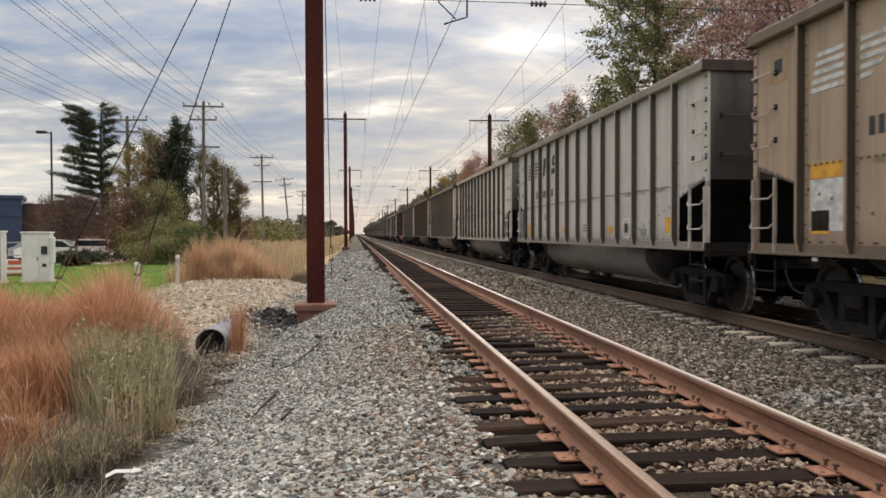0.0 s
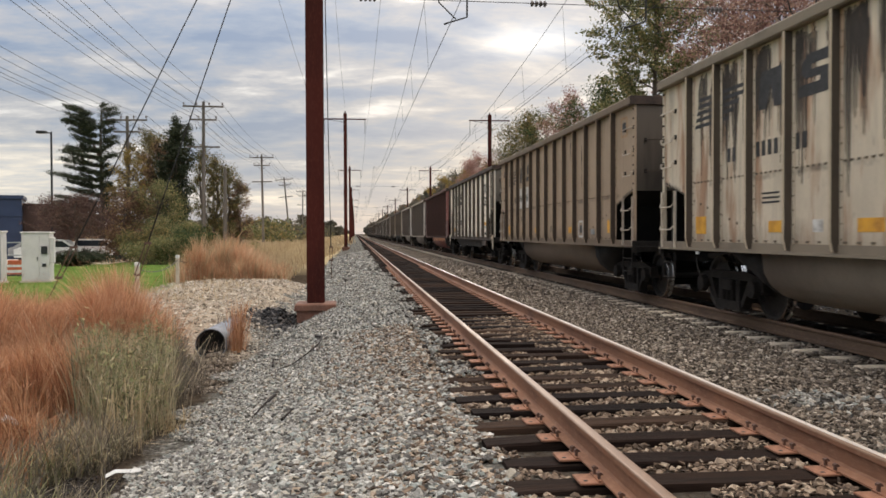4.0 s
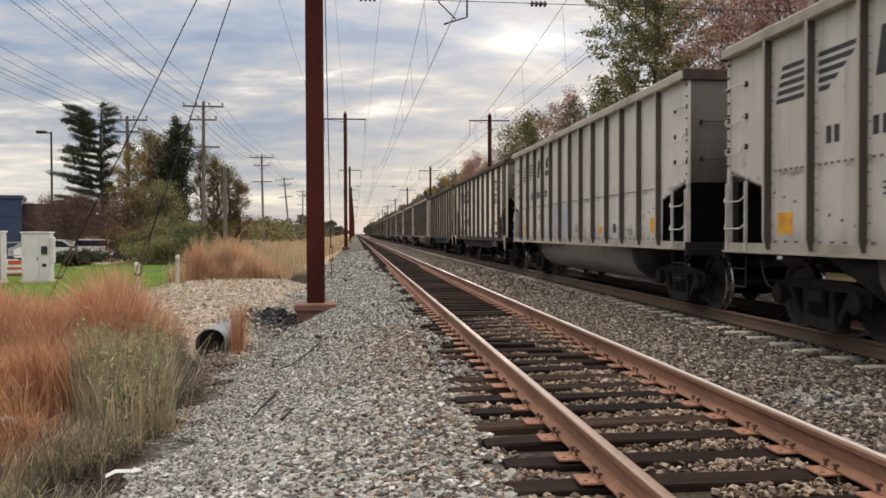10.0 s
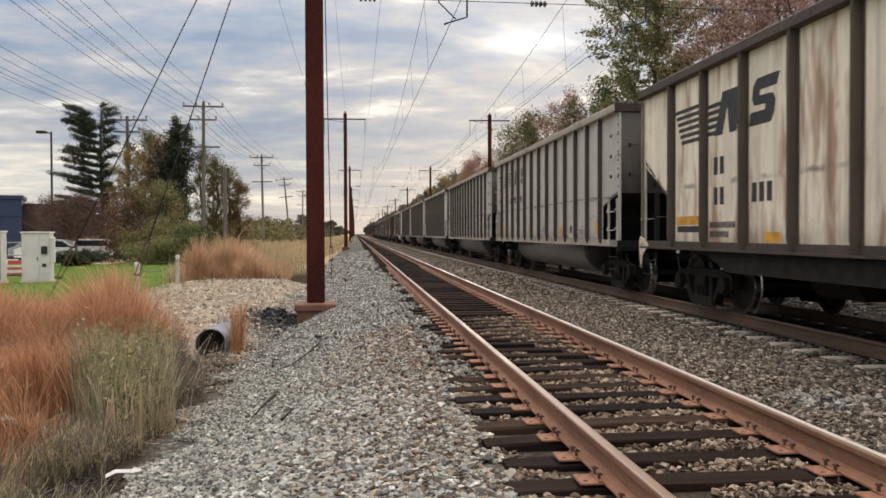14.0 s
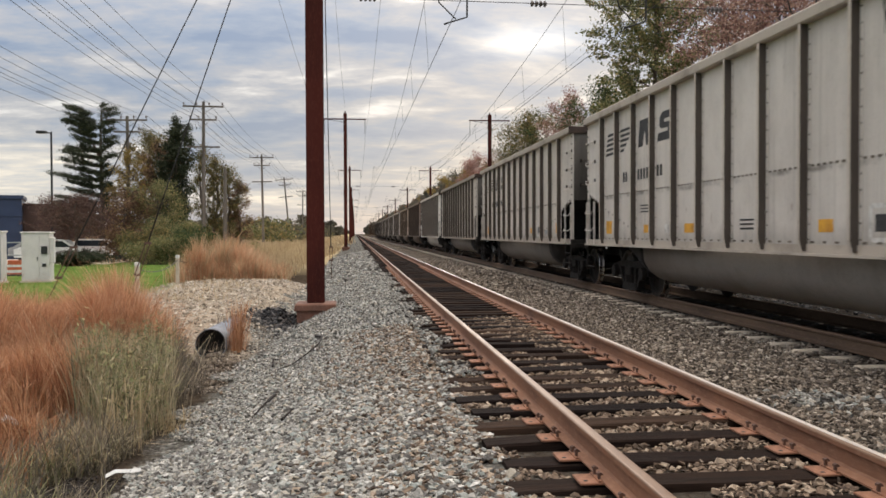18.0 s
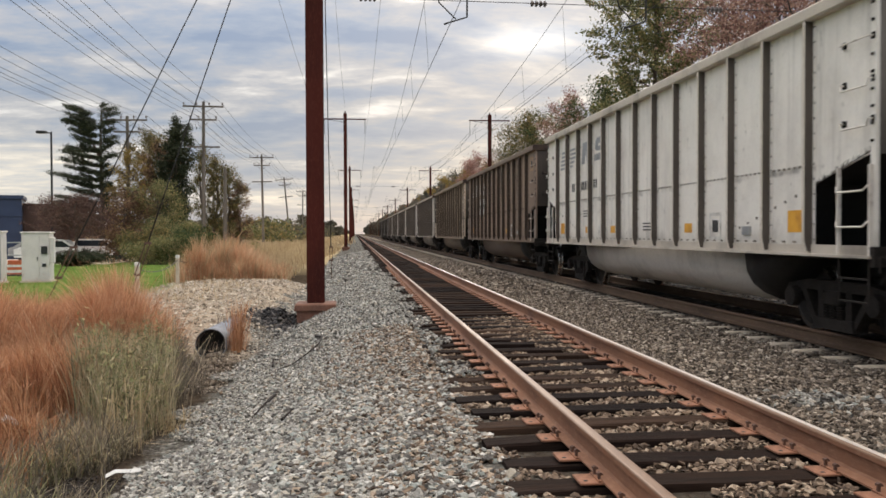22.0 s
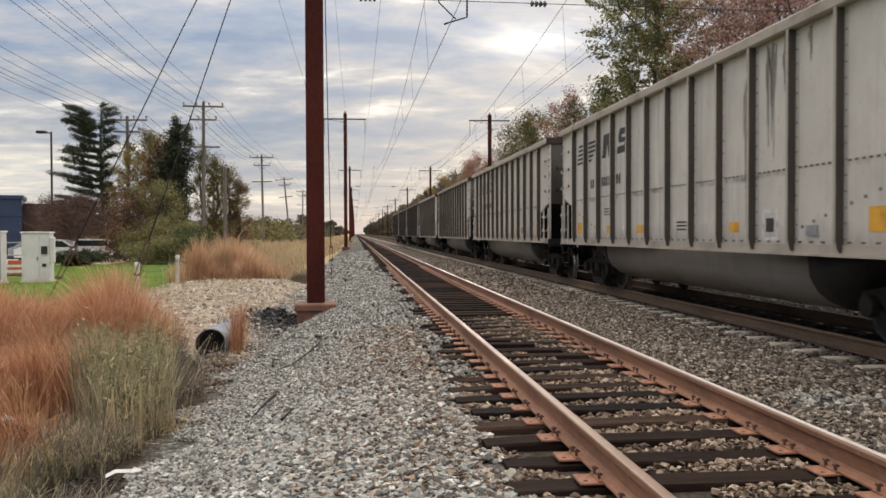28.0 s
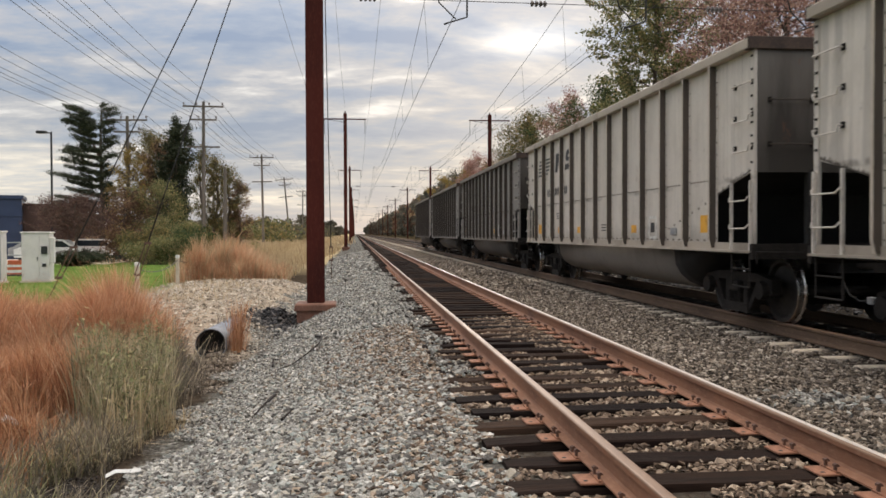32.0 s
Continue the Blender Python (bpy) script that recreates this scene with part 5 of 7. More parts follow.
def mast(x, y, foot_z):
    """A steel column of the overhead line; side: where the tracks lie."""
    m = thing("overhead_line_mast", pose(x, y, 0), "tall red-brown painted steel railway mast on a concrete footing", "railway mast", "overhead line masts")
    g = Geo()
    top = 16.0
    half = [(-0.21, -0.19), (0.21, -0.19), (0.21, -0.165), (0.012, -0.165), (0.012, 0.165), (0.21, 0.165), (0.21, 0.19), (-0.21, 0.19), (-0.21, 0.165), (-0.012, 0.165), (-0.012, -0.165), (-0.21, -0.165)]
    g.prism(half, (foot_z, top), "z")
    part("column", g, M["mast"], m)
    g = Geo()
    z0 = foot_z
    g.loft([[(-0.44, -0.44, z0 - 0.85), (0.44, -0.44, z0 - 0.85), (0.44, 0.44, z0 - 0.85), (-0.44, 0.44, z0 - 0.85)], [(-0.44, -0.44, z0 - 0.17), (0.44, -0.44, z0 - 0.17), (0.44, 0.44, z0 - 0.17), (-0.44, 0.44, z0 - 0.17)],
            [(-0.49, -0.49, z0 - 0.16), (0.49, -0.49, z0 - 0.16), (0.49, 0.49, z0 - 0.16), (-0.49, 0.49, z0 - 0.16)], [(-0.49, -0.49, z0 - 0.03), (0.49, -0.49, z0 - 0.03), (0.49, 0.49, z0 - 0.03), (-0.49, 0.49, z0 - 0.03)],
            [(-0.45, -0.45, z0), (0.45, -0.45, z0), (0.45, 0.45, z0), (-0.45, 0.45, z0)]])
    part("footing", g, M["concrete_red"], m, "rust-stained concrete footing")
    g = Geo()
    g.box((-2.6, -0.28, 15.22), (2.5, -0.20, 15.36))
    g.tube([(-2.3, -0.24, 15.25), (0, -0.2, 14.9)], 0.025, 5)
    part("crossarm", g, M["mast"], m)
    for q in (-2.5, 2.4):
        part("insulator_string", insulator_string((q, -0.24, 15.22), (q, -0.24, 13.5), 9, 0.07), M["insulator"], m)
    part("pole_cap", Geo().lathe([(0.10, top), (0.10, top + 0.15), (0.03, top + 0.3)], (0, 0, 0), "z", 8), M["mast"], m)
    return m


for i, y in enumerate(MAST_Y):
    mast(MAST_L - (0.195 if i else 0.0), y, -0.37 if i == 0 else -0.30)
    mast(MAST_R, y, -0.45)
for i in range(6):
    mast(MAST_L - 0.195, 594.5 + 82 * i, -0.3)
    mast(MAST_R, 594.5 + 82 * i, -0.45)


def span(a, b, sag, n=14):
    a, b = Vector(a), Vector(b)
    return [a.lerp(b, t) - Vector((0, 0, 4 * sag * t * (1 - t))) for t in [i / n for i in range(n + 1)]]


def overhead(cx):
    """Contact wire, messenger and droppers over one track."""
    o = thing("overhead_wires", pose(0, 0, 0), "dark overhead contact wire hung from a sagging messenger wire", "overhead line", "overhead wires of the tracks")
    ys = [-61.5] + MAST_Y
    for j, (a, b) in enumerate(zip(ys, ys[1:])):
        thick = 1.0 if j < 2 else 1.6
        zig = [0.16 * (-1) ** (j + 1), 0.16 * (-1) ** j]
        hi = span((cx, a, 9.6), (cx, b, 9.6), 2.35, 20)
        lo = span((cx + zig[0], a, 6.68), (cx + zig[1], b, 6.68), 0.02, 6)
        part("messenger_wire", Geo().tube(hi, 0.0085 * thick, 4), M["wire"], o)
        part("contact_wire", Geo().tube(lo, 0.0085 * thick, 4), M["wire"], o)
        if j < 3:
            for k in range(1, 12):
                f = k / 12
                p = Vector((cx, a + (b - a) * f, 9.6 - 4 * 2.35 * f * (1 - f)))
                q = Vector((cx + zig[0] + (zig[1] - zig[0]) * f, a + (b - a) * f, 6.68))
                part("dropper", Geo().tube([p, q], 0.006, 4), M["wire"], o)


for cx in (TRACK_1, TRACK_2, TRACK_3):
    overhead(cx)


def feeder(x, z, label):
    o = thing("feeder_wire", pose(0, 0, 0), label, "power line", "feeder wires on the masts")
    ys = [-61.5] + MAST_Y
    for j, (a, b) in enumerate(zip(ys, ys[1:])):
        part("wire_span", Geo().tube(span((x, a, z), (x, b, z), 1.1, 12), 0.010 if j < 2 else 0.016, 4), M["wire"], o)


feeder(MAST_L - 0.155 + 2.4, 13.45, "thin feeder wire hung under the mast crossarm")
feeder(MAST_L - 0.155 - 2.5, 13.45, "thin feeder wire hung under the mast crossarm")
feeder(MAST_L - 0.155, 16.3, "thin earth wire along the mast tops")
feeder(MAST_R - 2.5, 13.45, "thin feeder wire hung under the mast crossarm")
feeder(MAST_R, 16.3, "thin earth wire along the mast tops")


def cross_span(y, detail):
    """Steady wires from mast to mast, and the arms that hold the contact wires."""
    o = thing("cross_span", pose(0, y, 0), "steady wires across the tracks with insulators and registration arms", "overhead line", "cross spans between masts")
    x0, x1 = MAST_L + 0.15, MAST_R - 0.15
    part("steady_wire", Geo().tube(span((x0, 0, 7.16), (x1, 0, 7.05), 0.0, 4), 0.010, 4), M["wire"], o)
    if detail:
        part("head_span", Geo().tube(span((x0, 0, 12.6), (x1, 0, 12.6), 2.2, 16), 0.013, 4), M["wire"], o)
    for x in (0.34, 4.65, 9.3, 13.9):
        part("insulator_string", insulator_string((x - 0.22, 0, 7.155 - 0.0064 * (x + 0.8)), (x + 0.22, 0, 7.152 - 0.0064 * (x + 0.8)), 4, 0.085), M["insulator"], o)
    for cx in (TRACK_1, TRACK_2, TRACK_3):
        if not detail:
            part("hanger", Geo().tube([(cx, 0, 9.6), (cx, 0, 6.7)], 0.012, 4), M["wire"], o)
            continue
        g = Geo()
        g.tube([(cx + 0.54, 0, 7.75), (cx + 0.53, 0, 6.74), (cx - 0.05, 0.0, 6.55)], 0.024, 6)
        g.tube([(cx - 0.35, 0, 7.75), (cx - 0.17, 0, 7.08), (cx + 0.25, 0, 6.68)], 0.017, 6)
        part("registration_arm", g, M["wire"], o)
        z = 12.6 - 4 * 2.2 * ((cx - x0) / (x1 - x0)) * (1 - (cx - x0) / (x1 - x0))
        part("hanger", Geo().tube([(cx, 0, z), (cx, 0, 9.6)], 0.012, 4), M["wire"], o)
        part("arm_hanger", Geo().tube([(cx + 0.1, 0, 9.6), (cx + 0.1, 0, 7.7)], 0.014, 4), M["wire"], o)
        part("yoke", Geo().tube([(cx - 0.38, 0, 7.74), (cx + 0.57, 0, 7.74)], 0.018, 5), M["wire"], o)


for y in MAST_Y[:4]:
    cross_span(y + 0.3, y < 30)


def guy(top, foot, label, block):
    """A strained guy wire with its turnbuckle and ground rod."""
    o = thing("guy_wire", pose(0, 0, 0), label, "guy wire", "guy wires of the mast")
    a, b = Vector(top), Vector(foot)
    d = (b - a).normalized()
    low = b - d * 1.9
    part("cable", Geo().tube([a, low - d * 1.2], 0.014, 5), M["wire"], o)
    part("guard", Geo().tube([low - d * 1.2, low], 0.02, 6), M["wood_dead"], o, "dark sheathed end")
    g = Geo()
    q = Vector((0, 1, 0)).cross(d).normalized() * 0.05
    g.tube([low + q, low + d * 0.8 + q], 0.014, 5)
    g.tube([low - q, low + d * 0.8 - q], 0.014, 5)
    g.box(low - Vector((0.08, 0.03, 0.03)), low + Vector((0.08, 0.03, 0.03)))
    e = low + d * 0.8
    g.box(e - Vector((0.08, 0.03, 0.03)), e + Vector((0.08, 0.03, 0.03)))
    part("turnbuckle", g, M["spike"], o)
    part("ground_rod", Geo().tube([e, b], 0.014, 5), M["spike"], o)
    if block:
        c = a.lerp(b, 0.62)
        part("strain_insulator", Geo().tube([c - d * 0.10, c - d * 0.05, c + d * 0.05, c + d * 0.10], 0.05, 6), M["insulator"], o)


guy((MAST_L - 0.2, 20.5, 12.2), (-7.47, 20.5, -0.70), "dark steel guy wire with turnbuckle, anchored in the grass", False)
guy((MAST_L - 0.2, 20.5, 12.2), (-5.55, 20.5, -0.70), "dark steel guy wire anchored beside a white bollard", False)
guy((MAST_L + 0.17, 20.6, 12.2), (-0.98, 34.5, -0.50), "thin guy wire with turnbuckle anchored in the ballast", False)


def utility_pole(x, y, top, arms, lean=0.0):
    y = 1.0055 * y - 0.1055 * x
    o = thing("utility_pole", pose(x, y, 0, 0, lean, 0), "weathered grey wooden utility pole with crossarms and insulators", "utility pole", "utility poles along the line")
    z0 = -0.6
    part("pole", Geo().tube([(0, 0, z0), (0, 0, top * 0.5), (0, 0, top + 0.15)], 0.17, 8, 0.11), M["pole"], o)
    for z, half, pins in arms:
        part("crossarm", Geo().box((-half, -0.20, z - 0.06), (half, -0.10, z + 0.06)), M["pole"], o)
        part("brace", Geo().tube([(-half * 0.5, -0.16, z - 0.05), (0, -0.14, z - 0.6), (half * 0.5, -0.16, z - 0.05)], 0.018, 4), M["pole"], o)
        for p in pins:
            part("pin_insulator", Geo().lathe([(0.02, z + 0.06), (0.02, z + 0.15), (0.075, z + 0.15), (0.055, z + 0.22), (0.07, z + 0.23), (0.03, z + 0.30)], (p, -0.15, 0), "z", 7), M["insulator"], o)
    return o


ARMS = [(10.95, 1.5, (-1.42, -0.5, 0.45, 1.42)), (9.95, 1.0, (-0.95, -0.35, 0.95)), (7.9, 1.25, ())]
LINE_A = [(-11.45, 21.0), (-11.45, 63.0), (-11.55, 105.0), (-11.5, 147.0), (-12.0, 189.0), (-12.2, 231.0), (-12.3, 273.0)]
for i, (x, y) in enumerate(LINE_A):
    utility_pole(x, y, 11.2, ARMS, (0, 0.4, -0.8, -5.0, 1.0, 0.5, 0)[i])
LINE_B = [(-16.4, 22.0), (-16.35, 60.5), (-17.2, 101.0)]
for i, (x, y) in enumerate(LINE_B):
    utility_pole(x, y, 9.75, [(9.6, 1.45, (-1.38, -0.4, 0.5, 1.38)), (8.75, 0.9, (-0.85, 0.85))], (0, -0.5, 1.0)[i])
utility_pole(-9.9, 63.5, 6.2, [], 0.3)
utility_pole(-9.4, 168.0, 9.0, [(8.9, 1.2, (-1.1, 1.1))], 1.5)
utility_pole(-8.1, 150.0, 8.6, [(8.3, 1.0, (-0.9, 0.9))], 0.0)


def pole_wires(line, height, xs, sag, label):
    o = thing("overhead_cables", pose(0, 0, 0), label, "power line", "cables between utility poles")
    for (xa, ya), (xb, yb) in zip(line, line[1:]):
        ya, yb = 1.0055 * ya - 0.1055 * xa, 1.0055 * yb - 0.1055 * xb
        for p in xs:
            part("cable", Geo().tube(span((xa + p, ya - 0.15, height), (xb + p, yb - 0.15, height), sag, 10), 0.011 if yb < 70 else 0.014, 4), M["wire"], o)


pole_wires([(-11.45, -18.0)] + LINE_A, 11.24, (-1.42, -0.5, 0.45, 1.42), 0.55, "four dark cables on the top crossarms")
pole_wires([(-11.45, -18.0)] + LINE_A, 10.24, (-0.95, -0.35, 0.95), 0.6, "three dark cables on the second crossarms")
pole_wires([(-16.4, -16.0)] + LINE_B, 9.9, (-1.38, -0.4, 0.5, 1.38), 0.6, "four thin cables of the second pole line")
pole_wires([(-16.4, -16.0)] + LINE_B, 9.05, (-0.85, 0.85), 0.6, "two thin cables of the second pole line")


# ---- beside the line: crossing, cabinet, bollards, building ----
def culvert_pipe():
    o = thing("culvert_pipe", pose(-2.74, 16.7, -0.80, 0, 0, -3), "bluish grey corrugated culvert pipe sticking out of the bank", "pipe")
    g = Geo()
    outer = []
    for k in range(33):
        y = -0.45 + k * 0.075
        outer.append((0.285 + 0.010 * (k % 2), y))
    g.lathe(outer + [(0.255, outer[-1][1])], (0, 0, 0), "y", 24, False)
    part("barrel", g, M["pipe"], o, smooth=True)
    # black lining and an added disc paint in the darkness of the pipe
    g = Geo().lathe([(0.285, -0.45), (0.262, -0.45), (0.255, -0.40), (0.25, 1.9)], (0, 0, 0), "y", 24, False)
    part("lining", g, M["black"], o, "inner lining coloured black for the dark inside", smooth=True)
    g = Geo().lathe([(0.258, -0.20), (0.0, -0.18)], (0, 0, 0), "y", 24, False)
    part("plug", g, M["black"], o, "added black disc standing for the dark depth of the pipe")
    part("rim", Geo().lathe([(0.285, -0.46), (0.297, -0.46), (0.297, -0.38), (0.285, -0.38)], (0, 0, 0), "y", 24, False), M["pipe"], o)


def cabinet(x, y, w, d, h, label):
    z = -0.40
    o = thing("equipment_cabinet", pose(x, y, z, 0, 0, 8), label, "cabinet", "railway equipment cabinets")
    part("body", Geo().box((-w / 2, -d / 2, 0.06), (w / 2, d / 2, h - 0.06), 0.01), M["cabinet"], o)
    part("roof", Geo().box((-w / 2 - 0.04, -d / 2 - 0.04, h - 0.06), (w / 2 + 0.04, d / 2 + 0.04, h), 0.015), M["cabinet"], o)
    part("plinth", Geo().box((-w / 2 - 0.06, -d / 2 - 0.06, -0.05), (w / 2 + 0.06, d / 2 + 0.06, 0.06)), M["concrete"], o)
    return o


def cabinets():
    c = cabinet(-11.42, 31.4, 0.92, 0.75, 1.82, "pale grey steel trackside cabinet with black vent on the lawn")
    part("door", Geo().box((-0.43, -0.392, 0.12), (0.12, -0.374, 1.70), 0.005), M["cabinet"], c)
    part("handle", Geo().box((0.05, -0.42, 0.78), (0.075, -0.392, 0.92)), M["black_plastic"], c)
    part("side_panel", Geo().box((0.14, -0.40, 0.12), (0.44, -0.374, 1.70), 0.005), M["cabinet"], c)
    part("vent", Geo().box((0.20, -0.46, 1.02), (0.40, -0.40, 1.30), 0.01), M["black_plastic"], c, "black louvred vent")
    part("socket", Geo().box((0.22, -0.44, 0.56), (0.36, -0.40, 0.68), 0.01), M["black_plastic"], c)
    part("meter_box", Geo().box((0.46, -0.35, 0.70), (0.60, -0.05, 1.62), 0.015), M["cabinet"], c)
    d = cabinet(-12.75, 30.9, 0.7, 0.7, 1.85, "grey steel trackside cabinet at the lawn's edge")
    part("door", Geo().box((-0.32, -0.367, 0.12), (0.32, -0.349, 1.70), 0.005), M["galv"], d)


def barrel():
    o = thing("traffic_barrel", pose(-14.25, 36.6, -0.40), "orange and white striped plastic traffic barrel", "traffic barrel")
    bands = [(0.0, 0.12, "orange"), (0.12, 0.24, "white_plastic"), (0.24, 0.36, "orange"), (0.36, 0.46, "white_plastic"), (0.46, 0.64, "orange")]
    for z0, z1, m in bands:
        part("band", Geo().lathe([(0.30 - 0.06 * z0, z0), (0.30 - 0.06 * z1, z1)], (0, 0, 0), "z", 18, z1 > 0.6), M[m], o)
    part("base_ring", Geo().lathe([(0.40, -0.03), (0.40, 0.04), (0.30, 0.06)], (0, 0, 0), "z", 18), M["black_plastic"], o)


def railing():
    o = thing("metal_railing", pose(0, 0, -0.38), "galvanised tube railing beside the blue building", "railing")
    y = 40.3
    xs = [-24.0 + 1.55 * k for k in range(7)]
    for x in xs:
        part("post", Geo().tube([(x, y, 0), (x, y, 1.35)], 0.03, 6), M["galv"], o)
    for z in (0.25, 0.75, 1.33):
        part("rail", Geo().tube([(xs[0], y, z), (xs[-1], y, z)], 0.026, 6), M["galv"], o)


def bollards():
    spots = [(-5.80, 22.9), (-6.22, 30.0), (-7.0, 39.8)]
    for x, y in spots:
        z = float(ground_z(x, y)) - 0.05
        o = thing("bollard_post", pose(x, y, z), "weathered grey post with a white cap, chained to the next", "post", "chained posts along the lawn")
        part("shaft", Geo().box((-0.055, -0.055, 0), (0.055, 0.055, 0.99), 0.01), M["concrete"], o)
        part("cap", Geo().box((-0.062, -0.062, 0.99), (0.062, 0.062, 1.10), 0.015), M["white_plastic"], o)
    for (xa, ya), (xb, yb) in zip(spots, spots[1:]):
        o = thing("post_cable", pose(0, 0, 0), "slack rusty cable between two posts", "cable", "cables between the posts")
        part("cable", Geo().tube(span((xa, ya, 0.40), (xb, yb, 0.40), 0.22, 10), 0.014, 5), M["wire"], o)


def building():
    o = thing("blue_building", pose(-27.5, 62.14, -0.45, 0, 0, 17), "low dark blue clad flat-roofed building with dark windows", "building")
    part("wall", Geo().box((-9, -0.2, 0), (3.6, 3.5, 4.35)), M["blue_wall"], o)
    wing = part("side_wing", Geo().box((3.6, 0.9, 0), (6.3, 3.5, 3.95)), M["brown_wall"], o, "red-brown clad lower wing")
    part("coping", Geo().box((3.6, 0.82, 3.95), (6.38, 3.58, 4.07), 0.02), M["brown_wall"], wing)
    part("parapet", Geo().box((-9.1, -0.32, 4.35), (3.72, 3.6, 4.62), 0.02), M["blue_wall"], o)
    part("recess_band", Geo().box((-9.05, -0.26, 3.1), (3.66, -0.2, 3.3)), M["blue_wall"], o)
    for x in (-6.4, -3.2, 0.0):
        w = part("window", Geo().box((x - 1.25, -0.24, 0.9), (x + 1.25, -0.2, 2.9)), M["black_plastic"], o)
        part("pane", Geo().box((x - 1.12, -0.27, 1.02), (x - 0.05, -0.245, 2.78)), M["glass_dark"], w)
        part("pane", Geo().box((x + 0.05, -0.27, 1.02), (x + 1.12, -0.245, 2.78)), M["glass_dark"], w)


def street_lamp():
    o = thing("street_lamp", pose(-20.5, 59.0, -0.4), "dark metal parking lot lamp post with one flat head", "street lamp")
    part("post", Geo().tube([(0, 0, 0), (0, 0, 8.7)], 0.085, 8, 0.065), M["black_plastic"], o)
    part("base", Geo().lathe([(0.25, 0), (0.25, 0.5), (0.2, 0.55)], (0, 0, 0), "z", 10), M["concrete"], o)
    part("arm", Geo().tube([(0, 0, 8.6), (-0.35, 0, 8.65)], 0.04, 6), M["black_plastic"], o)
    part("lamp_head", Geo().box((-0.95, -0.2, 8.58), (-0.3, 0.2, 8.76), 0.03), M["black_plastic"], o)


def parked_car(x, y, turn, paint, words):
    o = thing("parked_car", pose(x, y, -0.42, 0, 0, turn), words, "car", "parked cars")
    side = [(-2.2, 0.35), (2.2, 0.35), (2.25, 0.62), (2.1, 0.80), (1.25, 0.92), (0.6, 1.42), (-1.1, 1.44), (-1.85, 0.98), (-2.22, 0.85)]
    part("body", Geo().prism([(a, b) for a, b in side], (-0.86, 0.86), "y"), paint, o)
    for s in (-1, 1):
        part("side_window", Geo().prism([(-1.5, 0.98), (1.0, 0.96), (0.5, 1.34), (-1.05, 1.36)], tuple(sorted((s * 0.862, s * 0.868))), "y"), M["glass_dark"], o)
        for a in (-1.35, 1.4):
            part("wheel", Geo().lathe([(0.12, s * 0.88), (0.31, s * 0.88), (0.32, s * 0.70), (0.12, s * 0.68)], (a, 0, 0.32), "y", 14), M["black_plastic"], o)


def pavement():
    g = Geo().box((-60, 50.5, -0.43), (-14.5, 60.5, -0.385))
    thing("pavement", None, "pale worn car park pavement", "pavement", kind="structure", mesh=g.mesh("pavement", M["concrete"]))


def litter():
    o = thing("litter", pose(-2.20, 8.1, float(ground_z(-2.20, 8.1)) + 0.06, 4, -6, 12), "crumpled white plastic litter lying in the grass", "litter", "litter in the grass")
    g = Geo()
    pts = [(-0.16, 0.0, 0.0), (-0.06, 0.01, 0.03), (0.05, -0.01, 0.015), (0.16, 0.01, 0.0)]
    g.loft([[(x, y - 0.03, z), (x, y, z + 0.025), (x, y + 0.035, z + 0.01), (x, y, z - 0.01)] for x, y, z in pts])
    part("sheet", g, M["white_plastic"], o)
    o = thing("litter", pose(-3.50, 8.75, float(ground_z(-3.50, 8.75)) + 0.45, 10, 20, 40), "crumpled white plastic litter caught in the grass", "litter", "litter in the grass")
    g = Geo()
    g.loft([[(x, y - 0.05 * s, z), (x, y, z + 0.05 * s), (x, y + 0.05 * s, z + 0.02), (x, y, z - 0.04 * s)] for x, y, z, s in ((-0.1, 0, 0, 0.5), (-0.03, 0.02, 0.03, 1.0), (0.05, 0.0, 0.02, 0.9), (0.11, 0.01, 0.0, 0.3))])
    part("sheet", g, M["white_plastic"], o)


def branches():
    for pts, r in (([(-0.68, 14.4, 0.02), (-0.56, 13.9, 0.03), (-0.57, 13.1, 0.03), (-0.72, 12.5, 0.02), (-0.92, 12.1, 0.0), (-1.13, 12.07, 0.02)], 0.012), ([(-1.27, 12.9, 0.0), (-1.31, 13.4, 0.05), (-1.19, 13.05, 0.04), (-1.10, 12.5, 0.0)], 0.009),
                   ([(-0.96, 9.9, 0.0), (-1.01, 9.4, 0.03), (-1.11, 9.0, 0.0)], 0.013), ([(-0.72, 8.15, 0.0), (-0.62, 8.4, 0.02)], 0.009)):
        o = thing("fallen_branch", pose(0, 0, 0), "thin dead brown branch lying on the ballast", "branch", "dead branches on the ballast")
        p = [(x, y, float(ground_z(x, y)) + 0.085 + z) for x, y, z in pts]
        part("stick", Geo().tube(p, r * 1.9, 6, r * 0.5), M["wood_dead"], o)


culvert_pipe()
cabinets()
barrel()
railing()
bollards()
building()
street_lamp()
pavement()
parked_car(-18.4, 53.6, 8, M["white_plastic"], "white parked car beyond the lawn")
parked_car(-20.3, 57.6, 5, M["galv"], "silver parked car in the car park")
parked_car(-17.2, 58.0, 5, M["cabinet"], "pale grey parked car in the car park")
litter()
branches()


# ---- trees and grass ----
def leaf_quads(rng, pos, size, thin=0.55):
    """A small pointed leaf at each place: vertices and faces."""
    count = len(pos)
    a, b = rng.normal(size=(count, 3)), rng.normal(size=(count, 3))
    a /= np.linalg.norm(a, axis=1)[:, None]
    b -= a * np.sum(a * b, 1)[:, None]
    b /= np.linalg.norm(b, axis=1)[:, None]
    s = size * rng.uniform(0.6, 1.4, count)[:, None]
    v = np.stack([pos - a * s, pos + b * s * thin, pos + a * s, pos - b * s * thin], 1).reshape(-1, 3)
    return v, np.arange(4 * count).reshape(-1, 4)


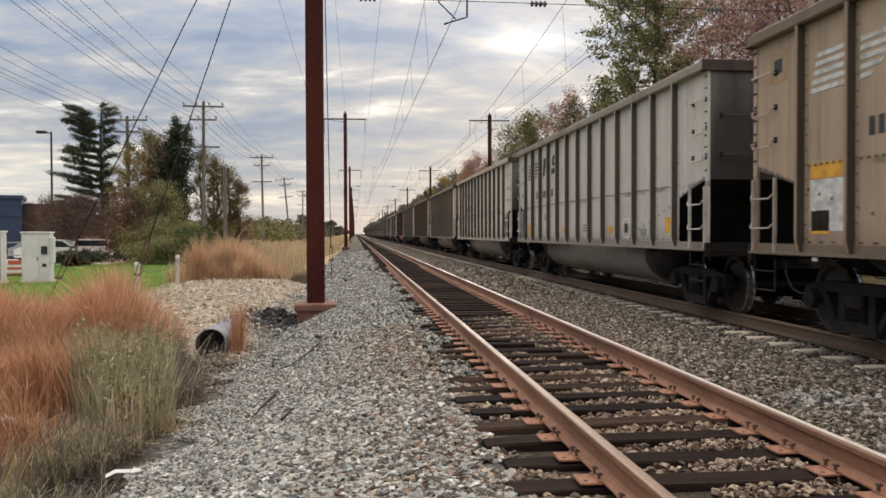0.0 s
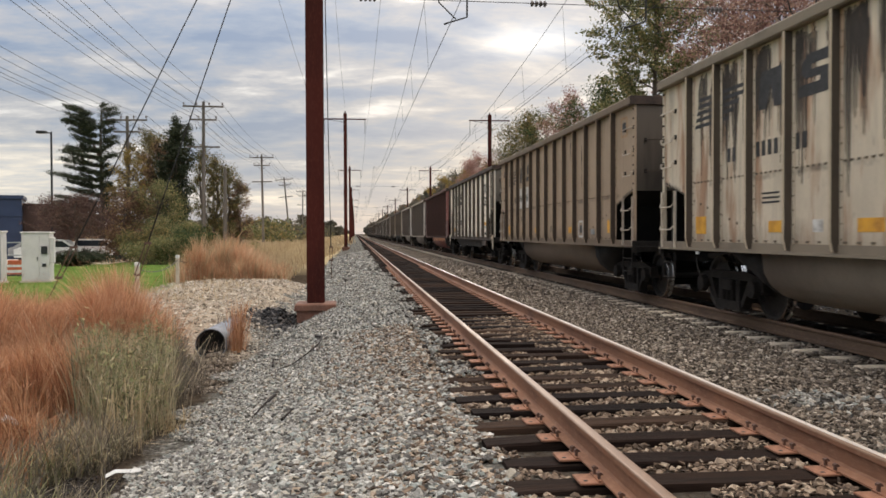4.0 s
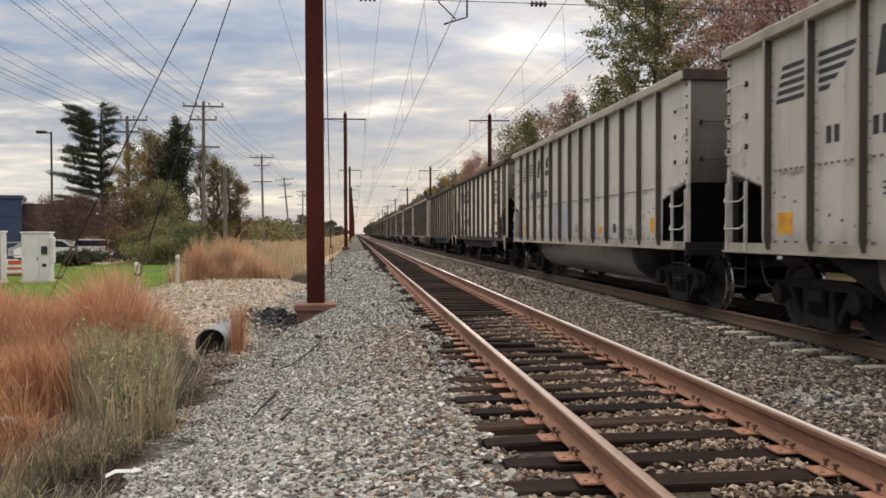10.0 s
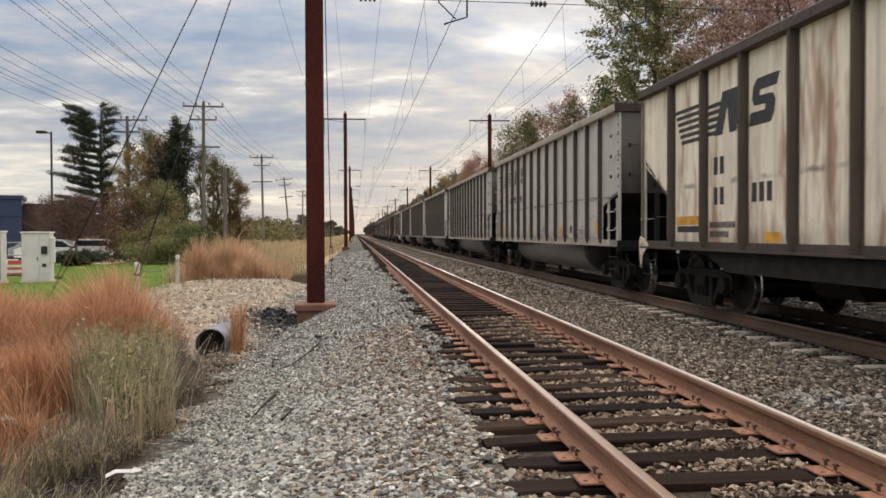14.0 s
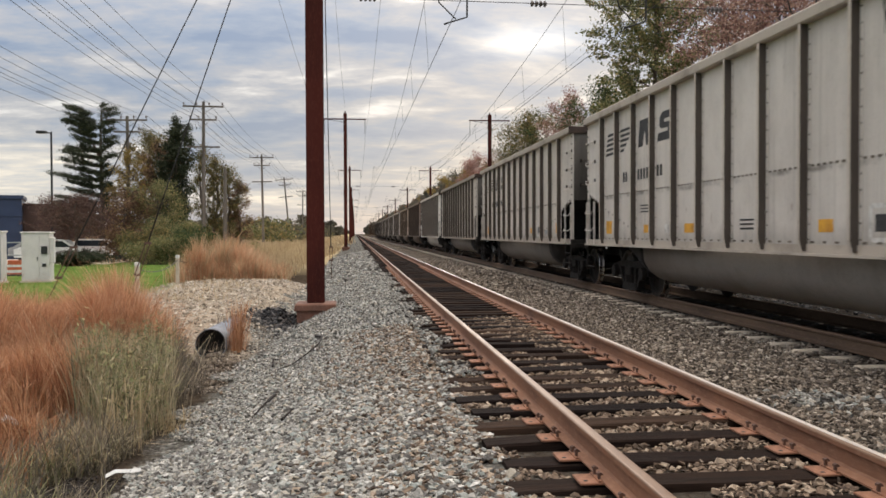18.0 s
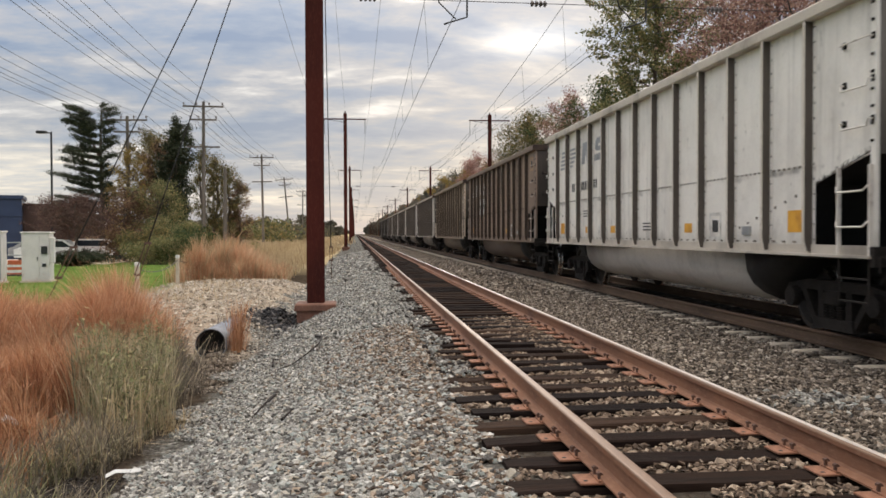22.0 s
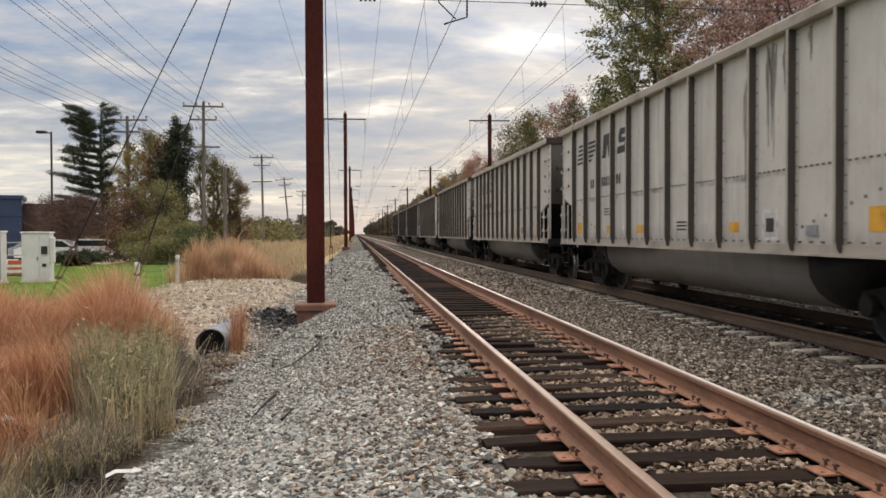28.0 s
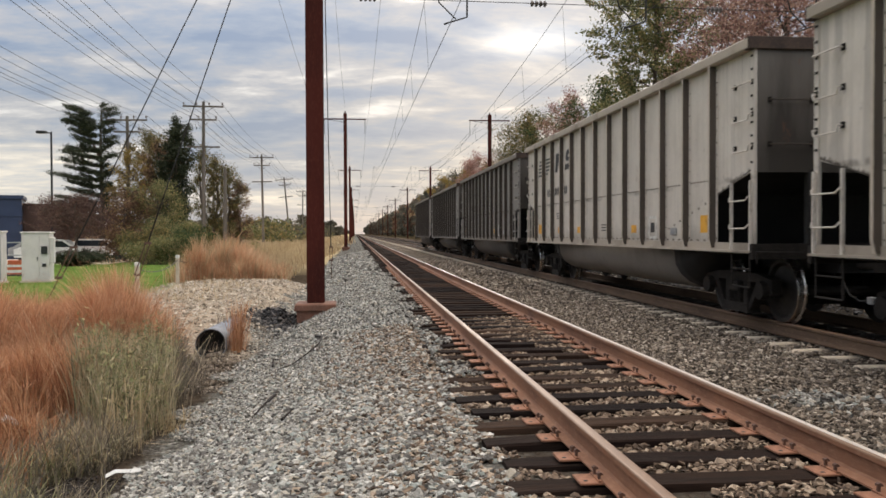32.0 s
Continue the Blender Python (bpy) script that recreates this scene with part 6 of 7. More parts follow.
def leaf_cloud(rng, centres, radii, count, size, flat=1.0, thin=0.55):
    """Small leaves strewn in clumps."""
    pick = rng.choice(len(centres), count, p=radii ** 2 / np.sum(radii ** 2))
    d = rng.normal(size=(count, 3))
    d /= np.linalg.norm(d, axis=1)[:, None]
    pos = centres[pick] + d * (radii[pick] * rng.random(count) ** 0.45)[:, None] * np.array((1, 1, flat))
    return leaf_quads(rng, pos, size, thin)


def tree(x, y, height, spread, mat, label, seed, leaves=9000, size=0.07, bare=0.2, name="tree", group="trees beside the line", clump=0.42, limbs=20, top=0.18, flat=0.2):
    """Tapered trunk, limbs and twigs, and a crown of many small leaves along the twigs."""
    rng = np.random.default_rng(seed)
    y = 1.0055 * y - 0.1055 * x
    z0 = float(ground_z(x, y)) - 0.1
    o = thing(name, pose(x, y, z0), label, "tree", group)
    wob = rng.uniform(-0.25, 0.25, (6, 2)) * min(1.0, height / 9)
    spine = [Vector((wob[i][0] * (i > 0), wob[i][1] * (i > 0), height * 0.9 * i / 5)) for i in range(6)]
    part("trunk", Geo().tube(spine, height * 0.014 + 0.05, 8, 0.03), M["bark"], o)
    twigs = Geo()
    ends = []

    def twig(a, b):
        mid = a.lerp(b, 0.55) + Vector(rng.uniform(-0.05, 0.05, 3) * spread)
        twigs.tube([a, mid, b], 0.006 + 0.0011 * height, 3, 0.004, False)
        ends.append((*a, *b))

    for k in range(limbs):
        f = bare + (0.94 - bare) * (k + 0.5) / limbs
        at = min(4.999, f / 0.9 * 5 * 0.88)
        root = spine[int(at)].lerp(spine[int(at) + 1], at - int(at))
        ang = k * 2.4 + rng.uniform(-0.5, 0.5)
        u = (f - bare) / (1 - bare)
        out = spread * (0.35 + 0.75 * math.sin(math.pi * (top + 0.74 * u))) * rng.uniform(0.65, 1.1)
        tip = Vector((root.x + math.cos(ang) * out * 0.85, root.y + math.sin(ang) * out * 0.85, min(height * 0.95, f * height + out * flat)))
        mid = root.lerp(tip, 0.5) + Vector((0, 0, -0.1 * out))
        part("limb", Geo().tube([root, mid, tip], 0.035 + 0.004 * height * (1 - f), 5, 0.012), M["bark"], o)
        for q in range(11):
            s = rng.uniform(0.15, 1.0)
            a = root.lerp(mid, s * 2) if s < 0.5 else mid.lerp(tip, s * 2 - 1)
            way = Vector((math.cos(ang + rng.normal() * 0.9), math.sin(ang + rng.normal() * 0.9), rng.uniform(-0.35, 0.8)))
            b = a + way * spread * rng.uniform(0.2, 0.5) * (1.15 - 0.4 * s)
            b.z = min(b.z, height)
            twig(a, b)
    for q in range(10):
        a = spine[4].lerp(spine[5], rng.uniform(0.2, 1.0))
        twig(a, Vector((a.x + rng.normal() * spread * 0.16, a.y + rng.normal() * spread * 0.16, height * rng.uniform(0.92, 1.0))))
    tagged(part("twig", twigs, M["bark"], o), kind="stuff")
    e = np.array(ends)
    weight = rng.uniform(0.35, 1.0, len(e)) * (0.3 + np.linalg.norm(e[:, 3:] - e[:, :3], axis=1) / spread)
    pick = rng.choice(len(e), leaves, p=weight / weight.sum())
    t = (rng.random(leaves) ** 0.7 * 1.12)[:, None]
    sigma = (spread * clump * 0.30 * rng.uniform(0.5, 1.3, len(e)))[pick][:, None]
    pos = e[pick, :3] * (1 - t) + e[pick, 3:] * t + rng.normal(size=(leaves, 3)) * sigma * np.array((1, 1, 0.75))
    v, f = leaf_quads(rng, pos, size)
    tagged(part("crown", soup("crown", v, f, mat), None, o), kind="stuff")
    return o


def pine(x, y, height, label, seed):
    """An open pine: a forked top and long, flat, layered boughs swept to one side."""
    rng = np.random.default_rng(seed)
    y = 1.0055 * y - 0.1055 * x
    o = thing("pine_tree", pose(x, y, -0.5), label, "tree", "trees beside the line")
    part("trunk", Geo().tube([(0.5, 0, 0), (0.55, 0, height * 0.4), (0.45, 0, height * 0.7), (0.55, 0, height * 0.97)], 0.22, 8, 0.04), M["bark"], o)
    part("fork", Geo().tube([(0.5, 0, height * 0.62), (-0.5, 0, height * 0.82), (-1.1, 0, height * 0.95)], 0.11, 6, 0.03), M["bark"], o)
    pos = []

    def bough(root, tip, droop):
        mid = root.lerp(tip, 0.5) - Vector((0, 0, droop))
        part("bough", Geo().tube([root, mid, tip], 0.045, 4, 0.012), M["bark"], o)
        n = int(470 * (tip - root).length / 1.6)
        s = rng.random(n) ** 0.8 * 1.06
        pts = np.where((s < 0.5)[:, None], np.array(root) + (np.array(mid) - np.array(root)) * (s * 2)[:, None], np.array(mid) + (np.array(tip) - np.array(mid)) * (s * 2 - 1)[:, None])
        pos.append(pts + rng.normal(size=(n, 3)) * np.array((0.13, 0.30, 0.075)) + np.array((0, 0, 0.05)))

    for k in range(15):
        z = height * (0.26 + 0.66 * k / 14)
        hub = Vector((0.5, 0, z)) if k < 10 else Vector((0.5 - 0.11 * (k - 9) * 1.3, 0, z))
        reach = (3.1 if k < 10 else 2.0) * rng.uniform(0.7, 1.08)
        for j in range(3):
            turn = math.pi + rng.uniform(-0.6, 0.6)
            tip = hub + Vector((math.cos(turn) * reach, math.sin(turn) * reach, 0.45 + rng.uniform(-0.12, 0.2)))
            bough(hub + Vector((0, 0, rng.uniform(-0.05, 0.05))), tip, 0.12)
            reach *= rng.uniform(0.6, 0.95)
    for k in range(34):
        z = height * (0.22 + 0.74 * k / 33)
        turn = rng.uniform(-1.5, 1.5)
        reach = rng.uniform(0.5, 1.25)
        bough(Vector((0.52, 0, z)), Vector((0.52 + math.cos(turn) * reach, math.sin(turn) * reach, z + rng.uniform(0.1, 0.5))), 0.05)
    for k in range(8):
        z = height * (0.80 + 0.15 * k / 13)
        at = Vector((-0.5 - 0.6 * (k / 13), 0, z))
        turn = rng.uniform(0, 6.28)
        bough(at, at + Vector((math.cos(turn) * 0.6, math.sin(turn) * 0.6, 0.3)), 0.03)
    v, f = leaf_quads(rng, np.concatenate(pos), 0.12, 0.15)
    tagged(part("crown", soup("crown", v, f, M["needle"]), None, o), kind="stuff")


def shrub(x, y, w, h, mat, label, seed, count=1800, size=0.09, name="shrub"):
    rng = np.random.default_rng(seed)
    y = 1.0055 * y - 0.1055 * x
    z = float(ground_z(x, y)) - 0.05
    o = thing(name, pose(x, y, z), label, "shrub", "shrubs by the lawn")
    g = Geo()
    c, r = [], []
    for k in range(12):
        p = Vector((rng.uniform(-0.42, 0.42) * w, rng.uniform(-0.4, 0.4) * min(w, 2.5), h * rng.uniform(0.25, 0.75)))
        c.append(p)
        r.append(min(w, 2 * h) * rng.uniform(0.16, 0.28))
        g.tube([(p.x * 0.3, p.y * 0.3, 0), p * 0.7, p], 0.03, 4, 0.01)
    part("stem", g, M["bark"], o)
    v, f = leaf_cloud(rng, np.array(c), np.array(r), count, size, 0.8)
    v[:, 2] = np.maximum(v[:, 2], 0.02)
    tagged(part("foliage", soup("foliage", v, f, mat), None, o), kind="stuff")


def blades(name, spots, heights, mat, label, seed, width=0.006, lean=0.35, curl=0.5, wind=(0, 0), sway=0.0):
    """Upright grass, each blade a thin bent ribbon; sway bends whole tufts the same way."""
    rng = np.random.default_rng(seed)
    n = len(spots)
    z = ground_z(spots[:, 0], spots[:, 1]) - 0.03
    ang = rng.uniform(0, 2 * np.pi, n)
    d = np.stack([np.cos(ang) * lean, np.sin(ang) * lean], 1) + np.array(wind)
    if sway:
        d += sway * np.array([(noise.noise((x * 1.3, y * 1.3, seed)), noise.noise((x * 1.3, y * 1.3, seed + 9.5))) for x, y in spots])
    d *= rng.uniform(0.3, 1.3, n)[:, None]
    w = np.stack([-np.sin(ang + rng.uniform(-1, 1, n)), np.cos(ang)], 1) * (width * rng.uniform(0.6, 1.4, n))[:, None]
    levels = []
    for f, ws in ((0, 1.0), (0.4, 0.9), (0.7, 0.8), (0.88, 0.6), (1.0, 0.1)):
        off = d * (heights * (f ** (1 + curl)))[:, None]
        droop = 1 - 0.45 * np.sum(d * d, 1) * f * f
        c = np.concatenate([spots + off, (z + heights * f * np.clip(droop, 0.45, 1))[:, None]], 1)
        side = np.concatenate([w * ws, np.zeros((n, 1))], 1)
        levels += [c - side, c + side]
    v = np.stack(levels, 1).reshape(-1, 3)
    base = (np.arange(n) * 10)[:, None]
    f = np.concatenate([base + np.array(q) for q in ((0, 1, 3, 2), (2, 3, 5, 4), (4, 5, 7, 6), (6, 7, 9, 8))], 0)
    thing(name, None, label, "grass", kind="stuff", mesh=soup(name, v, f, mat))


def tufts(rng, n, x, y, count, r):
    """Places of n blades that stand in tufts in a box."""
    c = np.stack([rng.uniform(*x, count), rng.uniform(*y, count)], 1)
    return c[rng.integers(0, count, n)] + rng.normal(size=(n, 2)) * r


def patchy(p, scale, lo, hi, seed):
    """Heights that rise and fall from tuft to tuft."""
    h = np.array([noise.noise((q[0] * scale, q[1] * scale, seed)) for q in p])
    return lo + (hi - lo) * np.clip(0.5 + 0.9 * h, 0, 1)


def grasses():
    rng = np.random.default_rng(3)
    wedge = lambda p: p[:, 0] > -0.325 * p[:, 1] + 0.12 + 0.14 * np.sin(p[:, 1] * 2.9)
    edge = lambda p: p[:, 0] < -2.25 - 0.04 * (p[:, 1] - 10) - 0.25 * np.sin(p[:, 1] * 1.7)
    # the tall broomsedge: mounds of its own, lower behind and towards the gravel
    def rust_height(p):
        mound = lambda x, y, r, a: a * np.exp(-((p[:, 0] - x) ** 2 + (p[:, 1] - y) ** 2) / r ** 2)
        h = 1.05 + mound(-5.0, 12.6, 0.75, 0.55) + mound(-4.0, 14.6, 0.8, 0.95) + mound(-6.6, 13.5, 0.8, 0.15)
        return h * np.interp(p[:, 1], [9, 11, 15.2, 16.5, 20], [0.8, 1.0, 1.0, 0.62, 0.45])

    rim = lambda y: np.interp(y, [10, 12, 14, 15.2, 16.4, 20], [-2.9, -3.05, -3.15, -3.2, -3.9, -4.9]) + 0.16 * np.sin(y * 3.3)
    p = tufts(rng, 44000, (-9.0, -3.0), (9.8, 18.0), 150, 0.16)
    p = p[p[:, 0] < rim(p[:, 1])]
    h = rust_height(p) * patchy(p, 1.6, 0.72, 1.12, 1.0) * rng.uniform(0.55, 1.08, len(p))
    blades("tall_grass", p, h, M["broom"], "tall rust-red dry broomsedge grass in the ditch", 4, 0.0042, 0.42, 1.3, (-0.10, 0.0), 1.05)
    q = p[rng.integers(0, len(p), 22000)] + rng.normal(size=(22000, 2)) * 0.05
    h = rust_height(q) * patchy(q, 1.6, 0.72, 1.12, 1.0) * rng.uniform(0.85, 1.14, len(q))
    blades("grass_plumes", q, h, M["plume"], "pale feathery seed plumes of the broomsedge", 24, 0.0034, 0.44, 1.4, (-0.14, 0.0), 1.15)
    p = tufts(rng, 19000, (-6.5, -3.35), (8.1, 11.2), 60, 0.14)
    p = p[p[:, 0] < -3.25 - 0.15 * np.sin(p[:, 1] * 4)]
    blades("tall_grass", p, patchy(p, 1.2, 0.75, 1.3, 7.0) * rng.uniform(0.5, 1.1, len(p)), M["broom"], "tall rust-red dry broomsedge grass near the ditch", 5, 0.0035, 0.45, 1.2, (-0.1, 0.0), 1.1)
    clear = lambda p: np.hypot(p[:, 0] + 2.45, (p[:, 1] - 7.5) * 0.7) > 0.5
    before_pipe = lambda p: (p[:, 0] < -2.85) | (p[:, 1] < 12.6)
    p = tufts(rng, 6500, (-3.75, -2.35), (8.9, 13.4), 56, 0.14)
    p = p[edge(p) & before_pipe(p) & wedge(p)]
    blades("weeds", p, patchy(p, 1.3, 0.5, 1.38, 2.0) * rng.uniform(0.5, 1.1, len(p)), M["weed"], "grey-green leafy weeds in front of the dry grass", 6, 0.005, 0.3, 0.8, (0, 0), 0.4)
    q = tufts(rng, 700, (-3.75, -2.4), (8.9, 13.2), 60, 0.15)
    q = q[edge(q) & before_pipe(q) & wedge(q)]
    blades("weed_stalks", q, patchy(q, 1.3, 0.6, 1.45, 2.0) * rng.uniform(0.6, 1.15, len(q)), M["straw"], "pale dry stalks standing among the weeds", 31, 0.0045, 0.3, 0.9, (0, 0), 0.5)
    # small leaves up the stems of the weeds
    q = tufts(rng, 8000, (-3.75, -2.45), (9.2, 13.2), 110, 0.16)
    q = q[edge(q) & before_pipe(q) & wedge(q)]
    c = np.concatenate([q, (ground_z(q[:, 0], q[:, 1]) + patchy(q, 1.3, 0.45, 1.4, 2.0) * rng.random(len(q)) ** 0.8 * rng.uniform(0.75, 1.15, len(q)))[:, None]], 1)
    v, f = leaf_quads(rng, c, 0.05, 0.18)
    thing("weed_leaves", None, "narrow green leaves of the weeds", "grass", kind="stuff", mesh=soup("weed_leaves", v, f, M["weed_leaf"]))
    p = tufts(rng, 6500, (-5.8, -2.0), (6.4, 9.4), 90, 0.15)
    p = p[edge(p) & clear(p)]
    blades("short_grass", p + rng.normal(size=p.shape) * 0.06, rng.uniform(0.15, 0.6, len(p)), M["wisp"], "short grey-brown dry grass at the foot of the bank", 26, 0.0035, 0.6, 0.9, (0, 0), 0.6)
    blades("short_grass", p, rng.uniform(0.12, 0.5, len(p)), M["weed"], "short greenish grass at the foot of the bank", 7, 0.004, 0.7, 0.9, (0, 0), 0.5)
    p = tufts(rng, 4500, (-5.8, -3.1), (6.6, 9.2), 45, 0.2)
    p = p[edge(p) & clear(p)]
    blades("short_grass", p, rng.uniform(0.25, 0.75, len(p)) * np.interp(p[:, 0], [-3.4, -2.6], [1.0, 0.55]), M["broom"], "rust-brown dry grass blades at the foot of the bank", 29, 0.0035, 0.6, 0.9, (0, 0), 0.6)
    p = tufts(rng, 3600, (-5.8, -2.4), (6.4, 8.5), 50, 0.16)
    p = p[edge(p) & clear(p)]
    blades("short_grass", p, rng.uniform(0.15, 0.55, len(p)), M["weed_leaf"], "short green grass at the foot of the bank", 27, 0.004, 0.7, 0.9, (0, 0), 0.5)
    p = tufts(rng, 1300, (-3.3, -2.1), (8.4, 10.4), 18, 0.16)
    p = p[edge(p) & clear(p)]
    blades("straw_grass", p, rng.uniform(0.15, 0.5, len(p)), M["straw"], "flattened pale straw grass along the ballast", 8, 0.0045, 0.9, 0.9, (0.25, -0.1), 0.4)
    p = tufts(rng, 3000, (-3.6, -2.25), (10.5, 15.6), 60, 0.12)
    p = p[(p[:, 0] < -2.2) & ((p[:, 1] < 13.2) | (p[:, 0] < -3.0))]
    blades("grass_wisps", p, rng.uniform(0.2, 0.8, len(p)), M["wisp"], "thin grey-brown dead grass at the ditch edge", 17, 0.0035, 0.4, 0.8, (0, 0), 0.4)
    p = rng.normal(size=(300, 2)) * 0.085 + (-2.30, 16.4)
    blades("grass_clump", p, rng.uniform(0.35, 1.12, len(p)), M["broom"], "rust-red clump of dry grass beside the pipe", 9, 0.0036, 0.24, 0.9, (0, 0), 0.3)
    p = tufts(rng, 160, (-2.9, -2.0), (17.5, 19.5), 9, 0.07)
    blades("grass_clump", p, rng.uniform(0.1, 0.32, len(p)), M["wisp"], "low brown tufts on the gravel behind the pipe", 19, 0.005, 0.4, 0.7)
    p = tufts(rng, 70, (-3.2, -2.45), (14.8, 16.0), 14, 0.08)
    blades("grass_stems", p, rng.uniform(0.2, 0.6, len(p)), M["wisp"], "thin dry grass stems hanging before the pipe", 10, 0.0035, 0.7, 0.7)
    p = tufts(rng, 9000, (-6.4, -2.4), (31, 42), 60, 0.26)
    p = p[(p[:, 0] < -2.3) & (p[:, 1] > 31.6 + 1.3 * (p[:, 0] + 6.5) + 0.8 * np.sin(p[:, 0] * 3.1))]
    p = p[(p[:, 0] < -0.082 * p[:, 1]) & (rng.random(len(p)) < np.interp(p[:, 0], [-5.3, -4.3], [1.0, 0.55]))]
    h = patchy(p, 0.9, 0.25, 1.6, 3.0) * rng.uniform(0.4, 1.15, len(p)) * np.interp(p[:, 0], [-6.5, -5.6, -4.5, -3.2, -2.4], [0.65, 1.1, 1.15, 0.9, 0.5])
    blades("tall_grass", p, h, M["broom"], "rust-red broomsedge grass behind the gravel crossing", 11, 0.0075, 0.3, 1.0, (0, 0), 0.8)
    for m, words, seed in (("plume", "salmon feathery plumes behind the gravel crossing", 28), ("straw", "pale straw plumes behind the gravel crossing", 32)):
        q = p[rng.integers(0, len(p), 6500)] + rng.normal(size=(6500, 2)) * 0.1
        h = patchy(q, 0.9, 0.25, 1.6, 3.0) * rng.uniform(0.8, 1.25, len(q)) * np.interp(q[:, 0], [-6.5, -5.6, -4.5, -3.2, -2.4], [0.75, 1.25, 1.2, 0.7, 0.4])
        blades("grass_plumes", q, h, M[m], words, seed, 0.006, 0.4, 1.4, (0, 0), 0.9)
    p = tufts(rng, 12000, (-6.3, -2.6), (36, 52), 110, 0.35)
    p = p[p[:, 0] < -0.078 * p[:, 1]]
    blades("field_grass", p, patchy(p, 0.6, 0.35, 1.35, 4.0) * rng.uniform(0.6, 1.1, len(p)), M["straw"], "pale straw grass among the broomsedge", 16, 0.009, 0.3, 0.9, (0, 0), 0.6)
    p = tufts(rng, 17000, (-14.0, -1.9), (40, 120), 900, 0.35)
    p = p[((p[:, 0] > -6.8) | (p[:, 1] > 70)) & (p[:, 0] < np.interp(p[:, 1], [40, 60, 90], [-3.4, -2.9, -2.0]))]
    blades("field_grass", p, patchy(p, 0.3, 0.35, 1.1, 5.0) * rng.uniform(0.6, 1.1, len(p)), M["straw"], "pale straw-coloured dry field grass along the line", 12, 0.018, 0.25, 0.8)
    p = tufts(rng, 9000, (-24.0, -1.9), (110, 420), 900, 0.8)
    blades("field_grass", p, rng.uniform(0.6, 1.2, len(p)), M["straw"], "far dry field grass along the line", 13, 0.06, 0.2, 0.6)
    p = np.stack([rng.uniform(-19, -6.3, 22000), rng.uniform(22, 48, 22000)], 1)
    blades("lawn", p, rng.uniform(0.03, 0.09, len(p)), M["lawn"], "mown green lawn", 14, 0.008, 0.6, 0.6)
    p = tufts(rng, 3500, (-9.0, -2.3), (-5.0, 6.6), 120, 0.2)
    p = p[p[:, 0] < -2.2]
    blades("short_grass", p, rng.uniform(0.15, 0.6, len(p)), M["weed"], "short dry grass beside the ballast", 30, 0.006, 0.6, 0.9, (0, 0), 0.6)
    p = tufts(rng, 500, (-6.8, -3.2), (18.0, 31.5), 22, 0.12)
    blades("crossing_grass", p, rng.uniform(0.1, 0.4, len(p)), M["straw"], "sparse dry grass on the pale gravel crossing", 15, 0.005, 0.5, 0.7)


grasses()
tree(25.4, 71.0, 27.0, 5.5, M["leaf_oak"], "tall oak with olive green autumn crown behind the tracks", 21, 48000, 0.135, 0.06, clump=0.20, limbs=50)
tree(24.2, 80.0, 16.6, 5.0, M["leaf_green"], "dark green broadleaf tree in the wood's edge", 22, 34000, 0.09, 0.03)
tree(23.7, 69.0, 11.4, 3.3, M["leaf_green"], "dark green broadleaf tree under the oak", 23, 24000, 0.085, 0.05)
for i, (x, y, h, r) in enumerate(((26.6, 60.5, 21.0, 4.8), (25.5, 53.5, 20.0, 5.0), (24.0, 47.0, 19.5, 4.8), (26.0, 41.0, 19.0, 4.8), (24.0, 35.5, 18.0, 4.6), (30.0, 58.0, 23.0, 5.2), (31.0, 49.0, 22.0, 5.2))):
    tree(x, y, h, r, M["leaf_red"], "tall tree with thinning dull red autumn leaves", 30 + i, 13500, 0.10, 0.12, limbs=26)
tree(25.4, 99.0, 19.4, 3.4, M["leaf_pink"], "slender tree with thin pinkish red leaves", 41, 13000, 0.085, 0.25)
tree(24.2, 117.0, 19.0, 5.2, M["leaf_olive"], "round olive green tree in the wood's edge", 42, 32000, 0.125, 0.06, clump=0.5)
tree(26.5, 108.0, 16.5, 4.6, M["leaf_green"], "dark green tree in the wood's edge", 43, 20000, 0.12, 0.1)
tree(27.0, 90.0, 15.0, 4.6, M["leaf_olive"], "olive tree in the wood's edge", 47, 18000, 0.11, 0.1)
tree(24.5, 130.0, 13.5, 4.4, M["leaf_rust"], "rust brown tree in the wood's edge", 44, 15000, 0.13, 0.1)
tree(25.5, 143.0, 14.5, 4.4, M["leaf_olive"], "olive tree in the wood's edge", 48, 14000, 0.13, 0.1)
tree(25.5, 156.0, 15.0, 4.4, M["leaf_pink"], "dull red tree in the wood's edge", 45, 13000, 0.13, 0.1)
tree(25.0, 170.0, 18.6, 4.6, M["leaf_pink"], "tall dull red tree in the wood's edge", 46, 14000, 0.14, 0.12)
for i in range(12):
    y = 183 + i * 12.5
    tree(24.5 + (i * 1.7) % 3.5, y, 15.5 + (i * 2.3) % 4.0, 5.0, M[("leaf_yellow", "leaf_hazed", "leaf_rust", "leaf_hazed", "leaf_hazed")[i % 5]], "autumn tree in the far wood's edge", 50 + i, 5500, 0.24, 0.08, limbs=12)


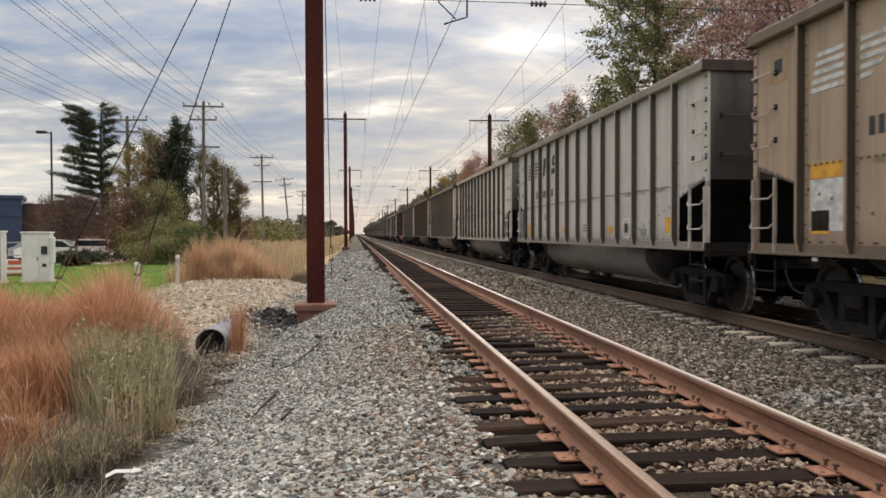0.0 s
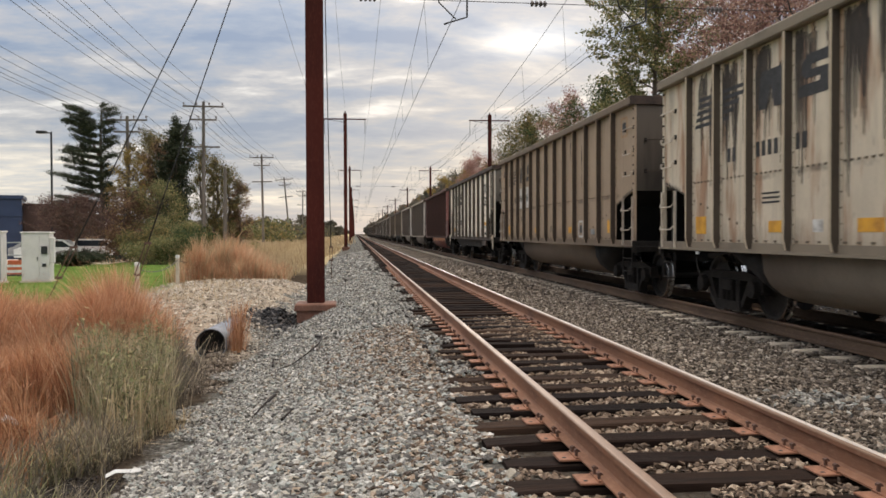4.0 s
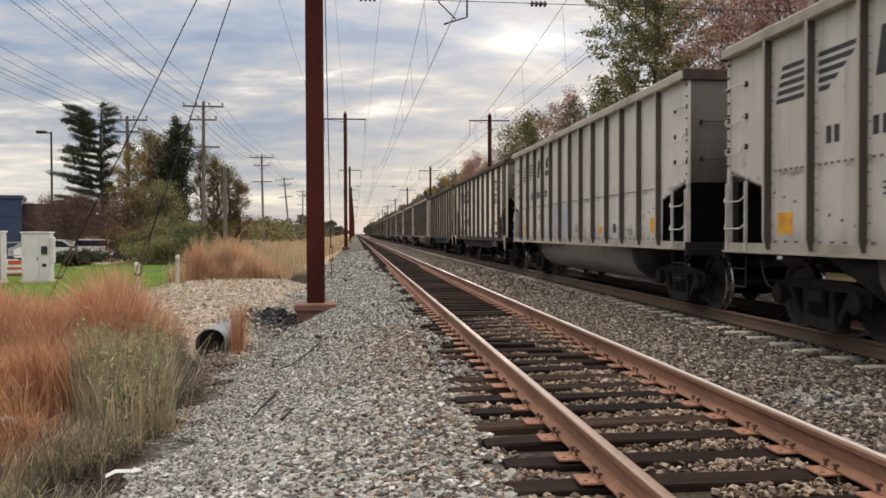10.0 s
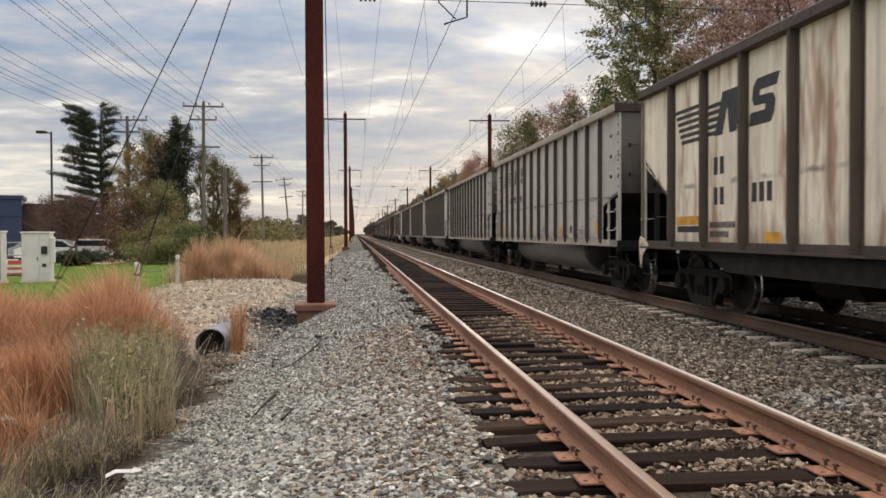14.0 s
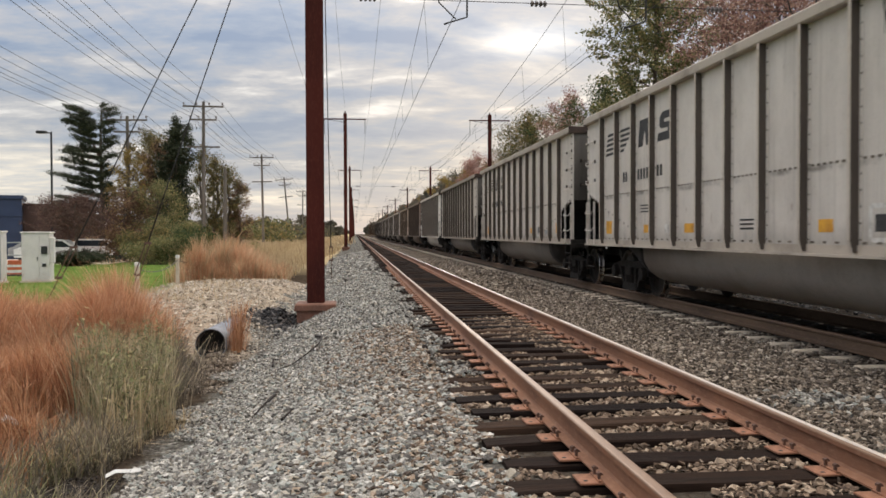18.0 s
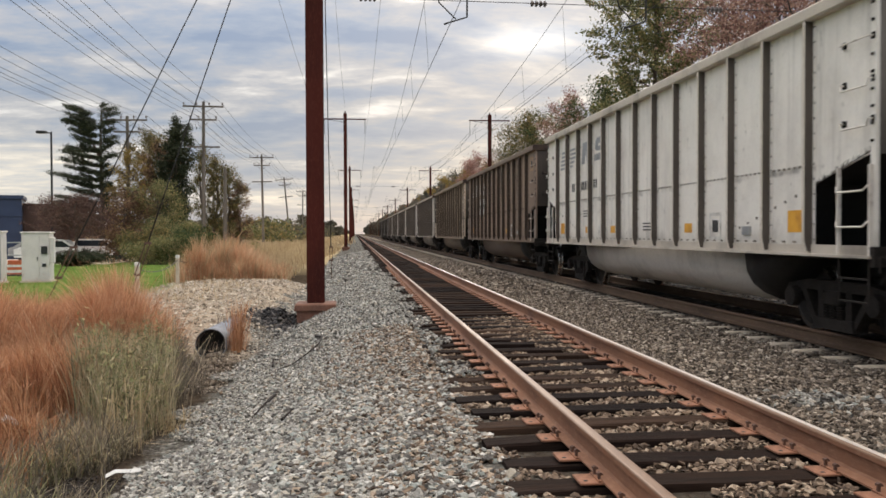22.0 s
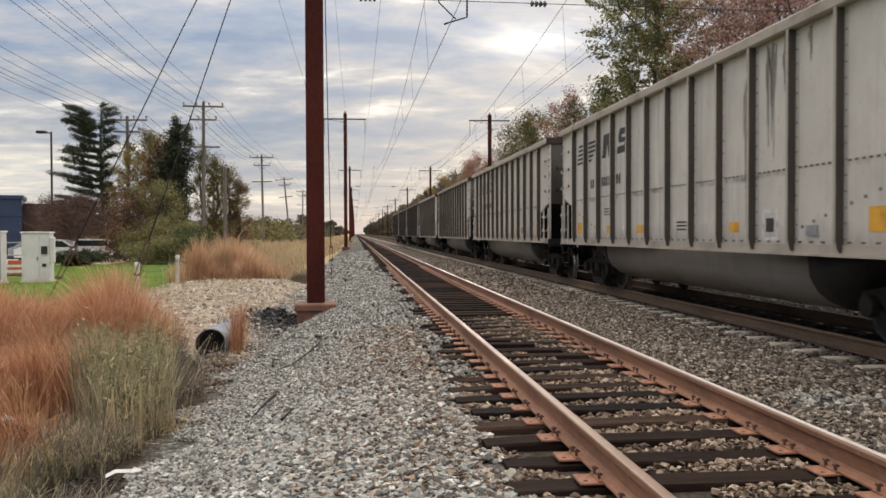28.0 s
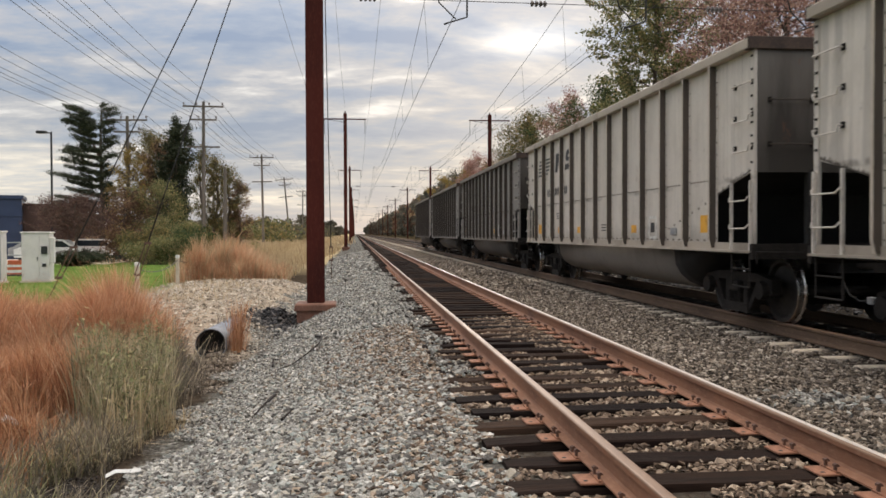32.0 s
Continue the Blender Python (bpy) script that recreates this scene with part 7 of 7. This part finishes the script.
def far_wood(name, xs, ys, step, height, mats, label, seed, size, dens=32):
    """Woods too far to tell trees apart."""
    rng = np.random.default_rng(seed)
    for j, mat in enumerate(mats):
        c, r = [], []
        y = ys[0] + step * j / len(mats)
        while y < ys[1]:
            x = rng.uniform(*xs)
            h = height * rng.uniform(0.75, 1.1)
            for q in range(7):
                c.append((x + rng.uniform(-2.5, 2.5), y + rng.uniform(-3, 3), h * rng.uniform(0.12, 0.92)))
                r.append(rng.uniform(1.2, 2.6))
            y += step
        v, f = leaf_cloud(rng, np.array(c), np.array(r), len(c) * dens, size * 1.25, 0.9)
        thing(name, None, label, "woods", kind="stuff", mesh=soup(name, v, f, mat))


far_wood("far_woods", (24, 34), (200, 900), 11, 16.0, [M["leaf_hazed"], M["leaf_hazed"], M["leaf_rust"], M["leaf_hazed"]], "distant autumn woods along the tracks", 71, 0.75)
far_wood("far_woods", (22, 60), (900, 2200), 30, 18.0, [M["leaf_hazed"], M["leaf_hazed"]], "distant woods at the horizon", 72, 1.6)
far_wood("far_woods", (27, 40), (30, 140), 9, 9.0, [M["leaf_rust"], M["leaf_green"]], "undergrowth of the wood behind the tracks", 73, 0.3)
far_wood("far_bushes", (-34, -9), (120, 330), 8, 2.7, [M["leaf_olive"], M["leaf_hazed"], M["leaf_oak"]], "green bushes along the dry field", 74, 0.17, 95)
far_wood("far_woods", (-160, -14), (340, 1500), 11, 9.0, [M["leaf_hazed"], M["leaf_hazed"]], "distant trees behind the field", 75, 1.2)
far_wood("far_woods", (-60, -27), (80, 130), 5, 2.6, [M["leaf_plum"], M["leaf_rust"]], "brown trees behind the car park", 76, 0.2)
pine(-18.7, 60.0, 11.4, "tall dark pine with flat separate boughs swept to one side", 81)
tree(-13.7, 64.0, 10.7, 1.25, M["needle"], "narrow dark green conifer with a bushy top", 82, 30000, 0.07, 0.1, clump=0.6, limbs=30, top=0.05)
tree(-16.4, 67.0, 10.3, 2.2, M["leaf_olive"], "olive brown autumn tree between the pines", 83, 24000, 0.06, 0.05, clump=0.5)
tree(-15.2, 65.5, 9.3, 1.9, M["leaf_rust"], "brownish autumn tree beside the conifer", 84, 18000, 0.06, 0.05, clump=0.5)
for i, (x, h, m) in enumerate(((-12.8, 9.3, "leaf_olive"), (-11.8, 8.8, "leaf_olive"), (-10.9, 7.8, "leaf_olive"), (-10.2, 6.6, "leaf_rust"))):
    tree(x, 70.0 + i, h, 1.25, M[m], "slender thinning brown-green tree near the utility pole", 85 + 20 * i, 8000, 0.06, 0.04, clump=0.6, top=0.12, flat=0.5)
tree(-15.9, 58.5, 7.9, 1.45, M["leaf_yellow"], "small tree with yellow autumn leaves", 87, 9000, 0.055, 0.06)
tree(-13.6, 58.0, 5.6, 2.0, M["leaf_oak"], "small yellow-olive autumn tree", 88, 14000, 0.055, 0.04)
tree(-15.6, 57.0, 5.0, 2.0, M["leaf_rust"], "small brown autumn tree", 92, 13000, 0.055, 0.04)
tree(-17.1, 51.0, 4.3, 2.4, M["leaf_plum"], "low spreading tree with purple-brown leaves", 89, 11000, 0.05, 0.5, clump=0.3, top=0.3, flat=0.06)
tree(-19.6, 57.0, 4.3, 2.2, M["leaf_plum"], "low spreading tree with purple-brown leaves", 90, 9000, 0.05, 0.4, clump=0.3, top=0.3, flat=0.06)


def juniper(x, y, w, h, label, seed):
    """Low boughs that fan out from a hub, thick in the middle and thin at the tips."""
    rng = np.random.default_rng(seed)
    y = 1.0055 * y - 0.1055 * x
    o = thing("juniper_shrub", pose(x, y, float(ground_z(x, y)) - 0.05), label, "shrub", "shrubs by the lawn")
    pos = []
    for k in range(46):
        turn, reach = rng.uniform(0, 2 * math.pi), w / 2 * rng.uniform(0.45, 1.05)
        rise = h * rng.uniform(0.35, 1.0) * (1.15 - reach / w)
        tip = Vector((math.cos(turn) * reach, math.sin(turn) * reach * 0.6, rise * 0.55))
        mid = Vector((tip.x * 0.5, tip.y * 0.5, rise))
        part("bough", Geo().tube([(0, 0, 0.05), mid, tip], 0.035, 4, 0.01), M["bark"], o)
        n = 330
        t = rng.random(n)[:, None]
        p = (1 - t) ** 2 * np.array((0, 0, 0.1)) + 2 * t * (1 - t) * np.array(mid) * 1.1 + t ** 2 * np.array(tip)
        pos.append(p + rng.normal(size=(n, 3)) * np.array((0.20, 0.20, 0.10)) * (1.15 - 0.7 * t))
    v, f = leaf_quads(rng, np.concatenate(pos), 0.055, 0.35)
    v[:, 2] = np.maximum(v[:, 2], 0.02)
    tagged(part("foliage", soup("foliage", v, f, M["needle"]), None, o), kind="stuff")


juniper(-15.2, 45.3, 5.4, 1.35, "low dark green spreading juniper on the lawn", 91)
for i, (x, y, w, h, m) in enumerate(((-11.6, 47.5, 3.4, 1.7, "leaf_oak"), (-9.6, 48.5, 3.2, 2.0, "leaf_green"), (-12.6, 50.0, 3.6, 2.4, "leaf_olive"), (-8.4, 52.0, 2.8, 1.8, "leaf_oak"), (-10.6, 53.0, 3.4, 2.6, "leaf_green"), (-14.6, 53.0, 3.2, 2.6, "leaf_rust"), (-12.2, 56.0, 3.6, 3.2, "leaf_oak"), (-7.6, 58.0, 2.6, 1.5, "leaf_oak"))):
    shrub(x, y, w, h, M[m], "autumn shrub thicket at the lawn's edge", 100 + i, 9000, 0.055)


# ---- loose stone ----
def stones(name, spots, z, sizes, mat, label, seed, round_shape=True):
    """Broken stones, each with its own turn and shape, in one mesh."""
    rng = np.random.default_rng(seed)
    n = len(spots)
    if round_shape:
        # a rough block with chipped corners
        base = np.array([(x, y, z) for z in (-0.8, 0.8) for y in (-0.8, 0.8) for x in (-0.8, 0.8)] + [(0, 0, 1.05), (0, 0, -1.0)])
        tri = np.array([(0, 1, 5), (0, 5, 4), (1, 3, 7), (1, 7, 5), (3, 2, 6), (3, 6, 7), (2, 0, 4), (2, 4, 6), (4, 5, 8), (5, 7, 8), (7, 6, 8), (6, 4, 8), (1, 0, 9), (3, 1, 9), (2, 3, 9), (0, 2, 9)])
    else:
        base = np.array([(1, 0, 0), (-1, 0, 0), (0, 1, 0), (0, -1, 0), (0, 0, 1), (0, 0, -1)], dtype=float)
        tri = np.array([(0, 2, 4), (2, 1, 4), (1, 3, 4), (3, 0, 4), (2, 0, 5), (1, 2, 5), (3, 1, 5), (0, 3, 5)])
    k = len(base)
    v = base[None] * (1 + rng.uniform(-0.55, 0.40, (n, k, 3))) * rng.uniform(0.32, 1.45, (n, 1, 3))
    q = rng.normal(size=(n, 4))
    q /= np.linalg.norm(q, axis=1)[:, None]
    w, x, y, zq = q.T
    rot = np.stack([1 - 2 * (y * y + zq * zq), 2 * (x * y - zq * w), 2 * (x * zq + y * w), 2 * (x * y + zq * w), 1 - 2 * (x * x + zq * zq), 2 * (y * zq - x * w), 2 * (x * zq - y * w), 2 * (y * zq + x * w), 1 - 2 * (x * x + y * y)], 1).reshape(n, 3, 3)
    v = np.einsum("nij,nkj->nki", rot, v) * sizes[:, None, None] * np.array((1.08, 1.08, 0.72))
    v += np.concatenate([spots, z[:, None]], 1)[:, None]
    f = (np.arange(n) * k)[:, None, None] + tri[None]
    thing(name, None, label, "gravel", kind="stuff", mesh=soup(name, v.reshape(-1, 3), f.reshape(-1, 3), mat))


def ballast():
    rng = np.random.default_rng(11)

    def strewn(n, x, y):
        return np.stack([rng.uniform(*x, n), rng.uniform(*y, n)], 1)

    def lay(name, p, lo, hi, mat, label, seed, lift=0.0, fine=True):
        s = rng.uniform(lo, hi, len(p))
        stones(name, p, ground_z(p[:, 0], p[:, 1]) + lift + s * rng.uniform(-0.8, 0.8, len(p)), s, mat, label, seed, fine)

    toe = lambda p: p[:, 0] > -2.05 - 0.2 * np.sin(p[:, 1] * 1.9) - 0.15 * np.sin(p[:, 1] * 4.7)
    off_tie = lambda p: (p[:, 0] < 0.88 + 0.07 * np.sin(p[:, 1] * 3.1)) | (np.abs((p[:, 1] - TIE_FIRST + TIE_STEP / 2) % TIE_STEP - TIE_STEP / 2) > 0.125)
    p = strewn(80000, (-2.4, 1.02), (4.3, 14.0))
    p = p[toe(p) & off_tie(p)]
    tan = rng.random(len(p)) < np.interp(p[:, 0], [-0.6, 0.4, 1.0], [0.02, 0.3, 0.55])
    lay("ballast_stones", p[tan], 0.010, 0.025, M["crib_stone"], "rust-dusted tan ballast stones beside the ties", 26, 0.02)
    near = p[:, 1] < 9.0
    lay("ballast_stones", p[~tan & near], 0.010, 0.026, M["ballast"], "broken pale grey ballast stones on the shoulder", 12, 0.02)
    lay("ballast_stones", p[~tan & ~near], 0.011, 0.027, M["ballast"], "broken pale grey ballast stones on the shoulder", 31, 0.02, False)
    p = strewn(34000, (-2.3, 1.05), (14.0, 30.0))
    mast_foot = (np.abs(p[:, 0] - MAST_L) < 0.46) & (np.abs(p[:, 1] - 20.5) < 0.46)
    lay("ballast_stones", p[toe(p) & ~mast_foot], 0.017, 0.034, M["ballast"], "broken pale grey ballast stones on the shoulder", 13, 0.02, False)
    p = strewn(9000, (-2.0, 1.1), (30.0, 75.0))
    lay("ballast_stones", p, 0.035, 0.07, M["ballast"], "grey ballast stones further along the shoulder", 14, 0.01, False)
    # ballast spilt over the ends of the ties
    p = strewn(3200, (0.93, 1.34), (8.6, 32.0))
    p = p[p[:, 0] < 1.16 + 0.16 * np.sin(p[:, 1] * 2.3) + 0.08 * np.sin(p[:, 1] * 6.1)]
    s = rng.uniform(0.015, 0.034, len(p))
    stones("ballast_stones", p, -0.185 + s * rng.uniform(-0.3, 0.5, len(p)), s, M["ballast"], "pale ballast stones spilt over the tie ends", 32, False)
    # behind the place where the camera stands
    p = strewn(5200, (-2.3, 1.0), (-6.0, 4.3))
    lay("ballast_stones", p[toe(p)], 0.025, 0.045, M["ballast"], "broken pale grey ballast stones on the shoulder", 28, 0.01, False)
    p = strewn(4200, (1.0, 3.6), (-6.0, 4.3))
    p = p[np.abs((p[:, 1] - TIE_FIRST + TIE_STEP / 2) % TIE_STEP - TIE_STEP / 2) > 0.14]
    s = rng.uniform(0.02, 0.035, len(p))
    stones("crib_stones", p, np.full(len(p), -0.24), s, M["crib_stone"], "dusty brown ballast stones between the ties", 29, False)
    p = strewn(3600, (3.55, 5.6), (-6.0, 5.5))
    lay("ballast_stones", p, 0.025, 0.045, M["ballast_brown"], "dusty brownish ballast stones between the tracks", 30, 0.01, False)
    # between the ties of the near track, up to about their tops
    p = strewn(24000, (1.0, 3.65), (4.3, 15.0))
    crib = np.abs((p[:, 1] - TIE_FIRST + TIE_STEP / 2) % TIE_STEP - TIE_STEP / 2) > 0.135
    rail_gap = np.minimum(np.abs(p[:, 0] - TRACK_1 + GAUGE / 2), np.abs(p[:, 0] - TRACK_1 - GAUGE / 2)) > 0.10
    bare = np.sin(p[:, 0] * 2.0 + p[:, 1] * 0.9) > 0.86
    q = p[crib & rail_gap & ~bare]
    s = rng.uniform(0.010, 0.025, len(q))
    stones("crib_stones", q, -0.235 + s * rng.uniform(-0.6, 0.8, len(q)) + 0.02 * np.sin(q[:, 0] * 3), s, M["crib_stone"], "dusty brown ballast stones between the ties", 15)
    p = strewn(9000, (1.0, 3.65), (15.0, 40.0))
    crib = np.abs((p[:, 1] - TIE_FIRST + TIE_STEP / 2) % TIE_STEP - TIE_STEP / 2) > 0.13
    q = p[crib]
    s = rng.uniform(0.02, 0.04, len(q))
    stones("crib_stones", q, np.full(len(q), -0.255), s, M["ballast_brown"], "dusty brown ballast stones between the ties", 16, False)
    p = strewn(27000, (3.55, 5.60), (5.5, 20.0))
    lay("ballast_stones", p, 0.014, 0.030, M["ballast_brown"], "dusty brownish ballast stones between the tracks", 17, 0.03, False)
    p = strewn(10000, (3.55, 5.58), (20.0, 50.0))
    lay("ballast_stones", p, 0.03, 0.055, M["ballast_brown"], "dusty brownish ballast stones between the tracks", 18, 0.03, False)
    p = strewn(5200, (5.55, 6.14), (6.5, 34.0))
    p = p[np.abs((p[:, 1] - 8.82 + 0.3315) % 0.663 - 0.3315) > 0.16]
    s = rng.uniform(0.018, 0.034, len(p))
    stones("crib_stones", p, np.full(len(p), -0.225) + s * 0.3, s, M["ballast_brown"], "dusty stones between the concrete ties", 23, False)
    # dark stones that paint in the shade under and behind the train
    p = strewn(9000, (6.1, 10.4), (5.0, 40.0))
    lay("coal_dusted_stones", p, 0.03, 0.06, M["dark_stone"], "ballast stones coloured dark for the shade under and beyond the train", 33, 0.0, False)
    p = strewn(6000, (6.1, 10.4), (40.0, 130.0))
    lay("coal_dusted_stones", p, 0.05, 0.10, M["dark_stone"], "ballast stones coloured dark for the shade further under the train", 34, 0.0, False)
    p = np.stack([rng.normal(4.18, 0.20, 210), rng.normal(7.05, 0.22, 210)], 1)
    lay("pale_stones", p, 0.014, 0.028, M["ballast"], "patch of fresh pale grey stones between the tracks", 19, 0.05)
    p = strewn(1500, (-3.3, -2.0), (12.4, 16.2))
    lay("ballast_stones", p, 0.014, 0.04, M["ballast_brown"], "scattered dusty stones at the ditch's foot", 25, 0.0, False)
    p = np.stack([rng.normal(-2.42, 0.30, 1400), rng.normal(7.5, 0.38, 1400)], 1)
    p = p[p[:, 0] < -2.02]
    lay("soil_clods", p, 0.008, 0.026, M["soil_clod"], "bare dark wet soil between grass and ballast", 27, 0.005)
    # the crossing and the dark heap by the mast's footing
    p = strewn(12500, (-6.6, -1.7), (16.0, 34.0))
    lay("crossing_gravel", p, 0.018, 0.055, M["pale_stone"], "pale tan gravel on the crossing over the ditch", 20, 0.0, False)
    p = np.stack([rng.normal(-1.85, 0.34, 1500), rng.normal(20.0, 0.75, 1500)], 1)
    p = p[(np.abs(p[:, 0] - MAST_L) > 0.5) | (np.abs(p[:, 1] - 20.5) > 0.5)]
    d = np.hypot((p[:, 0] + 1.80) / 0.62, (p[:, 1] - 20.3) / 1.3)
    s = rng.uniform(0.022, 0.05, len(p))
    stones("dark_stone_heap", p, ground_z(p[:, 0], p[:, 1]) + 0.42 * np.clip(1 - d, 0, 1) * rng.random(len(p)) + 0.02, s, M["dark_stone"], "small heap of dark grey stones beside the mast footing", 21)


ballast()


# ---- what moves ----
def run_of(t):
    """How many waggon lengths the train has gone by at time t; waggon k comes level with the camera at 1.131 + 1.4311 k + 0.000848 k k."""
    a, b, c = 0.000848, 1.4311, 1.131 - t
    return (-b + math.sqrt(b * b - 4 * a * c)) / (2 * a)


# play in the couplers: how far a waggon hangs back
SLACK = {5: 0.05, 6: 0.13, 7: 0.24, 8: 0.19, 9: 0.24, 10: 0.06, 13: -0.06, 14: -0.18, 15: -0.08, 16: -0.10, 20: 0.06, 21: 0.06}


def motions():
    times = [32.0 * i / 16 for i in range(17)]
    for i, car in enumerate(TRAIN):
        k = i - 1
        walk(car, [(t, pose(TRACK_2, (k - run_of(t)) * PITCH_CAR + HL - 0.56 + SLACK.get(i, 0.0), 0)) for t in times])
    # all wheels roll alike: one roll for the leading and one for the trailing axle of a truck
    rolls = {}
    gone = [(32.0 * i / 640, run_of(32.0 * i / 640) * PITCH_CAR) for i in range(641)]
    for car in TRAIN:
        for o in car.children_recursive:
            if not o.name.startswith("wheelset"):
                continue
            lead = o.location.y < 0
            if lead not in rolls:
                at = o.location.copy()
                walk(o, [(t, Matrix.Translation(at) @ Matrix.Rotation(s / 0.463, 4, "X")) for t, s in gone])
                rolls[lead] = o.animation_data
                continue
            o.rotation_mode = "QUATERNION"
            keys = o.animation_data_create()
            keys.action = rolls[lead].action
            keys.action_slot = rolls[lead].action_slot


motions()
